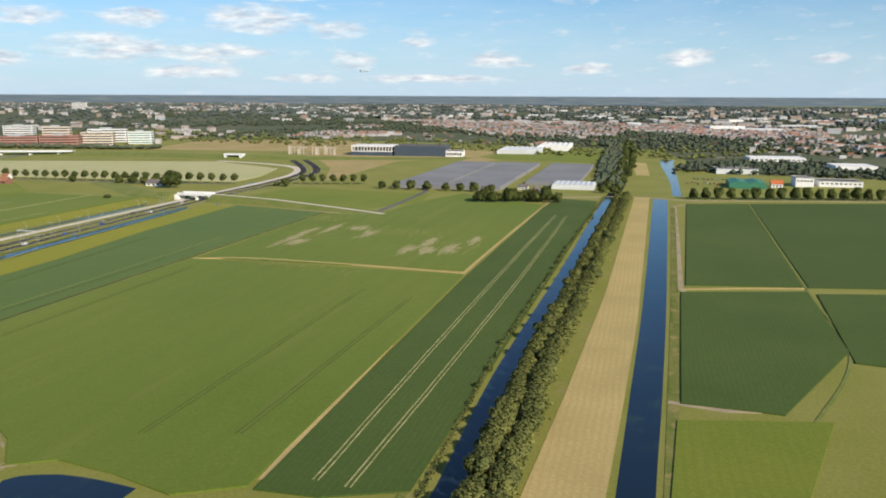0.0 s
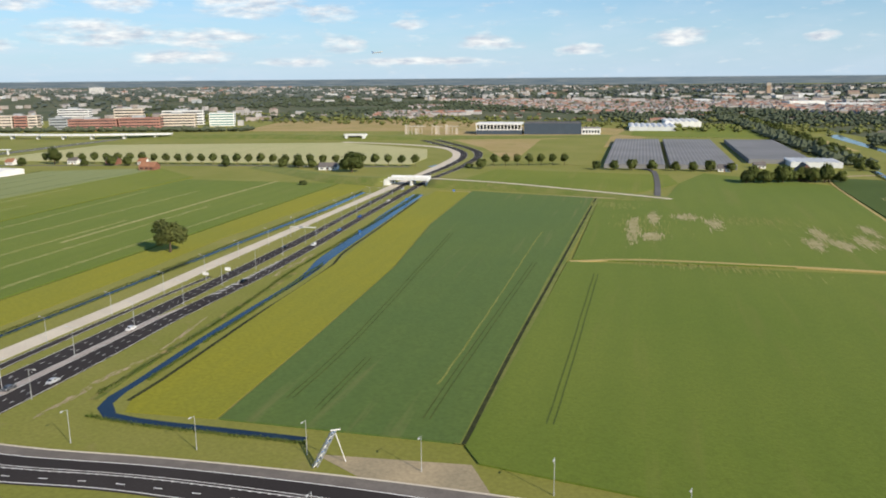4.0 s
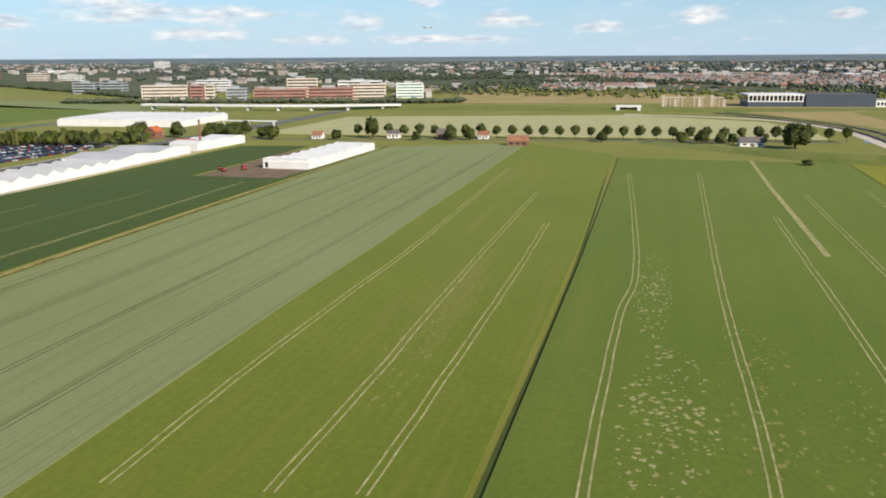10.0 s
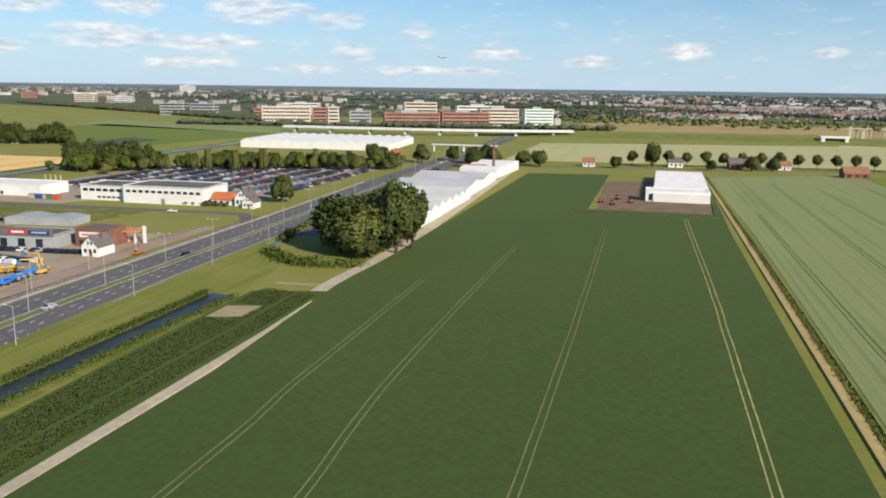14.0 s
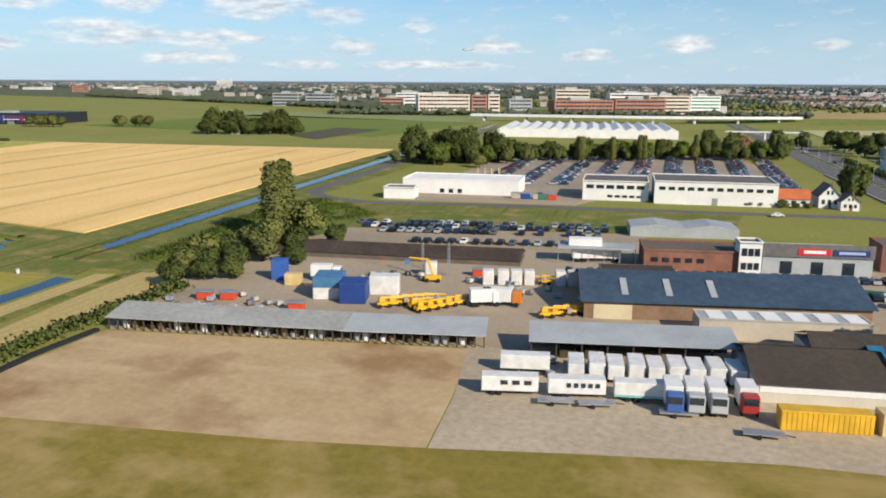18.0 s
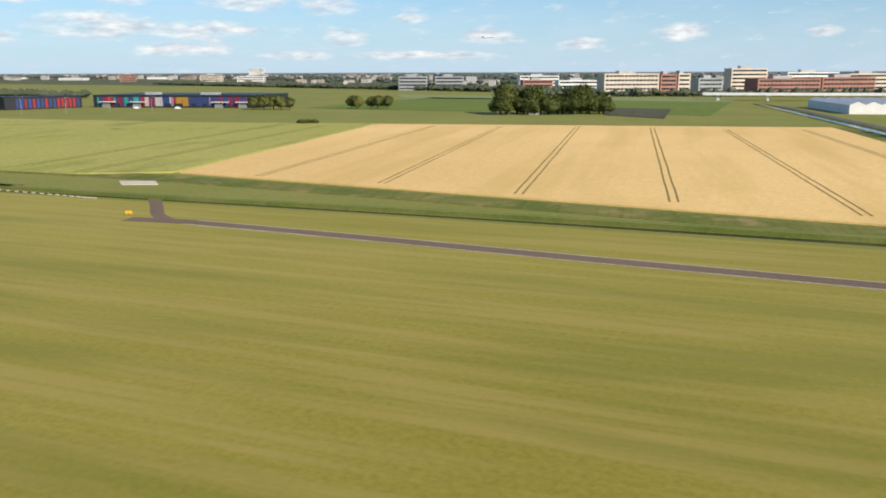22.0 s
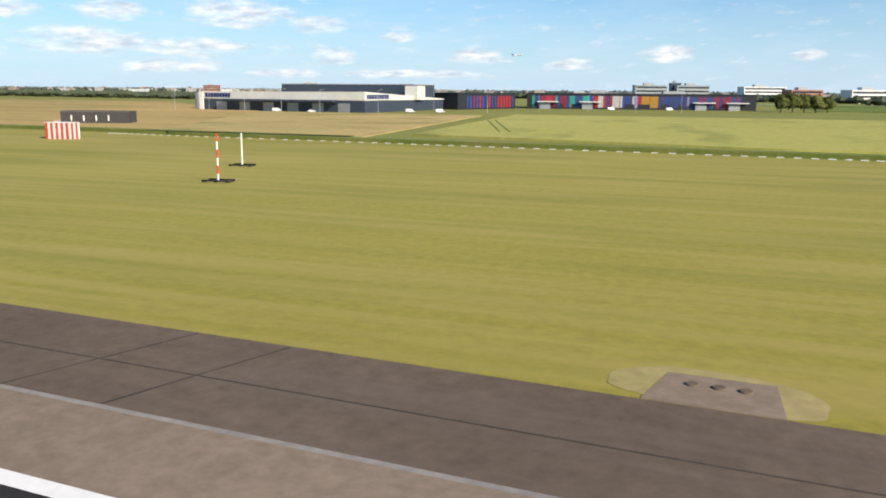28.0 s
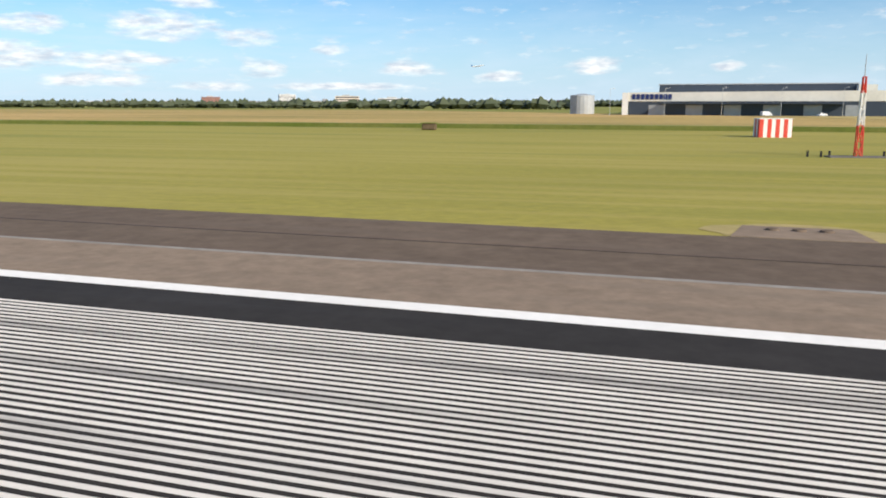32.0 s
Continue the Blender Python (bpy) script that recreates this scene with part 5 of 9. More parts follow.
def flat_hall(name, label, x, y, turn, L, D, H, wall, roof, category="hall", rim=.2, rows=(), side_rows=(), doors=0, door_mat=None):
    """A flat-roofed building; x, y is the left end of its front, which runs along turn; depth goes back."""
    b = tagged(new(name), label, category)
    b.matrix_basis = frame_on(x, y, turn)
    part("wall", boxed(0, L, 0, D, 0, H), wall, b)
    bm = bmesh.new()
    box(bm, -.05, L + .05, -.05, D + .05, H + .003, H + .12)
    part("roof", bm, roof, b)
    bm = bmesh.new()
    for a in ((-.08, L + .08, -.08, .12), (-.08, L + .08, D - .12, D + .08), (-.08, .12, .12, D - .12), (L - .12, L + .08, .12, D - .12)):
        box(bm, *a, H + .12, H + .12 + rim)
    part("parapet", bm, wall, b)
    for n, z0, z1, x0, x1, gap in rows:
        windows_row(b, n, x0, x1, 0, z0, z1, gap=gap)
    for n, z0, z1, gap in side_rows:
        windows_side(b, n, .5, D - .5, L, z0, z1, gap=gap)
        windows_side(b, n, .5, D - .5, 0, z0, z1, gap=gap)
    for i in range(doors):
        dx = L * (i + .5) / doors
        part("door", boxed(dx - .55, dx + .55, -.05, .05, 0, 1.5), door_mat or M_STEEL, b)
    return b


def gable_house(name, label, x, y, turn, L, D, H, R, wall, roof, category="house", n_win=3, overhang=.25, along=True, door_mat=None, chimney=True):
    """A house with a saddle roof; the ridge runs along its front when along is true."""
    b = tagged(new(name), label, category)
    b.matrix_basis = frame_on(x, y, turn)
    bm = bmesh.new()
    if along:
        prof = [(0, 0), (D, 0), (D, H), (D / 2, H + R), (0, H)]
        a = [bm.verts.new((0, p, z)) for p, z in prof]
        c = [bm.verts.new((L, p, z)) for p, z in prof]
    else:
        prof = [(0, 0), (L, 0), (L, H), (L / 2, H + R), (0, H)]
        a = [bm.verts.new((p, 0, z)) for p, z in prof]
        c = [bm.verts.new((p, D, z)) for p, z in prof]
    bm.faces.new(a), bm.faces.new(c[::-1])
    for i in range(5):
        j = (i + 1) % 5
        bm.faces.new((a[i], a[j], c[j], c[i]))
    bmesh.ops.recalc_face_normals(bm, faces=bm.faces)
    part("wall", bm, wall, b)
    o, th = overhang, .12
    for s in (0, 1):
        bm = bmesh.new()
        w = D if along else L
        m = L if along else D
        e = -o if s == 0 else w + o
        ez = H - R * o / (w / 2)
        q = [(e, ez + .02), (w / 2, H + R + .02), (w / 2, H + R + .02 + th), (e, ez + .02 + th)]
        f = []
        for k in (-o, m + o):
            f.append([bm.verts.new((k, p, z) if along else (p, k, z)) for p, z in q])
        bm.faces.new(f[0]), bm.faces.new(f[1][::-1])
        for i in range(4):
            j = (i + 1) % 4
            bm.faces.new((f[0][i], f[0][j], f[1][j], f[1][i]))
        bmesh.ops.recalc_face_normals(bm, faces=bm.faces)
        part("roof", bm, roof, b)
    if n_win:
        windows_row(b, n_win, .3, L - .3, 0, H * .35, H * .72, gap=.5)
    if not along and R > 1.2:
        windows_row(b, 2, L * .3, L * .7, 0, H + R * .15, H + R * .5, gap=.5)
    part("door", boxed(L * .46, L * .46 + .55, -.06, .05, 0, min(1.12, H)), door_mat or M_BRICK, b)
    if chimney:
        part("chimney", boxed(L * .7, L * .7 + .3, D * .5 - .15, D * .5 + .15, H + R * .6, H + R + .5), M_BRICK, b)
    return b


def arch_shed(name, label, x, y, turn, L, D, H, bays, rise, wall, roof, category="greenhouse", smooth_bays=True):
    """A row of vaulted or pitched bays side by side along the front; each runs back over the depth."""
    b = tagged(new(name), label, category)
    b.matrix_basis = frame_on(x, y, turn)
    part("wall", boxed(0, L, 0, D, 0, H), wall, b)
    w = L / bays
    n = 7 if smooth_bays else 2
    first = None
    for i in range(bays):
        if first is None:
            bm = bmesh.new()
            pr = [(w * k / n, H + .01 + rise * (math.sin(math.pi * k / n) if smooth_bays else (1 - abs(2 * k / n - 1)))) for k in range(n + 1)]
            a = [bm.verts.new((p, -.05, z)) for p, z in pr]
            c = [bm.verts.new((p, D + .05, z)) for p, z in pr]
            for k in range(n):
                bm.faces.new((a[k], a[k + 1], c[k + 1], c[k]))
            bm.faces.new(a[::-1]).material_index = 1
            bm.faces.new(c).material_index = 1
            bmesh.ops.recalc_face_normals(bm, faces=bm.faces)
            first = part("roof_bay", bm, [roof, wall], b)
        else:
            o = new("roof_bay", first.data)
            o.parent = b
            o.location.x = i * w
    return b


def lorry(x, y, turn, box_col="white", cab="blue", L=6.4 * S * 1.3, z=.04, label="", group="lorries"):
    t = tagged(new("lorry"), label or "white box lorry with a %s cab" % cab, "lorry", group)
    t.matrix_basis = frame_on(x, y, turn, z)
    part("cargo_box", boxed(-L / 2, L / 2, -.66, .66, .55, 2.0, bevel=.03), paint("lorry white", (.74, .73, .7), .5), t)
    part("chassis", boxed(-L / 2, L / 2 + 1.1, -.4, .4, .35, .55), M_RUBBER, t)
    c = part("cab", boxed(L / 2 + .08, L / 2 + 1.15, -.62, .62, .4, 1.75, bevel=.08), paint("lorry cab " + cab, CAR_COLS.get(cab, (.05, .2, .5)), .4), t)
    part("windscreen", boxed(L / 2 + 1.12, L / 2 + 1.17, -.52, .52, 1.05, 1.6), M_GLASS, c)
    for wx in (-L * .35, -L * .2, L / 2 + .6):
        for s in (-1, 1):
            part("wheel", tubed((wx, s * .5, .28), (wx, s * .64, .28), .28, n=10), M_RUBBER, t)
    return t


def trailer(x, y, turn, L=4.6, col=(.74, .73, .7), key="white", z=.04, label="", wins=0):
    t = tagged(new("trailer"), label or "white box trailer parked on the apron", "trailer", "trailers")
    t.matrix_basis = frame_on(x, y, turn, z)
    b = part("cargo_box", boxed(-L / 2, L / 2, -.66, .66, .38, 1.6, bevel=.04), paint("trailer " + key, col, .5, scale=1.2, wear=.2), t)
    part("chassis", boxed(-L / 2 + .1, L / 2 - .1, -.45, .45, .25, .38), M_RUBBER, t)
    if wins:
        windows_row(t, wins, -L * .2, L * .42, -.66, .95, 1.3, gap=.4)
    for wx in (-L * .3, -L * .18):
        for s in (-1, 1):
            part("wheel", tubed((wx, s * .5, .2), (wx, s * .64, .2), .2, n=10), M_RUBBER, t)
    return t


def container(x, y, turn, L, W, H, key, col, z=.04, label="", category="container", stripes=True):
    t = tagged(new("container"), label, category)
    t.matrix_basis = frame_on(x, y, turn, z)
    m = paint("container " + key, col, .55, scale=1.0, wear=.22)
    part("body", boxed(0, L, 0, W, 0, H, bevel=.03), m, t)
    if stripes:
        bm = bmesh.new()
        k = max(3, int(L / .35))
        for i in range(k):
            xx = L * (i + .5) / k
            box(bm, xx - L / k * .25, xx + L / k * .25, -.03, .0, .08, H - .1)
        part("ribbing", bm, m, t)
    part("door", boxed(L - .003, L + .04, W * .08, W * .92, .08, H - .1), m, t)
    return t
# ---- things of the first stretch: canals, greenhouse, farm ----
def along(line, step, jitter=0.0, side=0.0):
    pts = smooth_line(line, 1.0)
    pts = offset_line(pts, side) if side else pts
    out, acc = [pts[0]], 0.0
    for a, b in zip(pts, pts[1:]):
        acc += (b - a).length
        if acc >= step:
            out.append(b + Vector((tree_rng.uniform(-jitter, jitter), tree_rng.uniform(-jitter, jitter))))
            acc = 0.0
    return out


for k, side in ((0, 1.9), (1, -2.2)):
    for p in along([(-93, 456), (-58, 226), (-48, 157), (-41, 120), (-37, 95)], 4.4, .5, side):
        plant("willow", p.x, p.y, tree_rng.uniform(.75, 1.1), tree_rng.uniform(1.1, 1.35), group="willows beside the canal")
for p in along([(-92, 380), (-81, 300), (-63, 185), (-53, 128)], 9.0, .5):
    plant("shrub", p.x - .2, p.y, tree_rng.uniform(.4, .75), 1.0, "dark bank shrub at the canal edge", "bank shrubs")
for k, side in ((0, 3), (1, -4)):
    for p in along([(-108, 480), (-114, 530), (-142, 704), (-200, 980), (-258, 1120)], 14.0, 2.0, side):
        plant("round", p.x, p.y, tree_rng.uniform(.6, .9), 1.3, group="canal wood")
for p in along([(-57, 472), (41, 512), (130, 550)], 6.4, .7):
    plant("round", p.x, p.y, tree_rng.uniform(1.0, 1.3), .95, "dark roadside tree in a long row", "roadside row")
for i in range(13):
    plant(("round", "tall", "round")[i % 3], -161 + 38 * i / 12 + tree_rng.uniform(-1, 1), 409 + 17 * i / 12 + tree_rng.uniform(-3, 2), tree_rng.uniform(.75, 1.2) * (.75 if i % 3 == 1 else 1.1), 1.2, group="farm trees")
for i in range(8):
    plant("round", -240 + 76 * i / 8 + tree_rng.uniform(-3, 3), 441 + 14 * i / 8, tree_rng.uniform(.7, 1.1), 1.2, group="farm trees")
M_SLATE = material("grey slate roof", (.17, .15, .14), (.13, .12, .115), .4, 3.0, bump=.02)
gable_house("barn", "farm barn with a steep grey roof between trees", -141, 426, 10, 9, 12, 3.0, 4.6, M_BRICK, M_SLATE, "barn", 3, along=False, chimney=False)
gable_house("farmhouse", "small farmhouse with a brown tiled roof", -178, 452, 10, 6, 5, 1.7, 1.8, M_WWALL, M_SLATE)
M_GHROOF = material("whitewashed greenhouse glass", (.24, .24, .24), (.2, .2, .2), .03, .5, rough=.8, spec=.15, amp=.12)
M_GHWHITE = material("pale greenhouse glass", (.66, .67, .66), (.58, .59, .58), .05, .6, rough=.5, spec=.4, amp=.1)
arch_shed("greenhouse", "large dark greenhouse with ridged glass roofs", -237, 450, 10, 32, 185, 2.4, 16, .14, M_GHROOF, M_GHROOF, smooth_bays=False)
arch_shed("greenhouse", "large dark greenhouse with ridged glass roofs", -203, 457, 10, 34, 185, 2.4, 16, .14, M_GHROOF, M_GHROOF, smooth_bays=False)
arch_shed("greenhouse", "grey greenhouse with ridged glass roofs", -166, 500, 10, 34, 150, 2.4, 16, .14, M_GHROOF, M_GHROOF, smooth_bays=False)
arch_shed("greenhouse", "pale low greenhouse with ridged glass roofs", -144, 486, 10, 26, 24, 2.8, 8, .4, M_GHWHITE, M_GHWHITE, smooth_bays=False)
arch_shed("greenhouse", "long pale grey greenhouse in the distance", -284, 764, 12, 42, 60, 3.4, 8, .9, M_GHWHITE, M_GHWHITE)
arch_shed("greenhouse", "long white greenhouse in the distance", -262, 828, 12, 34, 60, 5, 6, .9, M_WWALL, M_WWALL)
gable_house("house", "small roadside house with grey roof and white walls", -162, 474, 10, 6, 5, 1.6, 1.6, M_WWALL, M_SLATE)
# works by the eastern road
M_GREENROOF = paint("green sheet roof", (.05, .2, .12), .5)
arch_shed("works_shed", "works shed with a green sheet roof", -44, 540, 10, 22, 26, 3.4, 2, 1.2, M_GREENROOF, M_GREENROOF, "shed", False)
flat_hall("works_hall", "white flat-roofed works hall", -6, 568, 12, 11, 16, 5.6, M_WWALL, M_GREYROOF, rows=((5, 3.4, 4.4, .5, 10.5, .4),))
flat_hall("works_hall", "long pale works hall", 8, 575, 12, 26, 20, 3.4, M_WWALL, M_GREYROOF, rows=((9, 1.8, 2.6, .5, 25.5, .4),))
flat_hall("works_hall", "long white warehouse behind the canal", -46, 752, 14, 46, 24, 5, M_WWALL, M_WWALL, rows=((12, 3, 4, .5, 45.5, .4),))
flat_hall("works_hall", "white warehouse with flat roof", 20, 690, 14, 30, 26, 5, M_WWALL, M_WWALL)
flat_hall("works_hall", "grey warehouse with flat roof", -62, 640, 14, 30, 18, 3.6, M_GHWHITE, M_GREYROOF)
gable_house("house", "brick house with tiled roof", -20, 556, 12, 7, 6, 2.4, 2.2, M_WWALL, M_TILE)
for i in range(22):
    park(tree_rng.choice(["white", "silver", "black", "red", "grey"]), -72 + (i % 11) * 2.4 + tree_rng.uniform(-.3, .3), 560 + 34 * (i // 11) + tree_rng.uniform(-8, 8), 100, where="on the works ground", group="works cars")
# halls under construction
M_NAVY = paint("dark blue cladding", (.055, .075, .1), .5, scale=.2)
M_BEIGE = material("pale raw concrete", (.5, .44, .36), (.42, .37, .3), .1, 1.0)
hall = flat_hall("hall", "dark blue-grey clad warehouse", -361, 691, 16, 49, 34, 9.2, M_NAVY, M_GREYROOF)
flat_hall("hall", "low white annex of the warehouse", -313.5, 705, 16, 16, 20, 5, M_WWALL, M_GREYROOF, rows=((6, 1.2, 3.6, .5, 15.5, .35),))
con = tagged(new("building_shell"), "white concrete building shell under construction", "building shell")
con.matrix_basis = frame_on(-401, 679, 16)
part("base", boxed(0, 40, 0, 30, 0, 3.6), M_NAVY, con)
part("roof", boxed(-.3, 40.3, -.3, 30, 8.4, 9.4), M_WWALL, con)
part("slab", boxed(0, 40, 0, 30, 3.7, 4.3), M_WWALL, con)
for i in range(14):
    part("column", boxed(i * 3.0, i * 3.0 + .7, -.2, .5, 4.3, 8.4), M_WWALL, con)
part("core", boxed(1.5, 38, 4, 29, 4.3, 8.3), M_GLASS, con)
fr = tagged(new("concrete_frame"), "bare precast concrete frame on the building site", "building shell")
fr.matrix_basis = frame_on(-462, 662, 16)
for i in range(16):
    if i in (6, 7, 11):
        continue
    part("panel" if i % 3 == 0 else "column", boxed(i * 3.0, i * 3.0 + (2.2 if i % 3 == 0 else .6), 0, .7, 0, 8.6 - (i % 4)), M_BEIGE, fr)
for x0, x1 in ((0, 18), (24, 33), (36, 47)):
    part("beam", boxed(x0, x1, 6, 6.8, 6.4, 7.2), M_BEIGE, fr)
# young trees and bushes beyond the bridge
for i in range(7):
    plant("alley", -297 + 36 * i / 6, 440 + 17 * i / 6, 1.0, 1.0, "small round tree in a meadow row", "young tree row")
plant("round", -299, 425, .9, 1.3, "broad dense bush near the bridge")
plant("shrub", -306, 425, 1.4, 1.3)
# avenue
for i in range(31):
    x, y = lerp2((-556, 364), (-338, 424), i / 30)
    plant("alley", x, y + 2.0 * math.sin(i * .2), tree_rng.uniform(.92, 1.1), 1.0, group="avenue trees")
plant("round", -358, 387, 1.75, 1.35, "big dark dome-shaped tree beside the avenue")
plant("tall", -547, 362, 1.0, 1.1, "big dark tree beside the avenue houses")
for x, y, s in ((-405, 392, .9), (-397, 395, 1.0), (-389, 397, .8), (-500, 372, .9), (-508, 368, 1.0), (-384, 400, .75), (-372, 402, .8), (-440, 386, .8), (-560, 350, .8), (-590, 340, 1.1), (-600, 352, .9), (-618, 336, 1.2), (-523, 362, .7)):
    plant("round", x, y, s, 1.25, group="avenue gardens")
plant("shrub", -352, 331, 1.2, 1.2, "lone bush in the crop")
gable_house("house", "pale avenue house with grey roof", -380, 389, 16, 10, 6, 1.8, 2.0, M_WWALL, M_SLATE)
gable_house("house", "brick avenue house with red roof", -474, 354, 14, 9, 7, 2.2, 2.2, M_BRICK, material("brown roof tiles", (.34, .17, .1), (.27, .13, .08), .4, 4.0, bump=.03))
gable_house("house", "white avenue house with grey roof", -541, 366, 16, 6, 5, 2.2, 1.8, M_WWALL, M_SLATE)
gable_house("house", "white avenue house with a brown roof", -574, 350, 16, 5, 5, 1.8, 1.8, M_WWALL, MATS["brown roof tiles"])
gable_house("house", "dark avenue house with slate roof", -517, 372, 16, 7, 6, 2.4, 2.2, M_BRICK, M_SLATE)
gable_house("house", "pale avenue house with a brown roof", -498, 378, 16, 5, 6, 1.9, 1.8, M_WWALL, MATS["brown roof tiles"])
plant("wide", -304.5, 189.5, 1.0, 1.0)
# small portal of the railway dyke
tun = tagged(new("underpass"), "small white concrete underpass portal in the dyke", "underpass")
tun.matrix_basis = frame_on(-480, 588, 14)
part("deck", boxed(-.5, 17, 0, 8, 3.4, 4.6), M_WHITECONC, tun)
part("abutment", boxed(0, 2.2, .2, 8, 0, 3.4), M_WHITECONC, tun)
part("abutment", boxed(14.3, 16.5, .2, 8, 0, 3.4), M_WHITECONC, tun)
# solid dark block fills the passage; its colour stands in for shade inside
part("opening", boxed(2.2, 14.3, 3, 8, 0, 3.4), M_GLASS, tun)
# viaduct
via = tagged(new("viaduct"), "long white viaduct on slim piers", "viaduct")
vl = smooth_line([(-830, 500), (-760, 512), (-700, 528), (-636, 562)], 6)
bm = bmesh.new()
strip(bm, offset_line(vl, 3.5), offset_line(vl, -3.5), 3.0, 4.4)
part("deck", bm, M_WHITECONC, via)
for i in range(2, len(vl) - 1, 4):
    p = vl[i]
    part("pier", boxed(p.x - .6, p.x + .6, p.y - 2, p.y + 2, 0, 3.0), M_WHITECONC, via)
# motorway furniture
med = smooth_line([(-246, 45), (-252.4, 82), (-255.2, 97.4), (-257.9, 115), (-262.9, 148), (-270, 190), (-282.5, 249), (-297.9, 319)], 1.0)
acc = 0
for a, b in zip(med, med[1:]):
    acc += (b - a).length
    if acc > 16.6:
        acc = 0
        lamp_post(b.x, b.y, 10, 5.4, 2, group="motorway lamps")
for p in along([(-260, 60), (-265.6, 91.7), (-269.4, 118), (-273.5, 148), (-285.4, 213), (-308, 340)], 18.4):
    lamp_post(p.x + .5, p.y, 190, 5.0, 1, group="lane lamps")
for x, y, a in ((-247.3, 94.6, 190), (-229, 85.5, 100), (-211.5, 90.5, 100), (-197, 95, 100), (-181, 96.5, 100), (-164, 97.2, 100), (-148.3, 96, 90), (-132.6, 91.6, 70), (-118.8, 84.6, 60), (-108.5, 72, 40), (-170, 80.2, 100), (-151.9, 83.2, 90), (-132.4, 79.6, 60), (-119.5, 68.5, 40), (-186, 79.2, 100), (-160, 75.6, 90), (-243.5, 83.5, 100)):
    lamp_post(x, y, a + 180, 4.9, 1, group="loop road lamps")
M_BLUESIGN = paint("blue road sign", (.03, .16, .5), .4)


def gantry(x, y, turn, w, h, sign=True):
    g = tagged(new("road_gantry"), "white steel gantry over the carriageway", "gantry")
    g.matrix_basis = frame_on(x, y, turn)
    part("post", tubed((0, 0, 0), (0, 0, h), .07), M_STEEL, g)
    part("post", tubed((w, 0, 0), (w, 0, h), .07), M_STEEL, g)
    part("beam", boxed(-.1, w + .1, -.1, .1, h - .06, h + .14), M_WHITECONC, g)
    if sign:
        part("sign_panel", boxed(w * .35, w * .5, -.2, -.12, h - .25, h + .3), M_STEEL, g)
    return g


gantry(-284.6, 221, 12, 8.4, 3.4)
gantry(-262.5, 80, 14, 6.6, 2.7)
gantry(-257, 69, 14, 7.5, 2.6)
for x, y in ((-251.3, 88.5), (-246.2, 86.5), (-266, 232), (-275, 330), (-283, 300)):
    s = tagged(new("road_sign"), "blue direction sign on a pole", "road sign", "blue signs")
    s.matrix_basis = frame_on(x, y, 12)
    part("post", tubed((0, 0, 0), (0, 0, 1.6), .04), M_STEEL, s)
    part("panel", boxed(-.45, .45, -.06, -.02, 1.0, 1.7), M_BLUESIGN, s)
for x, y in ((-270.3, 172), (-272.3, 166)):
    s = tagged(new("road_sign"), "white panel sign beside the slip road", "road sign", "white signs")
    s.matrix_basis = frame_on(x, y, 12)
    part("post", tubed((0, 0, 0), (0, 0, 1.8), .05), M_STEEL, s)
    part("panel", boxed(-.8, .8, -.06, -.02, 1.5, 2.3), M_WWALL, s)
tower = tagged(new("sign_portal"), "blue and white lattice sign portal beside the loop road", "sign portal")
tower.matrix_basis = frame_on(-192.5, 93.6, 38)
for sx, sy in ((-.3, -.3), (.3, -.3), (.3, .3), (-.3, .3)):
    part("leg", tubed((sx - 2.0, sy, .1), (sx * .8 + .6, sy * .8, 4.8), .06), M_STEEL, tower)
for i in range(8):
    t = i / 8
    x = -2.0 + 2.6 * t
    part("brace", tubed((x - .3, -.3, .1 + 4.7 * t), (x + .6, .3, .1 + 4.7 * (t + .11)), .045), M_BLUESIGN if i % 2 else M_WWALL, tower)
    part("brace", tubed((x + .3, -.3, .1 + 4.7 * t), (x, .3, .1 + 4.7 * (t + .11)), .045), M_WWALL, tower)
part("stay", tubed((2.0, .4, 0), (.6, 0, 4.8), .06), M_WWALL, tower)
part("cross_arm", tubed((.1, 0, 4.8), (1.4, 0, 4.8), .08), M_WWALL, tower)
for x, y, c, a in ((-249.5, 88, "white", 98), (-238, 79.5, "black", 15), (-259.5, 128, "white", 100), (-246.5, 76, "white", 98), (-250, 101, "silver", 98), (-262.5, 168, "black", 98), (-271, 213, "white", 102), (-276, 236, "blue", 102), (-283, 262, "blue", 102), (-291, 300, "white", 103), (-301, 333, "white", 103), (-254, 96, "grey", 98), (-276.5, 206, "black", 102), (-295.5, 293, "grey", 102), (-130, 73.5, "black", 150)):
    park(c, x, y, a, z=.07, where="on the motorway", group="motorway cars")


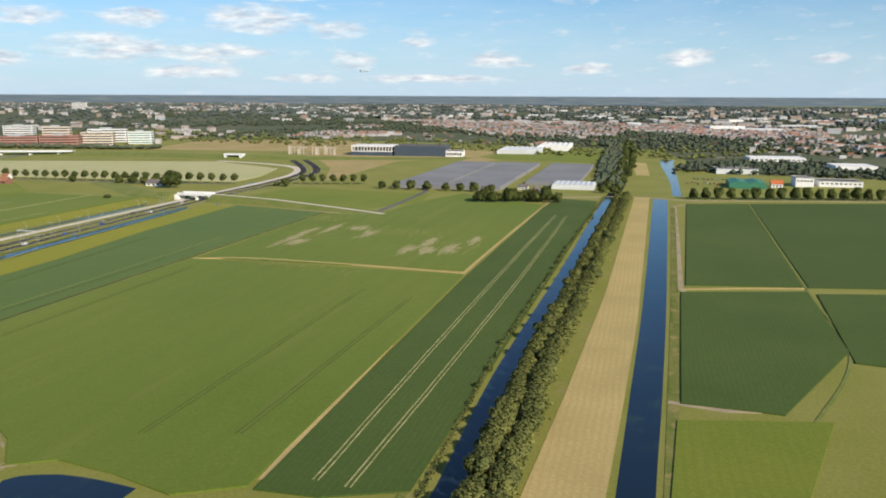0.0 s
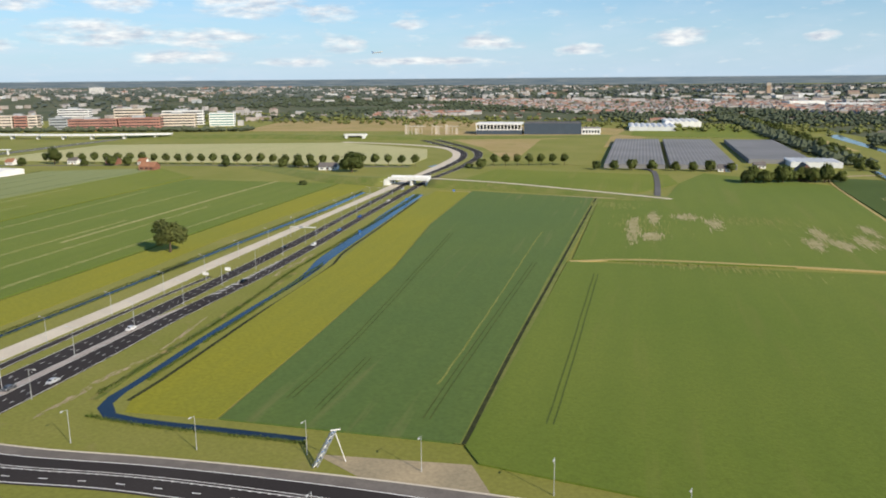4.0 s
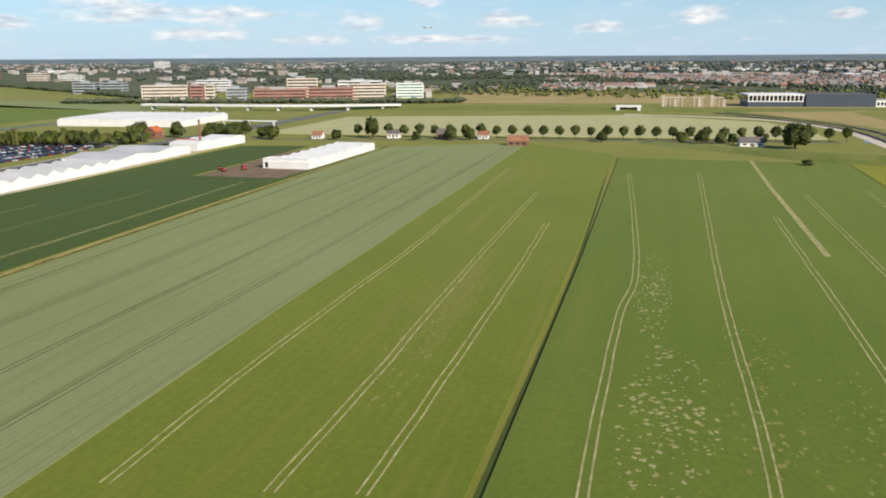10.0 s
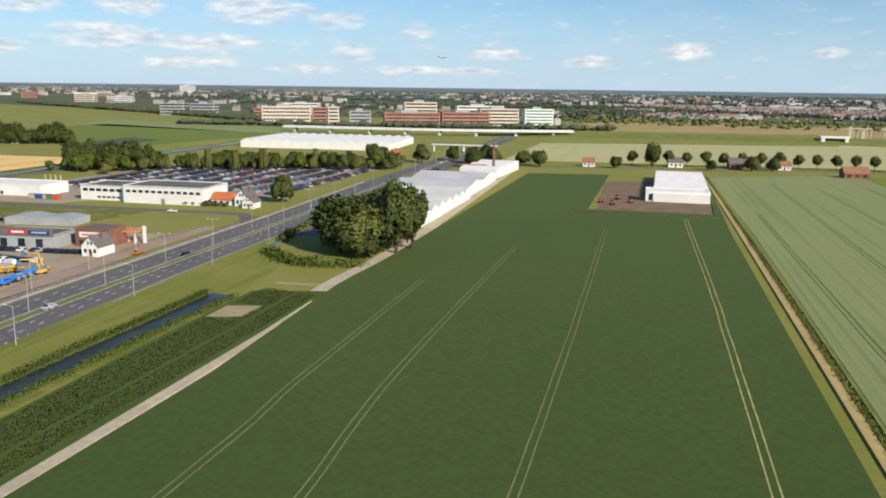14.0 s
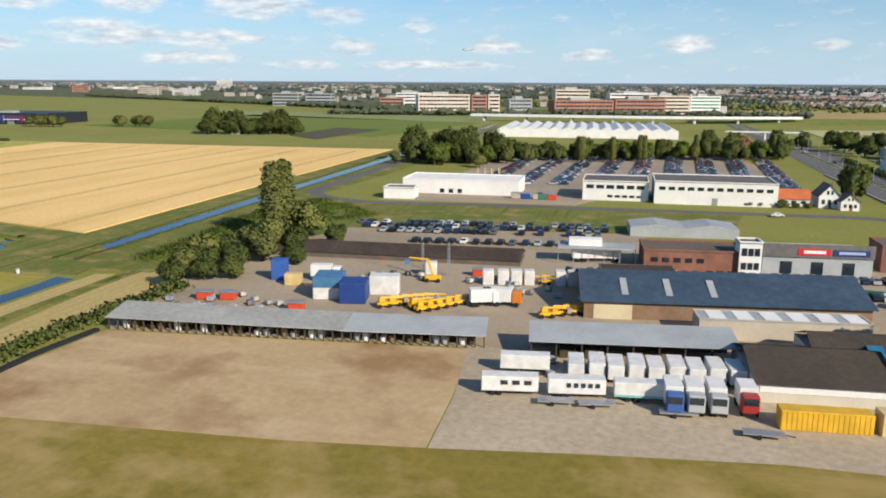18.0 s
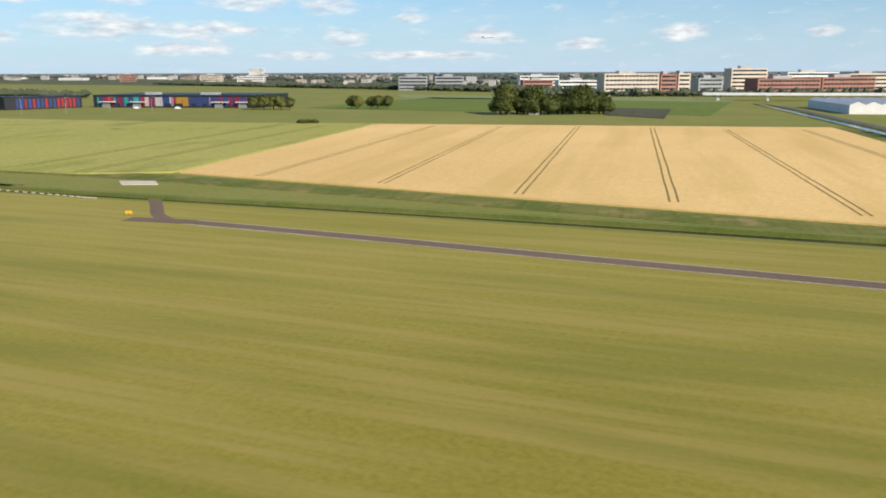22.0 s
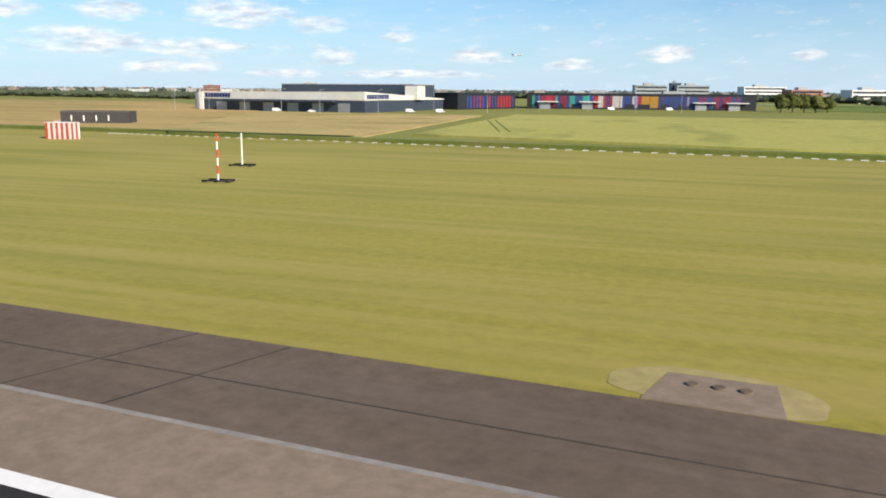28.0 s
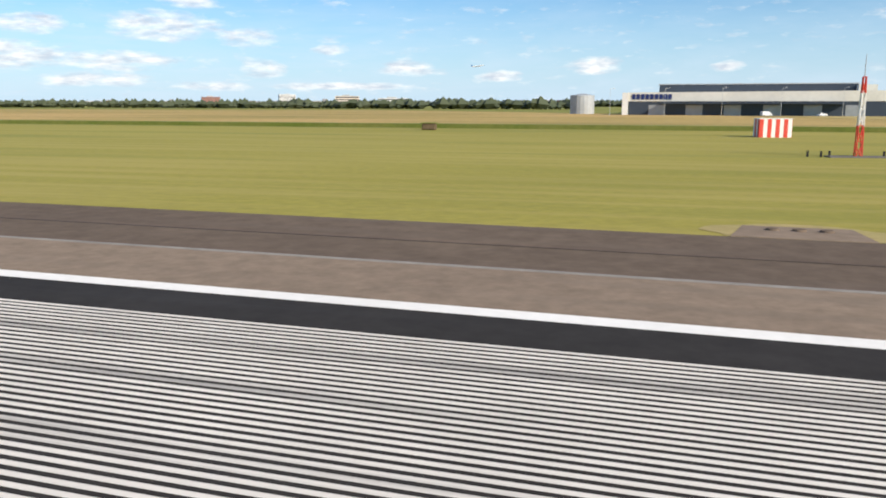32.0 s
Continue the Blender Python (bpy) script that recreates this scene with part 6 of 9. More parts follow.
def dashes(name, parent, left, right, fracs, dash, gap, width, z, solid=(), label=""):
    bm = bmesh.new()
    n = 1500
    a, b = resample(left, n), resample(right, n)
    for f, mode in [(f, 0) for f in fracs] + [(f, 1) for f in solid]:
        line = [p.lerp(q, f) for p, q in zip(a, b)]
        if mode:
            strip(bm, offset_line(line[::6], width / 3), offset_line(line[::6], -width / 3), z - .01, z)
            continue
        acc, seg = 0.0, []
        for i in range(len(line) - 1):
            on = (acc % (dash + gap)) < dash
            seg.append(line[i]) if on else None
            if not on and len(seg) > 1:
                t = (seg[-1] - seg[0]).normalized()
                e = seg[0] + t * dash
                m = Vector((-t.y, t.x)) * width / 2
                vs = [bm.verts.new((*q, z)) for q in (seg[0] + m, seg[0] - m, e - m, e + m)]
                fc = bm.faces.new(vs)
                fc.normal_update()
                if fc.normal.z < 0:
                    fc.normal_flip()
            if not on:
                seg = []
            acc += (line[i + 1] - line[i]).length
    ob = part(name, bm, M_WHITE, parent)
    ob["kind"] = "stuff"
    ob["label"] = label or "white lane markings"
    return ob


dashes("lane_marking", road_1, A_L, A_R, (.34, .66), .9, 2.8, .12, .06, (.03, .97))
dashes("lane_marking", road_2, B_L, B_R, (.34, .66), .9, 2.8, .12, .06, (.03, .97))
dashes("lane_marking", loop_road, C_O, C_I, (.6,), .35, .95, .2, .066, (.25, .95))
dashes("lane_marking", loop_road, C_O[:9], C_I[:9], (.8,), 1.2, 4.0, .16, .066, (.53, .59))
dashes("lane_marking", loop_in, D_O, D_I, (.5,), 1.5, 3.0, .16, .06, (.06, .94))
dashes("lane_marking", slip, [(-256, 40), (-259.8, 60), (-263, 80), (-264.8, 94.4), (-267.9, 113.8), (-271.7, 142), (-275, 170)], [(-254, 40), (-257.6, 60), (-260.8, 80), (-262.6, 95.5), (-265.9, 114.8), (-270.3, 142.5), (-273.6, 170)], (), 1, 1, .12, .055, (.06, .94))
dashes("lane_marking", hw_1, H1L, H1R, (.36, .66), 1.1, 3.0, .12, .06, (.97,))
dashes("lane_marking", hw_2, H2L, H2R, (.36, .66), 1.1, 3.0, .12, .06, (.03,))
dashes("lane_marking", hw_2, H2L, H2R, (.96,), .5, 1.5, .1, .06)
dashes("lane_marking", front_road, FR_L, FR_R, (), 1, 1, .12, .06, (.5,))
bm = bmesh.new()
for i in range(12):
    t = i / 11
    p, q = lerp2((-262.4, 156), (-268.4, 189), t), lerp2((-261.2, 156), (-267.3, 189), t)
    vs = [bm.verts.new((*c, .07)) for c in (p, (q[0], q[1] + 1.2), (q[0], q[1] + 2.0), (p[0], p[1] + .8))]
    f = bm.faces.new(vs)
    f.normal_update()
    if f.normal.z < 0:
        f.normal_flip()
ob = part("hatching", bm, M_WHITE, road_2)
ob["label"] = "white hatched road marking"

# ---- sheds and the dark field ----
# greyer than the white gable walls; the slopes' shade is in this colour
M_SHEDROOF = material("shaded white shed roof", (.56, .56, .55), (.47, .47, .46), .12, 1.4, rough=.6, amp=.14)
arch_shed("packing_shed", "white packing shed with a zigzag roof", -567.2, 174, 99.6, 58, 18, 2.5, 8, 1.35, M_WWALL, M_SHEDROOF, "shed", False)
arch_shed("packing_shed", "long white shed with a low vaulted roof", -578, 232, 100.6, 48, 24, 3.0, 2, 1.2, M_WWALL, M_SHEDROOF, "shed", False)
arch_shed("packing_shed", "small white shed beside the chimney", -589, 286, 97, 38, 14, 3.2, 3, .8, M_WWALL, M_WWALL, "shed")
gable_house("boiler_house", "brick boiler house with an orange roof", -604, 288, 10, 9, 7, 2.6, 1.6, M_BRICK, M_TILE, "boiler house", chimney=False)
ch = tagged(new("chimney_stack"), "tall brown brick chimney stack", "chimney")
ch.matrix_basis = frame_on(-592.5, 292, 0)
part("shaft", tubed((0, 0, 0), (0, 0, 12.5), .62, .42, 12), M_BRICK, ch)
part("cap", tubed((0, 0, 12.5), (0, 0, 12.9), .55, .55, 12), M_SLATE, ch)
arch_shed("packing_shed", "white vaulted greenhouse sheds side by side", -512, 255.5, 99, 66, 16, 2.5, 8, .8, M_WWALL, M_WWALL, "shed")
flat_hall("works_hall", "white flat shed with dark openings", -530, 253, 10, 17.5, 6, 3.2, M_WWALL, M_WWALL, rows=((4, .3, 2.2, .6, 7.5, .35),))
M_REDM = paint("red machinery paint", (.55, .07, .03), .5)
for x, y in ((-541, 243), (-537, 240), (-533, 246), (-538, 252)):
    f = tagged(new("farm_machine"), "red farm machine on the forecourt", "machine", "farm machines")
    f.matrix_basis = frame_on(x, y, tree_rng.uniform(0, 90)) @ Matrix.Diagonal((.7, .7, .7, 1))
    part("body", boxed(-1, 1, -.6, .6, .5, 1.3, bevel=.15), M_REDM, f)
    part("cab", boxed(-.9, -.1, -.5, .5, 1.5, 2.1, bevel=.1), M_GLASS, f)
    for wx in (-.7, .7):
        for s in (-1, 1):
            part("wheel", tubed((wx, s * .6, .5), (wx, s * .8, .5), .5), M_RUBBER, f)
for x, y, k, s, w in ((-559.8, 145, "tall", 1.22, .85), (-563, 149, "tall", 1.1, 1.0), (-559, 150.5, "tall", 1.05, .85), (-570.5, 142, "round", 1.5, 1.3), (-566, 140.5, "round", 1.45, 1.3), (-573, 146.5, "round", 1.5, 1.2), (-568, 150, "round", 1.5, 1.1), (-564.5, 153, "round", 1.4, 1.1), (-563, 138.5, "round", .7, 1.3), (-575, 152, "round", 1.2, 1.1)):
    plant(k, x + .5, y + 5, s * 1.15, w * .98, group="trees beside the packing shed")
hedge("shrub_belt", [(-582, 140), (-575, 135), (-568, 133.5), (-560, 137)], 3.0, 1.9, M_LEAF3, "low green shrubs before the tree group", .06, 3, "shrubs", .16, 8)
hedge("highway_hedge", [(-586, 150), (-593.5, 172), (-602, 210), (-619, 300)], 1.6, 1.9, M_LEAF, "green hedge along the highway", .3, 4)
hedge("reeds", [(-571.5, 109), (-565.5, 70), (-561.5, 45)], 1.5, 1.0, M_LEAF3, "tall reeds on the pond bank", .14, 5, "reeds", .08, 22)
hedge("reeds", [(-566.1, 109), (-560.5, 70), (-557.2, 45)], 1.4, 1.1, M_LEAF3, "tall reeds on the pond bank", .14, 6, "reeds", .08, 22)
hedge("ditch_reeds", [(-281.8, 115), (-290.3, 172), (-305.5, 268), (-315.3, 322)], .4, .5, M_LEAF, "reeds along the narrow lane ditch", .4, 7, "reeds", .09, 12)
hedge("ditch_reeds", [(-239, 100), (-244.2, 127), (-248.5, 147), (-257, 178), (-260, 192), (-272, 249), (-288, 322)], .8, .7, M_LEAF3, "reeds along the ditch beside the yellow strip", .4, 8, "reeds", .08, 18)
hedge("ditch_reeds", [(-240.6, 127), (-244.6, 147), (-252, 178), (-255, 192)], .5, .7, M_LEAF3, "reeds along the ditch beside the yellow strip", .4, 21, "reeds", .08, 18)
hedge("ditch_reeds", [(-236.2, 108), (-239.6, 124)], .6, .7, M_LEAF3, "reeds along the ditch beside the yellow strip", .3, 22, "reeds", .08, 18)
hedge("ditch_reeds", [(-262.5, 45), (-277.2, 87), (-281.8, 115)], .4, .5, M_LEAF, "reeds along the narrow lane ditch", .3, 23, "reeds", .09, 12)
hedge("ditch_reeds", [(-260.2, 42), (-275.7, 87), (-279.7, 115.6), (-287.7, 170.5), (-301.8, 268)], .4, .5, M_LEAF, "reeds along the narrow lane ditch", .35, 24, "reeds", .09, 12)
hedge("ditch_reeds", [(-234, 93), (-224, 93.6), (-212, 95.4), (-199, 97.6)], .7, .6, M_LEAF3, "reeds along the ditch end", .3, 9, "reeds", .08, 18)
hedge("canal_reeds", [(-104.8, 460), (-76.6, 269), (-60.6, 167), (-54.8, 137), (-47, 97)], .8, .9, M_LEAF2, "reeds at the canal edge", .5, 12, "reeds", .17, 8)
hedge("verge_grass", [(-521.4, 330), (-498.4, 203.7), (-474.6, 69), (-470, 40)], .9, .55, M_LEAF2, "tall grass on the golden field verge", .3, 18, "tall grass", .11, 10)
hedge("willow_scrub", [(-93, 456), (-58, 226), (-48, 157), (-41, 120), (-37, 95)], 4.4, 3.2, M_LEAF2, "olive scrub below the willow row", .12, 13, "scrub", .4)
for i in range(9):
    park(tree_rng.choice(["white", "silver", "grey", "black"]), -590.2 - i * .62, 176 + i * 4.6, 12, where="before the packing shed", group="shed cars")
tagged(band("shed_apron", M_ASPHALT2, [(-585, 158), (-592, 195), (-601, 250)], 9, .028), "dark shaded asphalt court", "yard")

# bushy rows of the small plot beside the pond
row_rng = random.Random(51)
clumps = []
for i in range(15):
    f = (i + .5) / 15
    y = 47.0
    while y < 115:
        x0 = float(np.interp(y, [40, 75, 113], [-551.5, -558.2, -564.6]))
        x1 = float(np.interp(y, [50, 95, 117], [-545, -551.6, -555.4]))
        x = x0 + (x1 - x0) * f
        if not (-563 < x < -558 and 98 < y < 106) and i != 9:
            for _ in range(5):
                clumps.append((Vector((x + row_rng.gauss(0, .07), y + row_rng.uniform(-.1, .1), .3 + row_rng.uniform(0, .26))), row_rng.uniform(.05, .09), Vector((row_rng.gauss(0, .4), row_rng.gauss(0, .4), 1)).normalized()))
        y += .16
rows_me = leaf_mesh("plot_rows", clumps, row_rng)
rows_me.materials.append(M_LEAF)
tagged(new("plot_rows", rows_me), "dark green bushy crop rows beside the pond", "crop rows", "", "stuff")
# ---- highway and works yard ----
for p in along([(-572.4, 20), (-577.9, 53), (-582, 71.5), (-586, 89), (-596.6, 147), (-608.8, 211), (-626.3, 305), (-643, 385)], 16.6):
    lamp_post(p.x, p.y, 12, 5.6, 2, group="highway lamps")
for p in along([(-587.3, 30), (-591, 62), (-596.5, 92), (-604, 130)], 13.5):
    lamp_post(p.x + .2, p.y, 12, 5.0, 1, group="frontage lamps")
for p in along([(-567.5, 30), (-571, 55), (-576.4, 82), (-584, 122), (-597, 185)], 24):
    lamp_post(p.x + .3, p.y, 190, 5.0, 1, group="verge lamps")
M_BARRIER = material("pale barrier concrete", (.36, .325, .28), (.28, .255, .22), .3, 2.0)
bl = [(-582.95, 30), (-585.45, 50), (-588.75, 68), (-591.6, 82), (-594.2, 94), (-599, 121), (-605.4, 155), (-610.5, 183), (-625, 253)]
wall_b = band("barrier_wall", M_BARRIER, bl, .55, .3, label="long pale concrete barrier beside the highway", category="barrier")
for nm, ml in (("guard_rail", [(-572.2, 20), (-577.6, 53.4), (-581.8, 71.5), (-585.6, 88), (-590.7, 115), (-596.5, 147), (-608.8, 211), (-626.4, 305), (-640, 372)]), ("guard_rail", [(-579.6, 98), (-581.8, 109), (-585, 124), (-597.6, 197), (-610.6, 263)])):
    g = tagged(new(nm), "galvanised steel guard rail on short posts", "guard rail", "guard rails")
    l = smooth_line(ml, 4.0)
    bm = bmesh.new()
    strip(bm, offset_line(l, .06), offset_line(l, -.06), .22, .42)
    part("rail", bm, M_STEEL, g)
    first = None
    for p in l[::2]:
        if first is None:
            first = part("post", boxed(-.04, .04, -.04, .04, 0, .35), M_STEEL, g)
            first.location = (p.x, p.y, 0)
        else:
            o = new("post", first.data)
            o.parent = g
            o.location = (p.x, p.y, 0)
hedge("path_hedge", [(-588.6, 18), (-590.8, 34), (-592.6, 48), (-594.2, 60), (-596.3, 73.5), (-598, 78.1), (-599.7, 82.5)], .55, .8, M_LEAF, "dark hedge between meadow and bicycle path", .07, 14, size=.15, many=9)
for x, y, c, a in ((-585.5, 92, "silver", 101), (-594, 130, "black", 102), (-603, 127, "orange", 102), (-580.5, 70, "grey", 100), (-606, 205, "white", 103), (-631, 330, "white", 100), (-637, 348, "silver", 100), (-622, 290, "black", 102), (-634, 170.5, "white", 14)):
    park(c, x, y, a, z=.07, where="on the highway", group="highway cars")
bb = tagged(new("billboard"), "green and white billboard on posts at the meadow edge", "billboard")
bb.matrix_basis = frame_on(-601.9, 66.2, 62)
for i in range(3):
    part("post", boxed(.25 + i * 1.05, .33 + i * 1.05, .1, .2, 0, 1.4), M_STEEL, bb)
part("panel", boxed(0, 2.6, 0, .08, .6, 1.6), M_WWALL, bb)
part("stripe", boxed(.1, 2.5, -.02, .0, .64, .95), paint("billboard green", (.03, .25, .08)), bb)
part("bar", boxed(.2, 2.2, -.02, .0, 1.12, 1.32), paint("billboard dark green", (.02, .12, .05)), bb)
M_DKROOF = material("dark blue corrugated roof", (.042, .068, .105), (.054, .084, .125), .3, 1.2, rough=.6)
M_SHEET = material("grey corrugated sheet", (.38, .4, .41), (.31, .33, .34), .3, 2.0, rough=.55, spec=.4, amp=.14)
M_BROWNROOF = material("brown grey felt roof", (.15, .125, .1), (.12, .1, .085), .2, 1.5)
M_LBLUE = paint("light blue gable", (.2, .55, .75), .6)
M_DBLUE = paint("deep blue sheet", (.02, .07, .3), .5)
M_MBLUE = paint("mid blue sheet", (.07, .2, .36), .5)
M_YELL = paint("signal yellow", (.75, .42, .02), .5)
# long open shed along the dirt lot
for x, y, t, L, D, H, n, lab in ((-692, 66, 15, 24, 3.4, 1.6, 26, "long open shed with a grey sheet roof"), (-668.8, 72.2, 18, 13.5, 3.4, 1.55, 16, "open shed with a pale sheet roof"), (-651, 75.2, 18, 18, 3.8, 2.1, 8, "open lorry shed with a pale sheet roof")):
    s = tagged(new("open_shed"), lab, "shed", "open sheds")
    s.matrix_basis = frame_on(x, y, t)
    bm = bmesh.new()
    a = [bm.verts.new(v) for v in ((-.2, -.4, H - .35), (L + .2, -.4, H - .35), (L + .2, D + .3, H + .25), (-.2, D + .3, H + .25), (-.2, -.4, H - .25), (L + .2, -.4, H - .25), (L + .2, D + .3, H + .35), (-.2, D + .3, H + .35))]
    for q in ((3, 2, 1, 0), (4, 5, 6, 7), (0, 1, 5, 4), (1, 2, 6, 5), (2, 3, 7, 6), (3, 0, 4, 7)):
        bm.faces.new([a[i] for i in q])
    part("roof", bm, M_SHEET if "pale" in lab else material("dull sheet roof", (.3, .3, .28), (.36, .36, .34), .3, 2.0, rough=.6), s)
    part("back_wall", boxed(0, L, D, D + .12, 0, H + .2), M_BROWNROOF, s)
    for i in range(n + 1):
        part("post", boxed(L * i / n - .06, L * i / n + .06, -.1, .02, 0, H - .3), M_BARK, s)
    for i in range(n - 1):
        if (i * 7) % 3:
            part("crate", boxed(L * (i + .15) / n, L * (i + .8) / n, .6, D - .6, 0, .5 + (i * 5 % 4) * .15), tree_rng.choice([M_WWALL, M_SOIL, M_BARK, M_SHEET]), s)
# hall with the dark blue roof
hb = tagged(new("workshop"), "long workshop with a dark blue sheet roof", "workshop")
hb.matrix_basis = frame_on(-650, 90, 18)
L, D, H = 29, 13, 1.9
part("wall", boxed(0, L, 0, D, 0, H), material("tan brick wall", (.26, .17, .11), (.21, .135, .085), .6, 5.0), hb)
bm = bmesh.new()
for y0, y1, z0, z1 in ((-.4, D / 2, H, H + 1.9), (D / 2, D + .4, H + 1.9, H)):
    f = [bm.verts.new(v) for v in ((-.4, y0, z0), (L + .4, y0, z0), (L + .4, y1, z1), (-.4, y1, z1))]
    g = [bm.verts.new((v.co.x, v.co.y, v.co.z + .12)) for v in f]
    bm.faces.new(g), bm.faces.new(f[::-1])
    for i in range(4):
        bm.faces.new((f[i], f[(i + 1) % 4], g[(i + 1) % 4], g[i]))
bmesh.ops.recalc_face_normals(bm, faces=bm.faces)
part("roof", bm, M_DKROOF, hb)
for i in range(3):
    bm = bmesh.new()
    x = 4 + i * 4.6
    vs = [bm.verts.new(v) for v in ((x, 1.0, H + .55), (x + .7, 1.0, H + .55), (x + .7, 4.4, H + 1.57), (x, 4.4, H + 1.57))]
    bm.faces.new(vs)
    part("roof_light", bm, M_SHEET, hb)
bm = bmesh.new()
for s in (0, L):
    vs = [bm.verts.new(v) for v in ((s, 0, H), (s, D, H), (s, D / 2, H + 1.85))]
    bm.faces.new(vs)
part("gable", bm, M_DKROOF, hb)
part("door", boxed(1, 5, -.06, .02, 0, 1.6), paint("cream panel", (.6, .52, .34)), hb)
M_WALLP = paint("cream lean-to wall", (.5, .44, .35), .8)
hc = flat_hall("lean_to", "lean-to with pale roof lights beside the workshop", -638, 87.5, 18, 16, 3.4, 2.0, M_WALLP, M_SHEET, "lean-to", .05)
for i in range(6):
    part("roof_light", boxed(1.0 + i * 2.6, 2.6 + i * 2.6, .2, 3.2, 2.12, 2.16), M_WWALL, hc)
# shop with stepped light blue gables
for x, y, L, D, H, wl in ((-632, 73.0, 10.5, 10, 2.5, M_BROWNROOF), (-627.5, 80.5, 12.5, 8, 2.5, M_BROWNROOF)):
    b = tagged(new("trade_hall"), "brown-roofed trade hall with light blue gable edges", "hall", "trade halls")
    b.matrix_basis = frame_on(x, y, 15)
    part("wall", boxed(0, L, 0, D, 0, H - .9), paint("cream wall", (.6, .55, .45), .8), b)
    part("window_band", boxed(.3, L - .3, -.05, .04, H - 1.6, H - 1.1), M_WWALL, b)
    bm = bmesh.new()
    for y0, y1, z0, z1 in ((-.3, D / 2, H - .9, H + .6), (D / 2, D + .3, H + .6, H - .9)):
        vs = [bm.verts.new(v) for v in ((-.2, y0, z0), (L + .1, y0, z0), (L + .1, y1, z1), (-.2, y1, z1))]
        bm.faces.new(vs)
    bmesh.ops.solidify(bm, geom=list(bm.faces), thickness=.12)
    part("roof", bm, wl, b)
    bm = bmesh.new()
    vs = [bm.verts.new(v) for v in ((L + .12, -.3, H - 1.1), (L + .12, D + .3, H - 1.1), (L + .12, D + .3, H - .6), (L + .12, D / 2, H + 1.1), (L + .12, -.3, H - .6))]
    bm.faces.new(vs)
    bmesh.ops.solidify(bm, geom=list(bm.faces), thickness=.15)
    part("gable_edge", bm, M_LBLUE, b)
container(-630, 68.2, 15, 6.3, 1.4, 1.5, "yellow", (.72, .42, .03), label="yellow site container at the apron edge")
kb = container(-623.4, 69.9, 17, 2.4, 1.6, 1.65, "cream", (.66, .5, .22), label="cream site cabin with two windows", category="cabin", stripes=False)
windows_row(kb, 2, .2, 2.2, 0, .7, 1.25, gap=.45)
trailer(-619.5, 76.2, 20, 4.5, label="white tank trailer beside the hall")
tr2 = trailer(-613.8, 80.8, 18, 5.1, label="white and green trailer with red shapes on its side")
part("stripe", boxed(-2.4, 2.4, -.69, -.66, .42, .62), paint("teal stripe", (.05, .3, .26)), tr2)
for i in range(4):
    part("bar", boxed(-1.6 + i * .6, -1.25 + i * .6, -.69, -.66, .9, 1.35), M_REDM, tr2)
park("white", -611, 78.6, 20, True, where="before the brick house", group="yard vehicles")
park("silver", -604.2, 84.2, 20, where="before the brick house", group="yard vehicles")
gable_house("brick_house", "brown brick house with a steep dark roof", -606.6, 86.4, 15, 4.4, 6.0, 1.6, 2.1, M_BRICK, material("dark brown tiles", (.15, .07, .055), (.11, .055, .045), .5, 4.0, bump=.03), along=False, n_win=4, door_mat=paint("green door", (.05, .3, .06)))
plant("bright", -617.5, 88.5, 1.0, 1.0)
plant("broom", -614.5, 86.5, 1.1, 1.2)
plant("broom", -612.8, 84.5, .9, 1.0)
plant("shrub", -611.5, 87, 1.2, 1.0)
plant("shrub", -609.5, 83.5, .9, 1.0)
plant("willow", -600.3, 86.6, .62, .8, "thin olive garden tree beside the brick house")
plant("shrub", -609.8, 90, 1.3, 1.0)
# lorries and trailers of the apron
trailer(-650, 66.7, 20, 4.5, wins=3)
trailer(-645, 68.3, 20, 4.5, wins=5, label="white caravan trailer with small windows")
t3 = trailer(-639.5, 69.8, 16, 5.6, wins=0, label="white and light green trailer")
part("stripe", boxed(-2.7, 2.7, -.69, -.66, .42, .6), paint("pale green stripe", (.2, .5, .45)), t3)
for i, (c, dx) in enumerate((("blue", 0), ("silver", 1.5), ("silver", 3.1))):
    lorry(-637.8 + dx * .98, 69.6 + dx * .32, -76, cab=c, L=2.6, label="box lorry with a %s cab facing the apron" % c)
lorry(-632.6, 71.4, -76, cab="red", L=2.2)
for i in range(9):
    trailer(-646.2 + i * 1.55, 72.6 + i * .5 + .4 * (i % 2), 106, 3.2, label="white trailer in a tight row")
trailer(-650.5, 72.0, 18, 4.2, label="white trailer beside the open shed")
# machines
def lift(x, y, turn, key="yellow", mat=None, boom=2.2):
    t = tagged(new("aerial_lift"), "%s aerial work platform with a folded boom" % key, "lift machine", "lift machines")
    t.matrix_basis = frame_on(x, y, turn, .04)
    mat = mat or M_YELL
    part("chassis", boxed(-.8, .8, -.45, .45, .25, .6, bevel=.06), mat, t)
    part("turret", boxed(-.6, .1, -.35, .35, .6, 1.05, bevel=.08), mat, t)
    part("boom", tubed((-.4, 0, 1.1), (boom, 0, .95), .12, .09), mat, t)
    part("basket", boxed(boom, boom + .45, -.35, .35, .5, 1.0), M_STEEL, t)
    for wx in (-.55, .55):
        for s in (-1, 1):
            part("wheel", tubed((wx, s * .42, .24), (wx, s * .56, .24), .24), M_RUBBER, t)
    return t


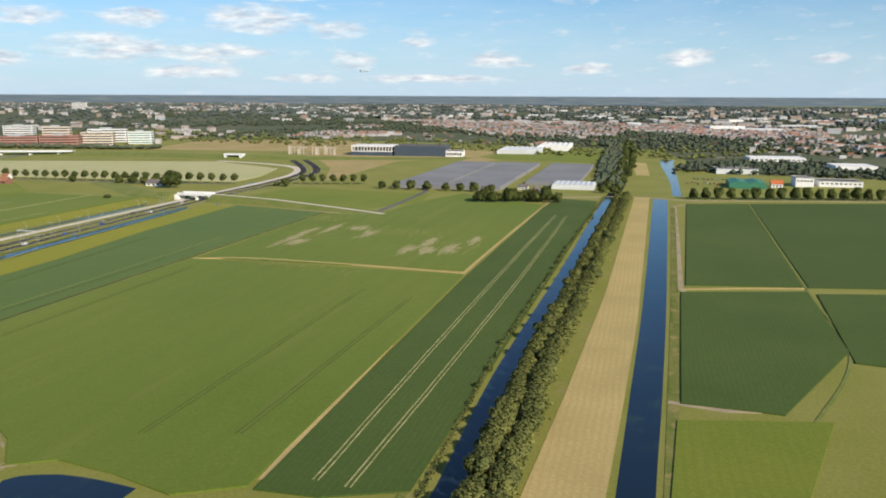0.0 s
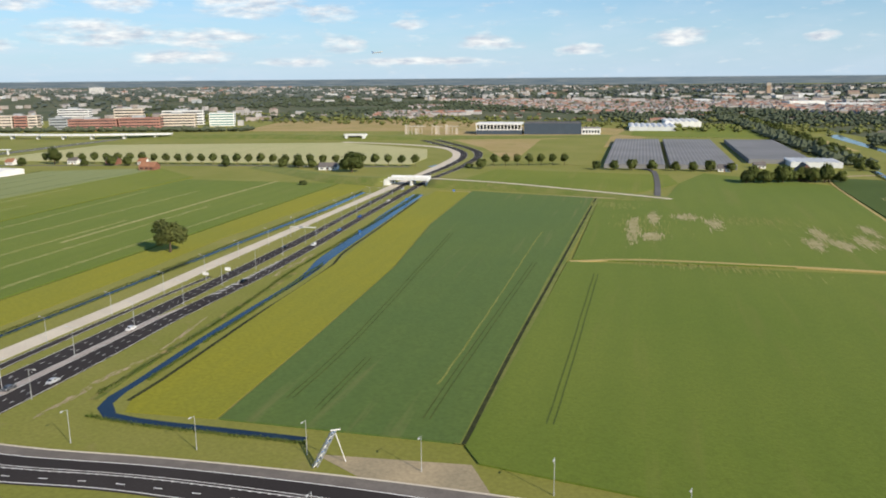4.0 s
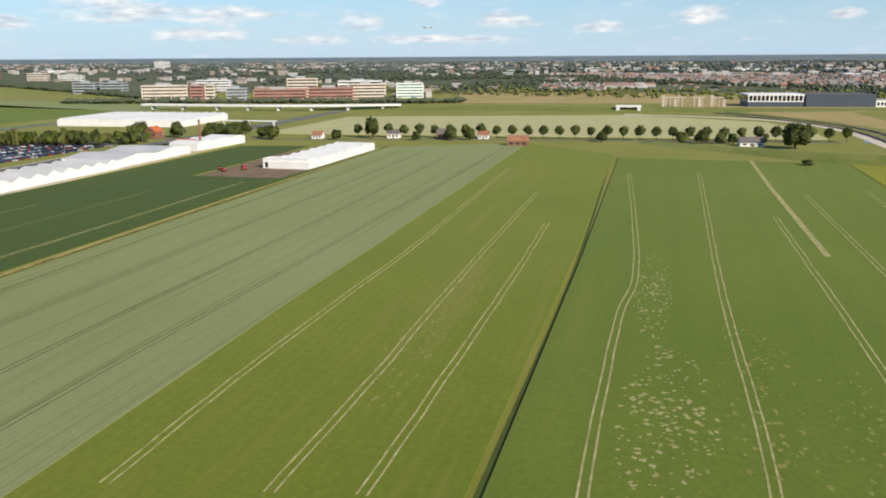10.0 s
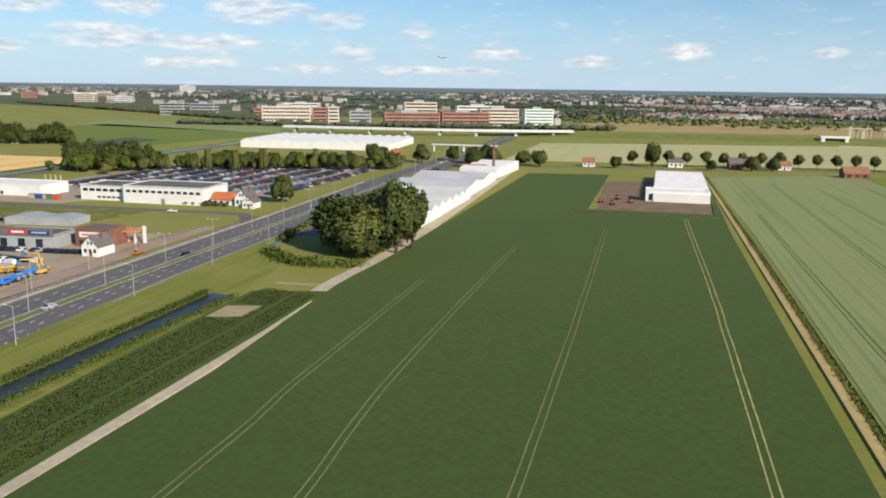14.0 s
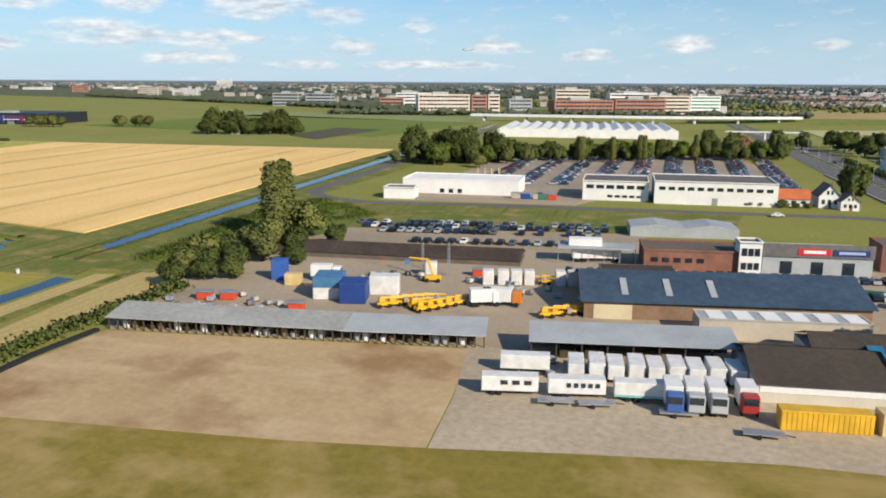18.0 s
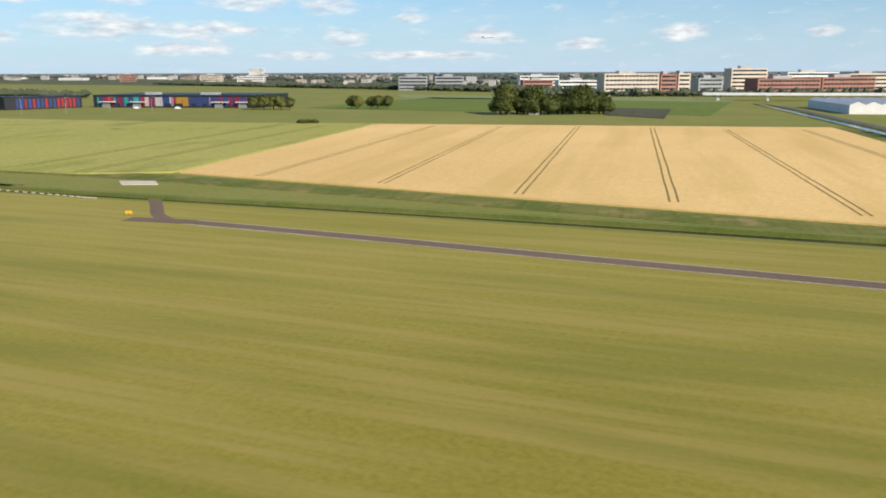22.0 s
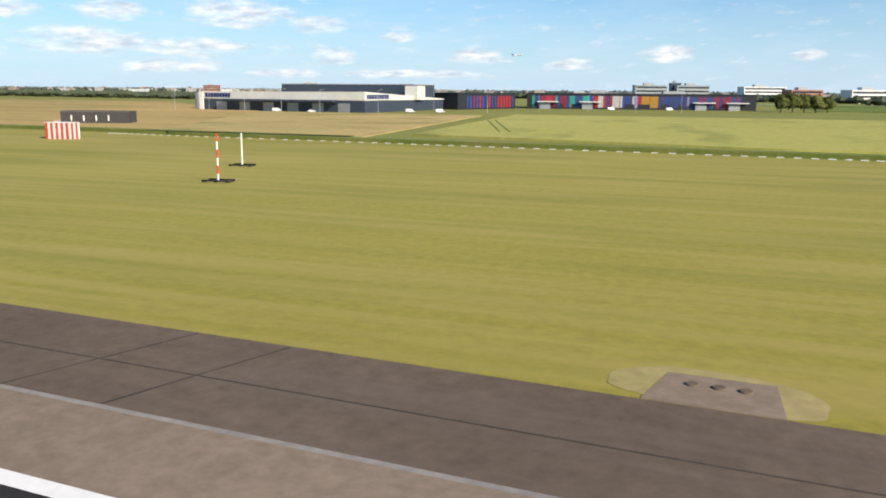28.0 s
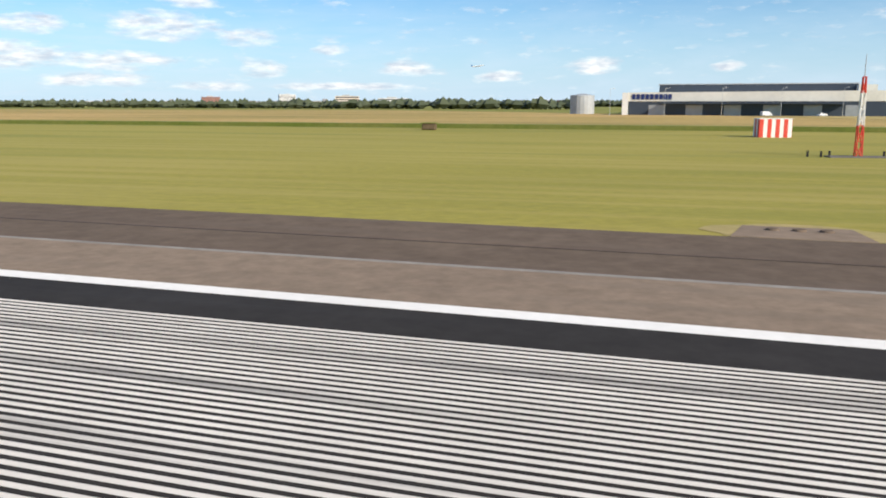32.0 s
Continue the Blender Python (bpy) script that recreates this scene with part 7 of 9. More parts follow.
lm = None
for x, y, a in ((-671, 84.6, 40), (-670.2, 85.6, 40), (-669.3, 86.6, 35), (-668.4, 87.4, 35), (-667.4, 88.2, 30), (-666.5, 84.8, 60), (-665.8, 85.8, 60), (-665.2, 86.8, 60), (-664.6, 87.8, 60), (-664, 88.8, 60), (-667.6, 85.6, 50), (-653.6, 88.4, 30), (-652.8, 89.4, 40), (-651.8, 90.2, 30), (-650.8, 91.2, 50), (-660.5, 101.2, 20), (-658, 102.2, 10), (-612.5, 103.5, 20), (-611, 104.6, 25), (-610, 105.8, 10)):
    if lm is None:
        lm = lift(x, y, a)
    else:
        copy_thing(lm, frame_on(x, y, a, .04))
bm_l = None
for x, y, a in ((-604.2, 100, 80), (-604.6, 101.6, 85), (-605, 103.2, 80), (-605.6, 104.8, 75), (-606.2, 106.4, 85), (-603.6, 98.6, 80)):
    if bm_l is None:
        bm_l = lift(x, y, a, "blue", paint("lift blue", (.04, .2, .6)))
    else:
        copy_thing(bm_l, frame_on(x, y, a, .04))
for x, y, a, r in ((-671, 97.5, 20, 2.8), (-607, 109, 20, 3.0), (-605.2, 107, 60, 2.6)):
    t = tagged(new("boom_crane"), "yellow boom lift with a raised jib", "lift machine", "boom cranes")
    t.matrix_basis = frame_on(x, y, a, .04)
    part("chassis", boxed(-1, 1, -.5, .5, .25, .8, bevel=.08), M_YELL, t)
    part("lower_boom", tubed((0, 0, .8), (-.6, 0, r), .16, .13), M_YELL, t)
    part("upper_boom", tubed((-.6, 0, r), (-3.0, 0, r + .2), .12, .1), M_YELL, t)
    part("basket", boxed(-3.5, -3.0, -.4, .4, r - .6, r), M_MBLUE, t)
    for wx in (-.7, .7):
        for s in (-1, 1):
            part("wheel", tubed((wx, s * .45, .26), (wx, s * .6, .26), .26), M_RUBBER, t)
container(-679.8, 84, 22, 3.2, 4.0, 1.35, "white", (.72, .71, .68), label="white container at the bottom of a stack")
c2 = container(-679.8, 84, 22, 3.2, 4.0, 1.2, "mid blue", (.07, .2, .36), 1.4, label="blue container stacked on a white one")
container(-676.1, 83.6, 22, 2.9, 3.2, 2.4, "deep blue", (.02, .06, .24), label="deep blue workshop container with pale scrawl")
container(-675, 88.5, 22, 3.4, 2, 2.2, "white", (.72, .71, .68), label="white site container beside the blue one")
for x, y, l in ((-664.8, 98.6, 1.3), (-663.1, 99.3, 1.3), (-661.6, 99.9, 1.3), (-660.1, 100.5, 1.2), (-656.5, 101.8, 1.2), (-655.1, 102.4, 1.2), (-673, 99.5, 1.4)):
    container(x, y, 22, l, 1.4, 1.8, "white", (.72, .71, .68), label="small white site cabin")
container(-689.5, 89.5, 22, 1.9, 1.5, 2.6, "blue", (.04, .12, .4), label="blue site container under the trees")
container(-686.5, 88, 22, 2, 1.3, 1.4, "cream", (.6, .55, .4), label="cream site cabin under the trees", category="cabin")
lorry(-684, 92.5, 20, cab="white", L=2.6, label="white box lorry under the trees")
lorry(-660, 90.8, 12, cab="orange", L=3.2, label="low loader with orange stakes")
for x, y in ((-691, 79), (-688.5, 80), (-679, 79.5), (-667, 103)):
    f = tagged(new("site_skip"), "red steel skip in the yard", "skip", "skips")
    f.matrix_basis = frame_on(x, y, 22, .04)
    part("tub", boxed(-.9, .9, -.5, .5, 0, .95, bevel=.1), M_REDM, f)
    part("rim", boxed(-.98, .98, -.58, .58, .9, 1.02), M_STEEL, f)
M_TAR = material("tarred roof", (.055, .043, .036), (.075, .06, .05), .3, 2.0)
gable_house("long_shed", "long low shed with a dark tarred saddle roof", -699, 102, 13, 36, 6.4, .75, 1.0, M_BROWNROOF, M_TAR, "shed", 0, .15, chimney=False)
flat_hall("back_shed", "low shed with a dark roof behind the workshop", -652, 106, 18, 9, 3.2, 1.6, M_BROWNROOF, M_TAR, "shed", .05)
# rental offices
flat_hall("brick_hall", "low red brick hall with brown roof", -648.5, 115.5, 16, 13, 7, 2.6, M_BRICK, M_BROWNROOF, rows=((5, 1.2, 1.8, .6, 8, .4),))
tw = flat_hall("office_tower", "small white two-storey office with window bands", -636.8, 118.2, 16, 2.8, 3, 4.1, M_WWALL, M_GREYROOF, "office", rows=((3, .7, 1.6, .2, 2.6, .2), (3, 2.5, 3.5, .2, 2.6, .2)))
rh = flat_hall("rental_hall", "grey rental hall with red and blue fascia signs", -634, 119.5, 16, 13.5, 8, 2.5, M_SHEET, M_BROWNROOF, rows=((3, .3, 1.9, 1, 12.5, .62),))
part("fascia", boxed(-.1, 13.6, -.2, .02, 2.5, 4.2), M_GREYROOF, rh)
part("sign_panel", boxed(4.2, 8.2, -.26, -.2, 2.8, 3.7), paint("red sign", (.6, .02, .03)), rh, "plain red fascia sign")
part("bar", boxed(4.9, 7.6, -.29, -.26, 3.05, 3.45), M_WWALL, rh)
part("sign_panel", boxed(8.5, 13.0, -.26, -.2, 2.8, 3.6), paint("navy sign", (.02, .04, .15)), rh, "plain navy fascia sign")
part("bar", boxed(9.2, 12.4, -.29, -.26, 3.05, 3.4), paint("pale blue bar", (.35, .45, .65)), rh)
rh2 = flat_hall("rental_hall", "brick shop with a pale sign board", -619.8, 127.5, 12, 7.5, 6, 3.4, M_BRICK, M_GREYROOF, rows=((4, .4, 1.3, .6, 7, .3),))
part("sign_panel", boxed(1, 6.5, -.1, -.02, 1.9, 3.0), M_WWALL, rh2)
part("bar", boxed(1.6, 5.6, -.13, -.1, 2.3, 2.6), M_REDM, rh2)
arch_shed("tunnel_shed", "pale corrugated double shed", -655, 139, 16, 17, 7, 1.6, 2, .5, M_SHEET, M_SHEET, "shed", False)
cn = tagged(new("car_port"), "open car shelter with a grey roof", "shelter")
cn.matrix_basis = frame_on(-660, 114.5, 16)
part("roof", boxed(0, 10.5, 0, 4, 2.1, 2.35), M_SHEET, cn)
for i in range(6):
    for yy in (.1, 3.8):
        part("post", boxed(i * 2.08, i * 2.08 + .1, yy, yy + .1, 0, 2.1), M_STEEL, cn)
part("white_box", boxed(1.5, 6, 1, 3, 2.36, 3.3), M_WWALL, cn)
gable_house("white_house", "small white gabled house beside the path", -611, 121, 12, 3.6, 5, 2.0, 1.8, M_WWALL, M_SLATE, along=False)
fs = tagged(new("filling_station"), "filling station with pale canopy and price pole", "filling station")
fs.matrix_basis = frame_on(-616, 133, 14)
part("canopy", boxed(0, 5.5, 0, 4.5, 2.3, 2.7), paint("orange canopy", (.6, .25, .1)), fs)
for x, y in ((.5, .5), (5, .5), (.5, 4), (5, 4)):
    part("post", boxed(x - .1, x + .1, y - .1, y + .1, 0, 2.3), M_WWALL, fs)
for i in range(3):
    part("pump", boxed(1 + i * 1.5, 1.4 + i * 1.5, 2, 2.3, 0, .95), M_WWALL, fs)
part("price_pole", boxed(6.2, 6.9, 1.5, 1.7, 0, 3.6), M_WWALL, fs)
for i in range(3):
    part("banner", tubed((4 + i * .8, -1.2, 0), (4 + i * .8, -1.2, 2.6), .05), M_REDM, fs)
tagged(part("green_fence", boxed(-640, -613, 113.2, 113.32, 0.03, .7), paint("green mesh", (.03, .16, .1))), "low green mesh fence before the rental cars", "fence")
# rental cars
dark = ["black", "black", "grey", "dark blue", "silver", "black", "white", "dark blue"]
n = 0
for r, (x0, y0, k) in enumerate(((-640, 114.8, 22), (-624, 110.5, 9), (-657, 109.5, 13))):
    for i in range(k):
        park(tree_rng.choice(dark), x0 + i * 1.28, y0 + i * .36 + tree_rng.uniform(-.1, .1), 102 + tree_rng.uniform(-4, 4), where="in the rental row", group="rental cars")
for r, (x0, y0, k, st) in enumerate(((-700, 131.2, 31, 1.32), (-699, 128.2, 31, 1.32), (-693, 125.6, 24, 1.45), (-686, 119, 16, 1.8))):
    for i in range(k):
        if tree_rng.random() < .16:
            continue
        park(tree_rng.choice(dark), x0 + i * st, y0 + i * st * .317 + tree_rng.uniform(-.2, .2), 100 + tree_rng.uniform(-6, 6), where="on the sandy lot", group="lot cars")
for x, y in ((-619, 108.5), (-616, 109.5), (-613, 106.8), (-617, 104), (-607, 96.5)):
    park(tree_rng.choice(["white", "silver", "white"]), x, y, tree_rng.uniform(0, 180), tree_rng.random() < .5, where="in the works yard", group="yard vehicles")


def many_cars(name, spots, label):
    """A field of parked cars too many to name, each a small shaped body with its own glass."""
    bm_v, bm_f, mats = [], [], []
    for x, y, a, m in spots:
        c, s = math.cos(a), math.sin(a)
        for (l0, l1, w, z0, z1, tap, mi) in ((-1.18, 1.18, .48, .12, .45, 1.0, m), (-.75, .55, .42, .45, .76, .8, 6)):
            i = len(bm_v)
            for zz, k in ((z0, 1.0), (z1, tap)):
                for u, v in ((l0, -w), (l1, -w), (l1, w), (l0, w)):
                    bm_v.append((x + (u * c - v * s) * k, y + (u * s + v * c) * k, zz + .03))
            bm_f.extend([(i + 4, i + 5, i + 6, i + 7), (i, i + 1, i + 5, i + 4), (i + 1, i + 2, i + 6, i + 5), (i + 2, i + 3, i + 7, i + 6), (i + 3, i, i + 4, i + 7)])
            mats.extend([m if mi == 6 else mi] + [mi] * 4)
    me = bpy.data.meshes.new(name)
    me.from_pydata(bm_v, [], bm_f)
    for k in ("black", "dark blue", "silver", "white", "grey", "red"):
        me.materials.append(paint("car paint " + k, CAR_COLS[k], .25, .1, .6, rand=.1))
    me.materials.append(M_GLASS)
    me.polygons.foreach_set("material_index", mats)
    return tagged(new(name, me), label, "cars", "", "stuff")


spots = []
for c in range(9):
    x0, y0 = lerp2((-702, 195), (-632, 209), c / 8)
    for side in (-1.25, 1.25):
        for i in range(62):
            x, y = x0 - .139 * i * 1.34 + side, y0 + .99 * i * 1.34 + side * .15
            if tree_rng.random() < .13 or y > 258 + (x + 722) * .55 or x < -716:
                continue
            spots.append((x, y, radians(8 + tree_rng.uniform(-5, 5)), tree_rng.choice([0, 0, 1, 4, 2, 3, 0, 1, 2, 5])))
many_cars("parked_cars", spots, "crowded rows of mostly dark parked cars")
# white halls of the car park
flat_hall("white_hall", "long low white hall", -712, 170, 12, 26, 12, 3.0, M_WWALL, M_WWALL, rows=((3, .3, 1.2, 8, 14, .5),))
flat_hall("white_cabin", "white cabin block with grey roof", -711.5, 160, 14, 6.5, 5, 2.2, M_WWALL, M_GREYROOF)
flat_hall("office_block", "white two-storey office with window bands", -672.8, 177, 12, 13.6, 12, 3.9, M_WWALL, M_GREYROOF, "office", rows=((5, .7, 1.2, 5, 12.5, .3), (6, 2.5, 3.3, .5, 13, .25)))
wb = flat_hall("office_block", "long white hall with an upper row of windows", -658, 178, 12, 24, 14, 4.5, M_WWALL, M_GREYROOF, "office", rows=((12, 2.9, 3.6, .6, 23.4, .35),), doors=1)
gable_house("cottage", "low white cottage with an orange tiled roof", -634.5, 186, 12, 6, 4.5, 1.6, 1.6, M_WWALL, M_TILE, chimney=False)
gable_house("white_house", "white gabled house with a dark roof", -627, 186.5, 12, 4, 6, 2.4, 2.2, M_WWALL, M_SLATE, along=False)
gable_house("white_house", "small white gabled side house", -623, 184.5, 12, 3.4, 4, 1.8, 1.4, M_WWALL, M_SLATE, along=False)
plant("round", -620.5, 199, 1.25, 1.0, "dark round tree beside the white house")
plant("shrub", -634, 183.8, .8, 1.6)
for i in range(6):
    plant("shrub", -640 + i * 2.2, 182.4 + i * .5, .55, 1.3, "low hedge shrub before the cottage", "cottage hedge")
for i, (c, dx) in enumerate(((M_DBLUE, 3), (M_REDM, 8.5), (M_BEIGE, 1), (M_BEIGE, 5.5), (M_GREENROOF, 6.5))):
    f = tagged(new("site_skip"), "coloured steel skip beside the white hall", "skip", "hall skips")
    f.matrix_basis = frame_on(-687 + dx, 172 + dx * .2, 12, .04)
    part("tub", boxed(-1, 1, -.8, .8, 0, 1.3, bevel=.12), c, f)
    part("rim", boxed(-1.06, 1.06, -.86, .86, 1.2, 1.32), M_STEEL, f)
for i in range(4):
    f = tagged(new("flag_pole"), "flag pole with a faded yellow banner", "flag pole", "flag poles")
    f.matrix_basis = frame_on(-702 + i * 1.6, 190 + i * .5, 0)
    part("pole", tubed((0, 0, 0), (0, 0, 4.2), .06), M_WWALL, f)
    part("banner", boxed(.07, .5, -.02, .02, 2.2, 4.1), paint("faded yellow", (.55, .42, .16)), f)
# wood belt behind the car park
for i in range(110):
    t = i / 109
    x, y = lerp2((-735, 228), (-638, 308), t)
    plant(tree_rng.choice(["round", "willow", "bright", "round", "willow"]), x + tree_rng.uniform(-4, 4), y + tree_rng.uniform(-6, 7) + 6 * math.sin(t * 5), tree_rng.uniform(.75, 1.15), tree_rng.uniform(.8, 1.15), group="wood behind the car park")
for i in range(6):
    x, y = lerp2((-694, 254), (-644, 298), (i + tree_rng.uniform(-.3, .3)) / 5)
    plant("poplar", x + tree_rng.uniform(-3, 3), y + tree_rng.uniform(-2, 2), tree_rng.uniform(.6, .8), .75, "slim grey-green poplar before the wood", "wood behind the car park")
for i in range(26):
    plant(tree_rng.choice(["round", "willow", "tall"]), -742 + tree_rng.uniform(-4, 26), 236 + tree_rng.uniform(-10, 22), tree_rng.uniform(.75, 1.05), 1.15, group="wood behind the car park")
for x, y, s in ((-640, 330, 1.3), (-655, 318, 1.2), (-632, 345, 1.1), (-664, 330, 1.2), (-612, 320, 1.2), (-607, 330, 1.3), (-616, 345, 1.2), (-622, 360, 1.1), (-600, 345, .9)):
    plant("round", x, y, s, 1.1, group="trees at the far end of the highway")
gable_house("red_house", "red brick house with tiled roof between trees", -654, 322, 12, 6, 7, 3.2, 2.4, M_BRICK, M_TILE, along=False)
arch_shed("nursery_hall", "wide white nursery hall with ridged roof", -760, 360, 14, 80, 60, 3.5, 14, 1.2, M_WWALL, M_GHWHITE, "hall", False)
fb = tagged(new("foot_bridge"), "slim white bridge across the highway", "bridge")
fb.matrix_basis = frame_on(-660, 392, 12)
part("deck", boxed(-4, 30, 0, 2.2, 3.2, 3.7), M_WHITECONC, fb)
for x in (-3, 12.5, 28):
    part("pier", boxed(x, x + .7, .5, 1.7, 0, 3.2), M_WHITECONC, fb)
# poplar and hedge by the canal end
plant("poplar", -705, 113, 1.06, 1.15)
plant("willow", -701.5, 115.5, 1.25, 1.1)
plant("willow", -699.5, 103, 1.2, 1.0)
for x, y, k in ((-702, 92, 1.0), (-700.6, 86, .85), (-697, 98, 1.05), (-704, 104, .8)):
    plant("willow", x, y, k, 1.1, "olive willow at the edge of the yard", "yard hedge trees")
for x, y, s in ((-699, 100, .9), (-701, 96, .8), (-697.5, 93, .75), (-699.5, 89, .8), (-697, 86, .7), (-698.5, 82, .65), (-696.5, 105, .8), (-694, 112, .7), (-705, 118, .6), (-692, 98, .7), (-694.5, 88, .65), (-700, 106, .9)):
    plant("round", x, y, s * .78, 1.2, "dark tree in the hedge beside the yard", "yard hedge trees")
hedge("lot_hedge", [(-697, 82), (-696, 72), (-695.2, 63), (-693, 51), (-690.5, 40), (-686, 20)], 1.7, 1.35, M_LEAF, "green hedge beside the dirt lot", .08, 16, size=.18, many=9)
hedge("canal_grass", [(-724.2, 87), (-737.8, 153), (-762.6, 275), (-800, 455)], .6, .3, M_LEAF3, "grass at the edge of the long canal", .22, 41, "tall grass", .07, 10)
hedge("canal_grass", [(-720.3, 87), (-733.3, 153), (-757.5, 275), (-794.8, 455)], .6, .35, M_LEAF2, "grass at the edge of the long canal", .22, 42, "tall grass", .07, 10)
hedge("strip_grass", [(-708.2, 86), (-706, 73), (-703.4, 59), (-699.8, 42)], 1.1, .12, M_LEAF3, "lush green grass row between the straw strips", .05, 47, "tall grass", .05, 16)
hedge("rough_tufts", [(-712, 92), (-724, 145), (-719, 120), (-709, 98), (-706, 122), (-716, 146), (-704, 138), (-712, 128), (-722, 152)], 4.0, .35, M_LEAF3, "rough tufts of tall grass", .03, 17, "tall grass", .09, 10)
# flat black band added in place of a thin netting fence
tagged(band("tarpaulin", paint("black netting", (.02, .02, .022), .6), [(-690.2, 50), (-691.9, 57), (-692.6, 65)], .6, .3), "low black strip standing in for a netting fence", "tarpaulin", "", "structure")
plant("shrub", -724.2, 140.9, .95, 1.4, "lone round bush in the rough grass")
for x, y in ((-709, 100), (-712, 132)):
    plant("shrub", x, y, .6, 1.4, group="low bushes in the rough grass")
# airfield signs
for x, y, mat, lab in ((-719, 59.4, M_YELL, "small yellow airfield sign board"), (-722.4, 56.8, M_BEIGE, "small grey airfield sign board"), (-848, 78.9, M_YELL, "small yellow airfield sign board")):
    s = tagged(new("airfield_sign"), lab, "sign", "airfield signs")
    s.matrix_basis = frame_on(x, y, 24)
    part("panel", boxed(-.42, .42, -.05, .05, .12, .5), mat, s)
    part("foot", boxed(-.35, -.28, -.05, .05, 0, .12), M_STEEL, s)
    part("foot", boxed(.28, .35, -.05, .05, 0, .12), M_STEEL, s)
st = tagged(new("pump_post"), "small white pump post beside the dam", "post")
st.matrix_basis = frame_on(-720.4, 78.3, 10, .12)
part("body", boxed(-.15, .15, -.15, .15, 0, .6, bevel=.03), M_WWALL, st)
part("cap", boxed(-.2, .2, -.2, .2, .6, .68), M_STEEL, st)
# clumps behind the wheat
for i in range(20):
    t = i / 19
    plant(tree_rng.choice(["round", "tall", "round"]), -886 + 37 * t + tree_rng.uniform(-3, 3), 312 + 17 * t + tree_rng.uniform(-3, 5), tree_rng.uniform(.95, 1.25), 1.5, group="clump behind the wheat")
gable_house("shed", "small grey shed inside the clump", -874, 314, 20, 4, 4, 1.6, 1.4, M_SHEET, M_SHEET, "shed", 1, along=False, chimney=False)
for i in range(5):
    plant("willow", -1003 + 15 * i / 4, 311 + 9 * i / 4 + tree_rng.uniform(-2, 2), tree_rng.uniform(1.2, 1.5), 1.1, group="willow clump")
    plant("willow", -966 + 15 * i / 4, 334 + 9 * i / 4 + tree_rng.uniform(-2, 2), tree_rng.uniform(1.2, 1.45), 1.1, group="willow clump")
for i in range(3):
    plant("shrub", -925 + i * 2, 232 + i, .8, 1.3)

for x, y in ((-673.5, 99.8), (-670.5, 101.2)):
    f = tagged(new("lattice_pole"), "tall grey lattice pole in the works yard", "pole", "yard poles")
    f.matrix_basis = frame_on(x, y, 20)
    for a, b in ((-.18, -.18), (.18, -.18), (0, .2)):
        part("leg", tubed((a, b, 0), (a * .6, b * .6, 4.4), .04, n=5), M_STEEL, f)
    for i in range(8):
        part("rung", tubed((-.17, -.17, .4 + i * .5), (.16, -.16, .65 + i * .5), .025, n=4), M_STEEL, f)
lorry(-656, 117.6, 25, cab="white", L=5.6, label="long white car transporter beside the shelter")
lorry(-661.6, 89.7, 32, cab="white", L=2.4, label="small white flatbed lorry with long pipes")
# loose goods of the works yard
clutter = random.Random(33)
PALLET = None
for i in range(72):
    x, y = ((-686, 80), (-676, 97), (-656, 98), (-612, 98), (-662, 101), (-690, 77), (-648, 73.5), (-668, 78))[i % 8]
    m = frame_on(x + clutter.uniform(-5, 5), y + clutter.uniform(-2.2, 2.2), clutter.uniform(0, 90), .035)
    if PALLET is None:
        PALLET = tagged(new("pallet_stack"), "stack of goods on a wooden pallet in the yard", "pallet", "yard pallets")
        part("pallet", boxed(-.4, .4, -.35, .35, 0, .1), M_BARK, PALLET)
        part("load", boxed(-.36, .36, -.3, .3, .1, .55, bevel=.03), material("mixed yard goods", (.4, .36, .3), (.15, .2, .28), 1.2, 4.0, rand=.5), PALLET)
        PALLET.matrix_basis = m
    else:
        copy_thing(PALLET, m)
for x, y, t in ((-646, 66, 20), (-643, 66.8, 22), (-637, 67.6, 15), (-631, 66.3, 10), (-612, 70.6, 20)):
    f = tagged(new("flatbed_trailer"), "low empty flatbed trailer on the apron", "trailer", "flatbed trailers")
    f.matrix_basis = frame_on(x, y, t, .04)
    part("bed", boxed(-1.4, 1.4, -.5, .5, .3, .4), M_STEEL, f)
    part("drawbar", tubed((1.4, 0, .33), (2.1, 0, .25), .04), M_RUBBER, f)
    for s in (-1, 1):
        part("wheel", tubed((-.3, s * .45, .18), (-.3, s * .55, .18), .18), M_RUBBER, f)
# ---- offices and halls of the skyline ----
def office(name, label, x, y, turn, L, D, floors, fh, wall, glassm=M_GLASS, n=12, roofbox=True, category="office building"):
    b = tagged(new(name), label, category, "", "")
    b.matrix_basis = frame_on(x, y, turn)
    H = floors * fh
    part("wall", boxed(0, L, 0, D, 0, H), wall, b)
    part("roof", boxed(-.2, L + .2, -.2, D + .2, H + .01, H + .5), wall, b)
    for f in range(floors):
        if n > 5 and y < 650:
            windows_row(b, n, .8, L - .8, 0, f * fh + fh * .35, f * fh + fh * .8, glassm, .16)
        else:
            part("window_band", boxed(.8, L - .8, -.06, .06, f * fh + fh * .35, f * fh + fh * .8), glassm, b)
        part("window_band", boxed(L - .06, L + .06, .8, D - .8, f * fh + fh * .35, f * fh + fh * .8), glassm, b)
    if roofbox:
        part("plant_room", boxed(L * .3, L * .6, D * .3, D * .7, H + .5, H + 2.4), M_SHEET, b)
    return b


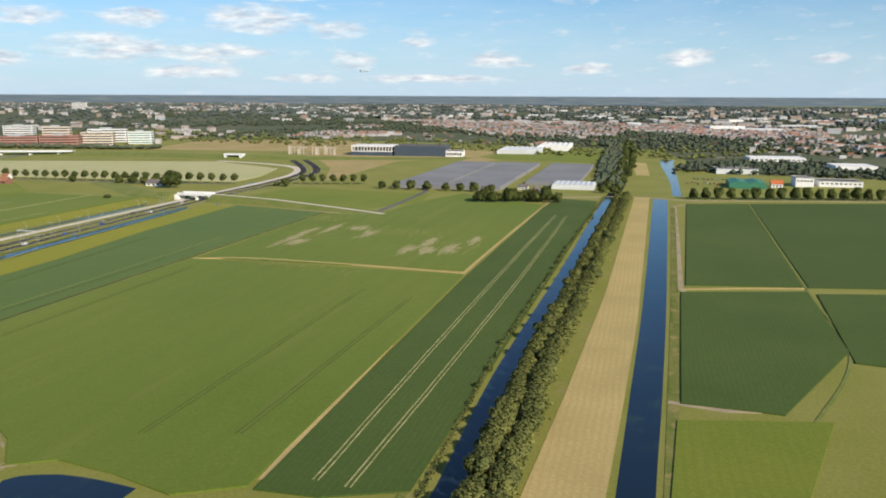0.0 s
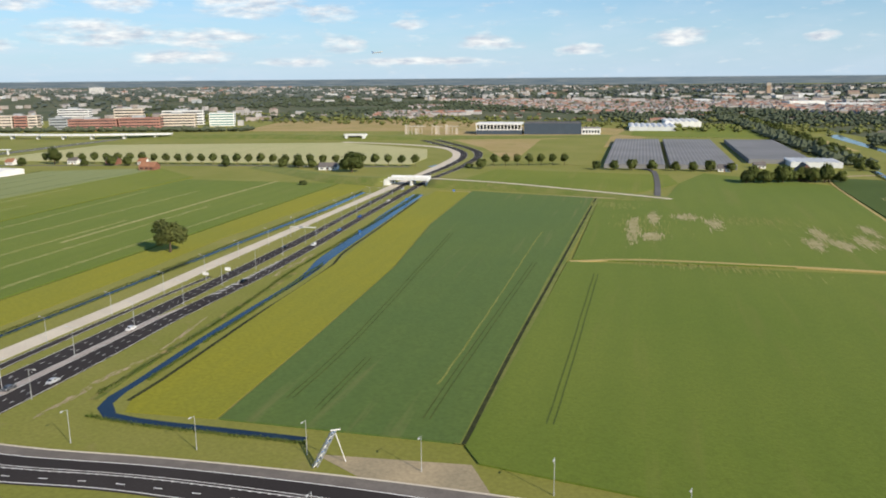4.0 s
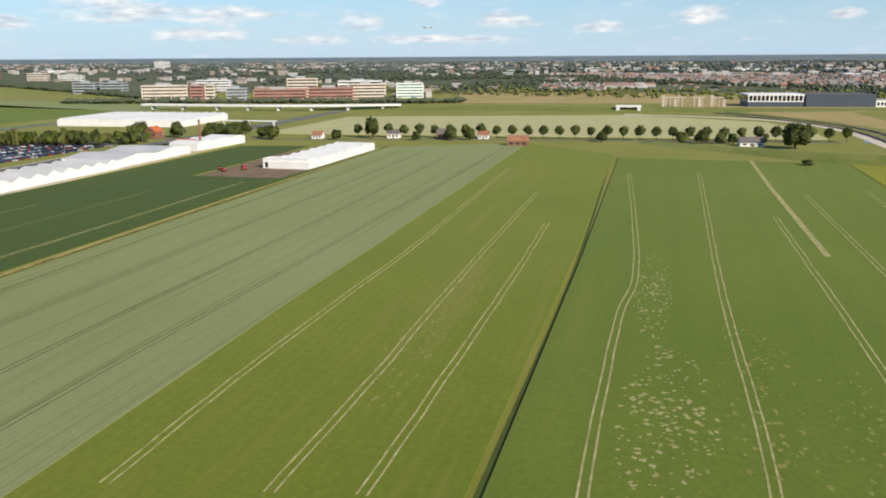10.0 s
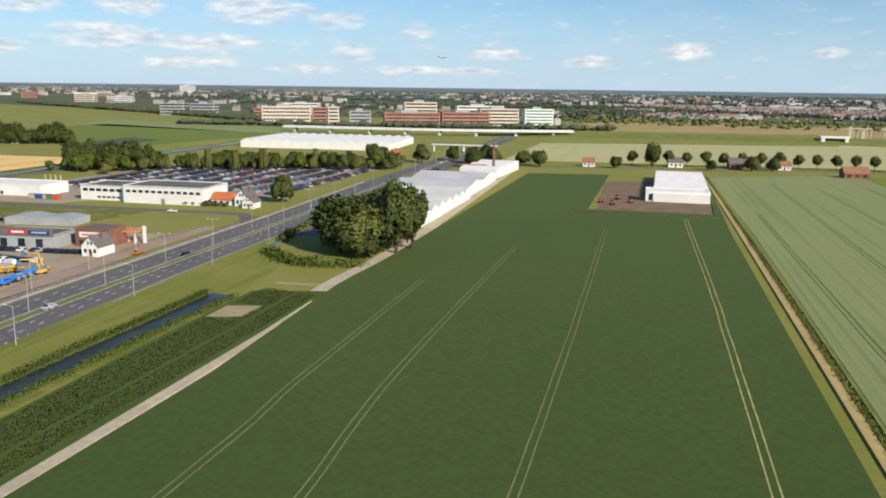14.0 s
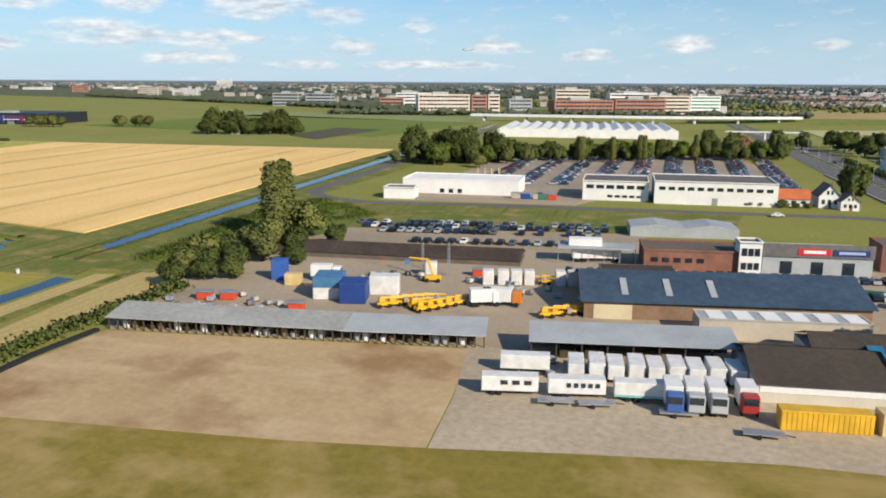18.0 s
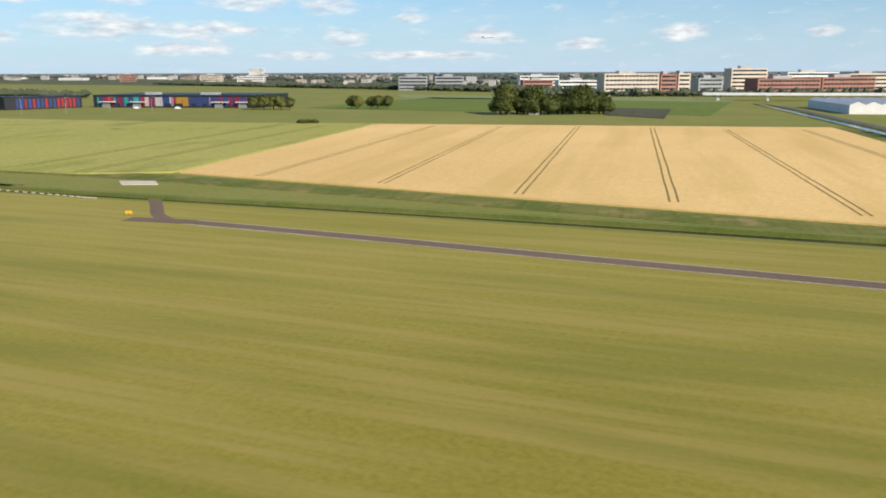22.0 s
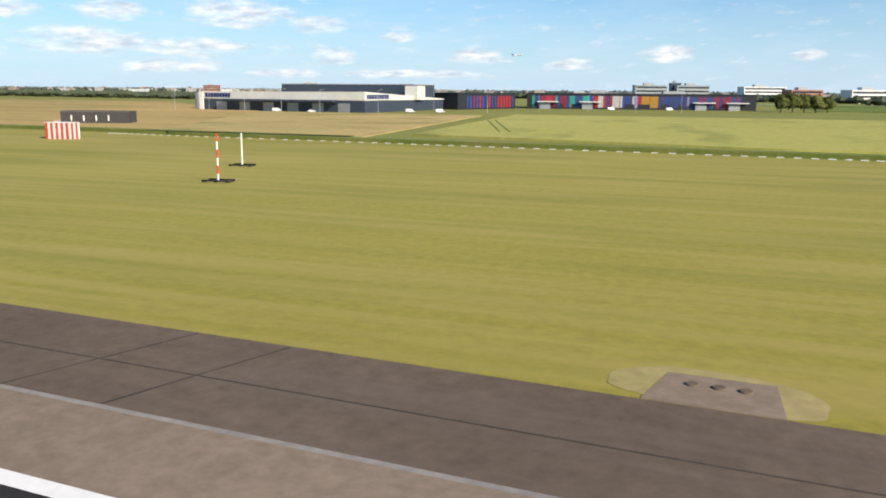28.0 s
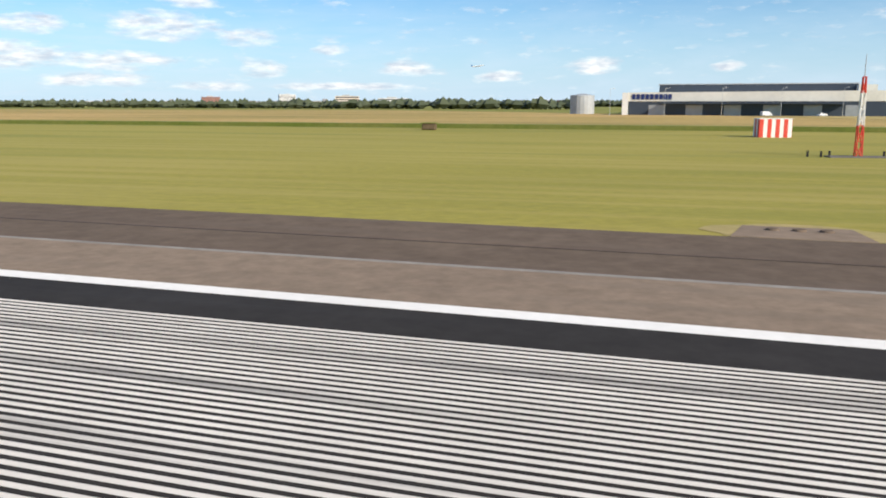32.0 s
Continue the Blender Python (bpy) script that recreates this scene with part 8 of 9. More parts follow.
M_CREAM = paint("cream office wall", (.66, .57, .47), .8, scale=.1)
M_REDBRK = material("red office brick", (.4, .21, .16), (.34, .175, .135), .1, 2.0)
M_TEAL = glass("teal curtain glass", (.08, .24, .22), .15)
office("office_building", "cream six-storey office with dark window bands", -903, 572, 34, 40, 14, 5, 2.9, M_CREAM, n=14)
office("office_building", "red and cream office wing", -869, 596, 34, 12, 14, 5, 2.8, M_REDBRK, n=5)
office("office_building", "cream square office block", -858, 603, 34, 9, 14, 5, 2.9, M_CREAM, n=4)
office("office_building", "grey office with glass window bands", -846, 618, 30, 18, 14, 4, 2.8, M_SHEET, n=7)
office("office_building", "long red brick office", -806, 606, 32, 46, 18, 4, 2.7, M_REDBRK, n=16)
office("office_building", "red brick office with set-back top", -766, 632, 32, 40, 18, 4, 2.9, M_REDBRK, n=14)
office("office_building", "cream office behind the red one", -748, 672, 32, 34, 14, 5, 2.8, M_CREAM, n=12)
office("office_building", "white office with teal glass bands", -722, 716, 30, 26, 14, 5, 2.7, M_WWALL, M_TEAL, n=10)
office("office_building", "cream tall slab office", -830, 690, 32, 30, 12, 6, 3.0, M_CREAM, n=10)
office("office_building", "white slab office in the rear", -790, 720, 32, 44, 12, 5, 3.0, M_WWALL, n=14)
office("office_building", "low white three-storey office building", -960, 660, 30, 34, 14, 3, 3.0, M_WWALL, n=12)
office("office_building", "low red brick office building", -1000, 690, 30, 26, 14, 3, 3.0, M_REDBRK, n=9)
office("office_building", "white three-storey office building", -1040, 800, 28, 40, 14, 4, 3.0, M_WWALL, n=12)
office("office_building", "grey four-storey glass office", -1118, 685, 20, 26, 14, 4, 3.0, M_SHEET, n=9)
office("office_building", "grey four-storey glass office", -1086, 695, 20, 26, 14, 4, 3.0, M_SHEET, n=9)
office("office_building", "dark glass office link", -1092, 705, 20, 8, 10, 5, 2.8, M_NAVY, n=3)
office("office_building", "white office far beyond the moor", -1600, 1075, 25, 42, 16, 3, 3.3, M_WWALL, n=10)
office("office_building", "cream far office with balconies", -1660, 1060, 25, 34, 16, 4, 3.2, M_CREAM, n=8)
office("office_building", "red distant office block", -1985, 1215, 40, 30, 16, 4, 3.4, M_REDBRK, n=6)
office("office_building", "white distant office block", -2300, 2040, 40, 46, 16, 8, 3.4, M_WWALL, n=8)
# coloured striped hall
M_BLACKC = paint("black cladding", (.022, .024, .03), .5, scale=.2)
ch = tagged(new("striped_hall"), "long black hall with coloured vertical panels", "hall")
ch.matrix_basis = frame_on(-1094, 307, 14.5)
part("wall", boxed(0, 85, 0, 40, 0, 5.6), M_BLACKC, ch)
part("roof", boxed(-.2, 85.2, -.2, 40, 5.61, 6.0), M_BLACKC, ch)
pal = [paint("panel red", (.3, .025, .035)), paint("panel blue", (.025, .06, .27)), paint("panel white", (.42, .4, .4)), paint("panel ochre", (.36, .2, .03)), paint("panel teal", (.03, .26, .22)), paint("panel wine", (.2, .02, .05)), paint("panel navy", (.03, .05, .16)), paint("panel mauve", (.26, .18, .3))]
prng = random.Random(4)
x = 2.0
for i in range(52):
    w = prng.choice([.8, 1.0, 1.3, 2.0, 2.8])
    if x < 22 or x > 62:
        m = pal[prng.choice([5, 5, 6, 6, 4, 0, 5, 6])]
    else:
        m = pal[prng.choice([0, 0, 5, 1, 6, 2, 5, 7, 0, 6, 6])]
    if 42 < x < 48:
        m, w = pal[3], 3.2
    part("panel", boxed(x, x + w * .94, -.12, -.01, .7 if prng.random() < .8 else 2.0, 5.0), m, ch)
    x += w
    if x > 82:
        break
for x in (4, 20, 62, 74):
    part("canopy", boxed(x, x + 8, -2.2, -.12, 2.6, 2.9), M_WWALL, ch)
    part("dock", boxed(x + 1, x + 5, -1.0, -.12, 0, 2.2), M_STEEL, ch)
part("roof_plant", boxed(24, 30, 6, 12, 6.0, 7.2), M_SHEET, ch)
part("roof_plant", boxed(52, 60, 8, 14, 6.0, 7.0), M_SHEET, ch)
c2 = tagged(new("striped_hall"), "shorter black hall with red panels", "hall")
c2.matrix_basis = frame_on(-1107.4, 268.5, 74)
part("wall", boxed(0, 36, 0, 16, 0, 5.5), M_BLACKC, c2)
part("roof", boxed(-.2, 36.2, -.2, 16.2, 5.51, 5.9), M_BLACKC, c2)
x = 5
for i in range(16):
    part("panel", boxed(x, x + 1.2, -.12, -.01, .6, 4.8), pal[prng.choice([0, 5, 1, 6, 6, 0])], c2)
    x += 1.9
# freight hall
fh = tagged(new("freight_hall"), "white and navy freight hall with a name board", "hall")
fh.matrix_basis = frame_on(-1172.4, 213.4, -2.0)
M_NAVYW = paint("navy lower cladding", (.045, .06, .085), .5, scale=.2)
M_PALEC = paint("pale upper cladding", (.7, .68, .61), .6, scale=.15)
part("wall_lower", boxed(0, 59, 0, 54, 0, 3.5), M_NAVYW, fh)
bm = bmesh.new()
u = [bm.verts.new(v) for v in ((-.15, -.15, 3.5), (59.15, -.15, 3.5), (59.15, 54.1, 3.5), (-.15, 54.1, 3.5), (-.15, -.15, 5.7), (59.15, -.15, 6.0), (59.15, 54.1, 3.8), (-.15, 54.1, 3.8))]
for q in ((3, 2, 1, 0), (4, 5, 6, 7), (0, 1, 5, 4), (1, 2, 6, 5), (2, 3, 7, 6), (3, 0, 4, 7)):
    bm.faces.new([u[i] for i in q])
part("wall_upper", bm, M_PALEC, fh)
part("upper_hall", boxed(4, 56.5, 36, 52, 3.7, 8.3), M_NAVYW, fh)
part("upper_roof", boxed(3.8, 56.7, 35.8, 52.2, 8.31, 8.6), M_SHEET, fh)
part("stair_tower", boxed(56, 60.5, 31, 36.5, 3.6, 8.0), M_PALEC, fh)
M_SIGN = paint("navy lettering", (.02, .035, .14), .5)
for i in range(9):
    part("bar", boxed(.8 + i * 1.12, .8 + i * 1.12 + .82, -.3, -.16, 4.0, 5.3), M_SIGN, fh)
    part("bar", boxed(59.16, 59.3, 1.0 + i * 1.5, 1.0 + i * 1.5 + 1.1, 3.9, 5.2), M_SIGN, fh)
for i in range(6):
    part("dock_door", boxed(5 + i * 9, 9 + i * 9, -.08, .0, 0, 2.6), M_STEEL, fh)
part("canopy", boxed(8, 50, -3, -.16, 2.9, 3.2), M_NAVYW, fh)
part("corner_pylon", boxed(-1.6, -.2, -.4, 1.0, 0, 5.7), M_WWALL, fh)
tk = tagged(new("silo_tank"), "round steel storage tank beside the freight hall", "tank")
tk.matrix_basis = frame_on(-1187, 232, 0)
part("shell", tubed((0, 0, 0), (0, 0, 5.2), 3.4, 3.4, 20), M_SHEET, tk)
part("lid", tubed((0, 0, 5.2), (0, 0, 5.7), 3.4, .4, 20), M_SHEET, tk)
for x, y in ((-1104, 222), (-1096, 226), (-1140, 206), (-1128, 206), (-1060, 300), (-1040, 305)):
    park("white", x, y, 35, tree_rng.random() < .6, where="before the freight halls", group="freight vehicles")
for i in range(12):
    lamp_post(-1176 + i * 13, 204 + max(0, i - 4) * 11.0, 40, 6.5, 1, group="freight yard lamps")
# approach-light building
dk = flat_hall("equipment_building", "low dark grey equipment building", -1123.1, 112.2, 28, 12.2, 5, 2.1, paint("dark grey brick", (.06, .055, .055), .8), M_GREYROOF, "equipment building", .05)
for i in range(4):
    part("light_slot", boxed(1.8 + i * 2.2, 2.05 + i * 2.2, -.05, .0, .5, 1.5), M_WWALL, dk)
part("side_step", boxed(-1.4, -.02, 0, 1, 0, .5), M_BEIGE, dk)
M_RW_R = paint("signal red", (.62, .06, .035), .6)
M_RW_W = paint("signal white", (.8, .78, .74), .6)


def striped_box(name, label, x, y, turn, L, D, H, n):
    b = tagged(new(name), label, "antenna cabin", "striped cabins")
    b.matrix_basis = frame_on(x, y, turn, .01)
    part("body", boxed(0, L, 0, D, 0, H), M_RW_W, b)
    for i in range(n):
        part("red_stripe", boxed(L * (i + .0) / n, L * (i + .5) / n, -.02, -.002, 0, H), M_RW_R, b)
    for i in range(max(2, int(n * D / L))):
        k = D / max(2, int(n * D / L))
        part("red_stripe", boxed(-.02, -.002, i * k, i * k + k / 2, 0, H), M_RW_R, b)
        part("red_stripe", boxed(L + .002, L + .02, i * k, i * k + k / 2, 0, H), M_RW_R, b)
    part("roof", boxed(-.04, L + .04, -.04, D + .04, H, H + .06), M_RW_W, b)
    return b


sb = striped_box("striped_cabin", "red and white striped airfield cabin", -1087, 77, 13, 3.6, 1.8, 2.05, 5)
part("mast", tubed((1.4, .9, 2.1), (1.4, .9, 2.6), .04), M_STEEL, sb)
striped_box("striped_cabin", "red and white striped airfield cabin", -1148.0, 76.4, 14, 2.8, 1.7, 1.6, 4)
sp = striped_box("striped_cabin", "stepped red and white striped cabin", -1062.2, 41.3, 20, 1.95, 1.2, 1.3, 4)
part("upper_box", boxed(.95, 1.9, .1, 1.0, 1.36, 2.3), M_RW_W, sp)
for i in range(2):
    part("red_stripe", boxed(1.02 + i * .5, 1.26 + i * .5, .08, .1, 1.36, 2.3), M_RW_R, sp)
part("side_box", boxed(-.45, -.03, .2, .8, 0, .32), M_RW_W, sp)
part("floor_slab", boxed(-1.2, 2.8, -.7, 1.9, -.01, .06), M_GREYROOF, sp)


def lattice(x, y, h, label, w=.3, stay=True):
    t = tagged(new("antenna_mast"), label, "mast", "antenna masts")
    t.matrix_basis = frame_on(x, y, 10)
    n = max(4, int(h / .8))
    for i in range(n):
        z0, z1 = h * i / n, h * (i + 1) / n
        m = M_RW_R if i % 4 < 2 else M_RW_W
        k = lambda z: w * (1 - .55 * z / h)
        bm = bmesh.new()
        for sx, sy in ((-1, -1), (1, -1), (1, 1), (-1, 1)):
            tube(bm, (sx * k(z0), sy * k(z0), z0), (sx * k(z1), sy * k(z1), z1), .035, n=5)
        for (ax, ay), (bx, by) in (((-1, -1), (1, -1)), ((1, -1), (1, 1)), ((1, 1), (-1, 1)), ((-1, 1), (-1, -1))):
            tube(bm, (ax * k(z0), ay * k(z0), z0), (bx * k(z1), by * k(z1), z1), .025, n=4)
            tube(bm, (ax * k(z1), ay * k(z1), z1), (bx * k(z1), by * k(z1), z1), .02, n=4)
        part("lattice_section", bm, m, t)
    for z in ((h * .29, h * .58, h * .88) if stay else ()):
        part("antenna", boxed(.1, .7, -.14, .14, z, z + .16), M_RW_W, t)
    if stay:
        part("stay", tubed((-1.4, -.6, 0), (-.2, 0, h * .25), .06), M_RW_W, t)
    part("footing", boxed(-1.6, 1.6, -.6, .6, -.01, .08), M_GREYROOF, t)
    return t


lattice(-1087.7, 56.1, 7.6, "tall red and white lattice antenna mast", .32)
m2 = lattice(-1144.2, 49.3, 4.4, "slim red and white lattice mast with a thin rod", .17, False)
part("rod", tubed((0, 0, 4.4), (0, 0, 5.6), .03, .02), M_STEEL, m2)
for dx, dy in ((-2.6, .2), (-2.0, -.2), (-1.4, .3), (1.4, .1), (2.0, -.2), (2.6, .2)):
    part("marker_post", boxed(dx - .05, dx + .05, dy - .05, dy + .05, 0, .35), M_RUBBER, m2)
for x, y, h, lab in ((-1036.6, 47, 3.4, "red and white banded pole on a dark base frame"), (-1042.5, 57.7, 2.8, "pale thin pole on a dark base frame")):
    p = tagged(new("monitor_pole"), lab, "pole", "monitor poles")
    p.matrix_basis = frame_on(x, y, 10)
    n = 6
    for i in range(n):
        part("pole_section", tubed((0, 0, h * i / n), (0, 0, h * (i + 1) / n), .07, n=8), M_RW_R if (i % 2 and "red" in lab) else M_RW_W, p)
    for a in (-.5, .5):
        part("base_rail", boxed(-1.0, 1.0, a - .05, a + .05, .08, .18), M_RUBBER, p)
    for a in (-.9, 0, .9):
        part("base_leg", boxed(a - .05, a + .05, -.55, .55, -.01, .1), M_RUBBER, p)
for x, y, h in ((-1125.5, 55.7, 1.0), (-1126.5, 60, .5), (-1109, 70, .3), (-1104, 62, .3)):
    p = tagged(new("wind_sensor"), "small white sensor post in the grass", "sensor", "sensors")
    p.matrix_basis = frame_on(x, y, 0)
    part("cabinet", boxed(-.18, .18, -.18, .18, 0, h * .6, bevel=.03), M_RW_W, p)
    part("rod", tubed((0, 0, h * .6), (0, 0, h * 1.6), .03), M_YELL, p)
lt = None
for x in (-985.4, -1034.9, -1051.4, -1068, -1084.4, -1101.1, -1117.5, -1134):
    if lt is None:
        lt = tagged(new("runway_light"), "small yellow runway edge light on a stem", "runway light", "runway lights")
        part("base", tubed((0, 0, 0), (0, 0, .04), .12, .09, 12), M_STEEL, lt)
        part("stem", tubed((0, 0, .04), (0, 0, .15), .035, n=8), M_YELL, lt)
        part("lens", tubed((0, 0, .15), (0, 0, .23), .06, .04, 10), glass("lamp glass", (.6, .62, .6)), lt)
        lt.matrix_basis = frame_on(x, 9.95, 0, .222)
    else:
        copy_thing(lt, frame_on(x, 9.95, 0, .222))
rngm = random.Random(8)
line = smooth_line([(-985, 90.3), (-945, 88.5), (-900, 88), (-862, 87)], 1.6)
mk = tagged(new("marker_row"), "row of small white boundary markers at the grass edge", "markers", "", "stuff")
bm = bmesh.new()
for p in line + smooth_line([(-1090, 90.8), (-1040, 90.5), (-985, 90.3)], 1.6):
    box(bm, p.x - .36, p.x + .36, p.y - .05, p.y + .05, 0, .09)
part("marker", bm, M_RW_W, mk)
band("hedge_line", M_ROUGH, [(-1900, 95), (-1113, 95.5), (-1085, 92.6), (-1041, 92.4), (-985, 92), (-880, 89.6)], 2.4, .5, label="low dark reed line behind the airfield", category="reeds")
# banked tree line on the far side of the moor
hut = tagged(new("bunker"), "small brown earth-covered hut on the moor", "hut")
hut.matrix_basis = frame_on(-1183, 86, 8)
part("body", boxed(0, 1.6, 0, 1.0, 0, .75, bevel=.12), material("brown weathered boards", (.14, .1, .06), (.1, .075, .045), .8, 5.0), hut)
part("roof", boxed(-.1, 1.7, -.1, 1.1, .75, .84), M_ROUGH, hut)

# ---- town and far land ----
town = random.Random(21)
HOUSE = {}
M_ROOFS = [material("dull red tiles", (.33, .15, .09), (.28, .13, .08), .1, 2.0), material("brick red tiles", (.28, .14, .1), (.24, .12, .085), .1, 2.0), M_SLATE, MATS["brown roof tiles"]]
M_WALLS = [paint("town plaster", (.5, .48, .44), .85, scale=.1), paint("town cream", (.45, .41, .34), .85, scale=.1), material("buff brick", (.42, .31, .22), (.36, .26, .18), .2, 2.0)]


def town_house(x, y, turn, r, w, s):
    key = (r, w)
    m = frame_on(x, y, turn) @ Matrix.Diagonal((s, s, s, 1))
    if key not in HOUSE:
        h = tagged(new("house"), "town house with a %s roof" % ("grey" if r == 2 else "red tiled"), "house", "town houses")
        bm = bmesh.new()
        prof = [(0, 0), (8, 0), (8, 4.4), (4, 7.4), (0, 4.4)]
        a = [bm.verts.new((0, p, z)) for p, z in prof]
        c = [bm.verts.new((16, p, z)) for p, z in prof]
        bm.faces.new(a), bm.faces.new(c[::-1])
        for i in range(5):
            bm.faces.new((a[i], a[(i + 1) % 5], c[(i + 1) % 5], c[i]))
        bmesh.ops.recalc_face_normals(bm, faces=bm.faces)
        part("wall", bm, M_WALLS[w], h)
        bm = bmesh.new()
        for q in (((-.4, 4.15), (4, 7.46)), ((8.4, 4.15), (4, 7.46))):
            vs = [bm.verts.new((xx, p, z)) for xx in (-.4, 16.4) for p, z in q]
            bm.faces.new((vs[0], vs[1], vs[3], vs[2]))
        bmesh.ops.solidify(bm, geom=list(bm.faces), thickness=.2)
        part("roof", bm, M_ROOFS[r], h)
        part("window_band", boxed(1, 15, -.06, .04, 1.6, 3.0), M_GLASS, h)
        HOUSE[key] = h
        h.matrix_basis = m
        return h
    return copy_thing(HOUSE[key], m)


for i in range(250):
    d = town.uniform(0, 1) ** 1.3 * 900
    x = town.uniform(-640, 40)
    y = 900 + d + (x + 300) * -.35 * (1 if x < -300 else .2)
    if -310 < x < -60 and y < 980:
        continue
    town_house(x, y, 14 + town.choice([0, 0, 90]), town.choice([0, 1, 1, 3, 2]), town.choice([0, 1, 2]), town.uniform(.45, .65))
WH = {}
for i in range(120):
    x, y = town.uniform(-3000, 500), town.uniform(1300, 3400)
    if i < 26:
        x, y = town.uniform(-560, -60), town.uniform(1500, 2300)
    k = i % 4
    l, dd, h = ((34, 17, 4), (64, 24, 5), (22, 13, 6), (20, 10, 7))[k]
    m = frame_on(x, y, town.choice([14, 14, 104, 30]))
    if k not in WH:
        w = tagged(new("warehouse"), "pale distant warehouse with a flat roof", "warehouse", "far warehouses")
        part("wall", boxed(0, l, 0, dd, 0, h), (M_GHWHITE, M_GHWHITE, M_WALLS[1], M_SHEET)[k], w)
        part("roof", boxed(-.5, l + .5, -.5, dd + .5, h + .01, h + 1), (M_WALLS[0], M_WWALL, M_GREYROOF, M_WALLS[0])[k], w)
        WH[k] = w
        w.matrix_basis = m
    else:
        copy_thing(WH[k], m)
wt = tagged(new("water_tower"), "tall brown water tower above the far trees", "water tower")
wt.matrix_basis = frame_on(-215, 2030, 10)
part("shaft", boxed(-4, 4, -4, 4, 0, 26), M_WALLS[2], wt)
part("head", boxed(-5, 5, -5, 5, 26, 32), M_BEIGE, wt)
lake = field("lake", M_WATER, [(0, 1900), (-60, 2100), (200, 2500), (900, 2700), (900, 1900), (300, 1750)], .05, "wide blue lake behind the town", "lake")


def far_wood(name, n, area, size, label, leaf, seed, thin=None):
    """Many low-sided leaf clumps, joined, for woods that nobody could count."""
    r = random.Random(seed)
    v, f = [], []
    while len(f) < n * 8:
        x, y = area(r)
        if thin and noise.noise((x * .004, y * .0025, seed)) < thin:
            continue
        s = size * r.uniform(.6, 1.5)
        i = len(v)
        for dx, dy, dz in ((0, 0, 1.5), (1, 0, .75), (.2, 1, .8), (-1, .1, .7), (-.1, -1, .8), (0, 0, -.1)):
            v.append((x + dx * s * r.uniform(.7, 1.5), y + dy * s * r.uniform(.7, 1.5), max(0, dz * s * r.uniform(.7, 1.15))))
        for a, b in ((1, 2), (2, 3), (3, 4), (4, 1)):
            f.append((i, i + a, i + b)), f.append((i + 5, i + b, i + a))
    me = bpy.data.meshes.new(name)
    me.from_pydata(v, [], f)
    me.materials.append(leaf)
    return tagged(new(name, me), label, "trees", "", "stuff")


# distance haze is put into these leaf colours: both bluer, M_FAR paler too
M_FAR = leaves("hazed distant foliage", (.088, .115, .108), (.125, .15, .138), (.105, .13, .122))
M_MID = leaves("lightly hazed mid foliage", (.07, .092, .06), (.105, .128, .08), (.085, .108, .068))
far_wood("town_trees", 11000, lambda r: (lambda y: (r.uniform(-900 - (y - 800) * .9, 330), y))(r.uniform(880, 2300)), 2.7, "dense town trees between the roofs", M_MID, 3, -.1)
far_wood("far_woods", 13000, lambda r: (lambda y: (r.uniform(-5200, 800), y))(1700 + 2950 * r.random() ** .8), 5.5, "distant woods on the horizon, hazed in colour", M_FAR, 4, -.08)
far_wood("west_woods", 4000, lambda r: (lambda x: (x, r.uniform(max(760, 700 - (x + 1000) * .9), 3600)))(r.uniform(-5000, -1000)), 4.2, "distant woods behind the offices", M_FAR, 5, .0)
far_wood("near_town_trees", 900, lambda r: (lambda t: (-1000 + 950 * t + r.uniform(-20, 20), 830 + r.uniform(-30, 160) - 40 * t))(r.random()), 2.3, "trees before the town houses", M_LEAF2, 6)
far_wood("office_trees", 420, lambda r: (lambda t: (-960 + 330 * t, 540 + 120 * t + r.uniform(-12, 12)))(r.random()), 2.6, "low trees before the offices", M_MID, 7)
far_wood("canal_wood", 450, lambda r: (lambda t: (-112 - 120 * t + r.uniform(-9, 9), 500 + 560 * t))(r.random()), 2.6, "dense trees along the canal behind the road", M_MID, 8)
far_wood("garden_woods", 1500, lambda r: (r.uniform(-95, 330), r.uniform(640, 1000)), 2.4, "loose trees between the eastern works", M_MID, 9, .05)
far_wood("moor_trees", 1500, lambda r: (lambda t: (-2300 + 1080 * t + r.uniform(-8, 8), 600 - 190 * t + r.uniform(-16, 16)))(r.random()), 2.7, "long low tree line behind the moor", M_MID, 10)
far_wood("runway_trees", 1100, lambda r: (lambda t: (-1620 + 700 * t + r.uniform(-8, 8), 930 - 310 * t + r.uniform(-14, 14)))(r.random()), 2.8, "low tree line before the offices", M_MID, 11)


M_FAINT = [material("hazed wall %d" % i, c, tuple(k * .8 for k in c), .08, .6) for i, c in enumerate(((.47, .45, .43), (.4, .35, .31), (.3, .25, .2), (.33, .18, .13), (.24, .18, .15), (.19, .18, .18), (.3, .3, .3)))]


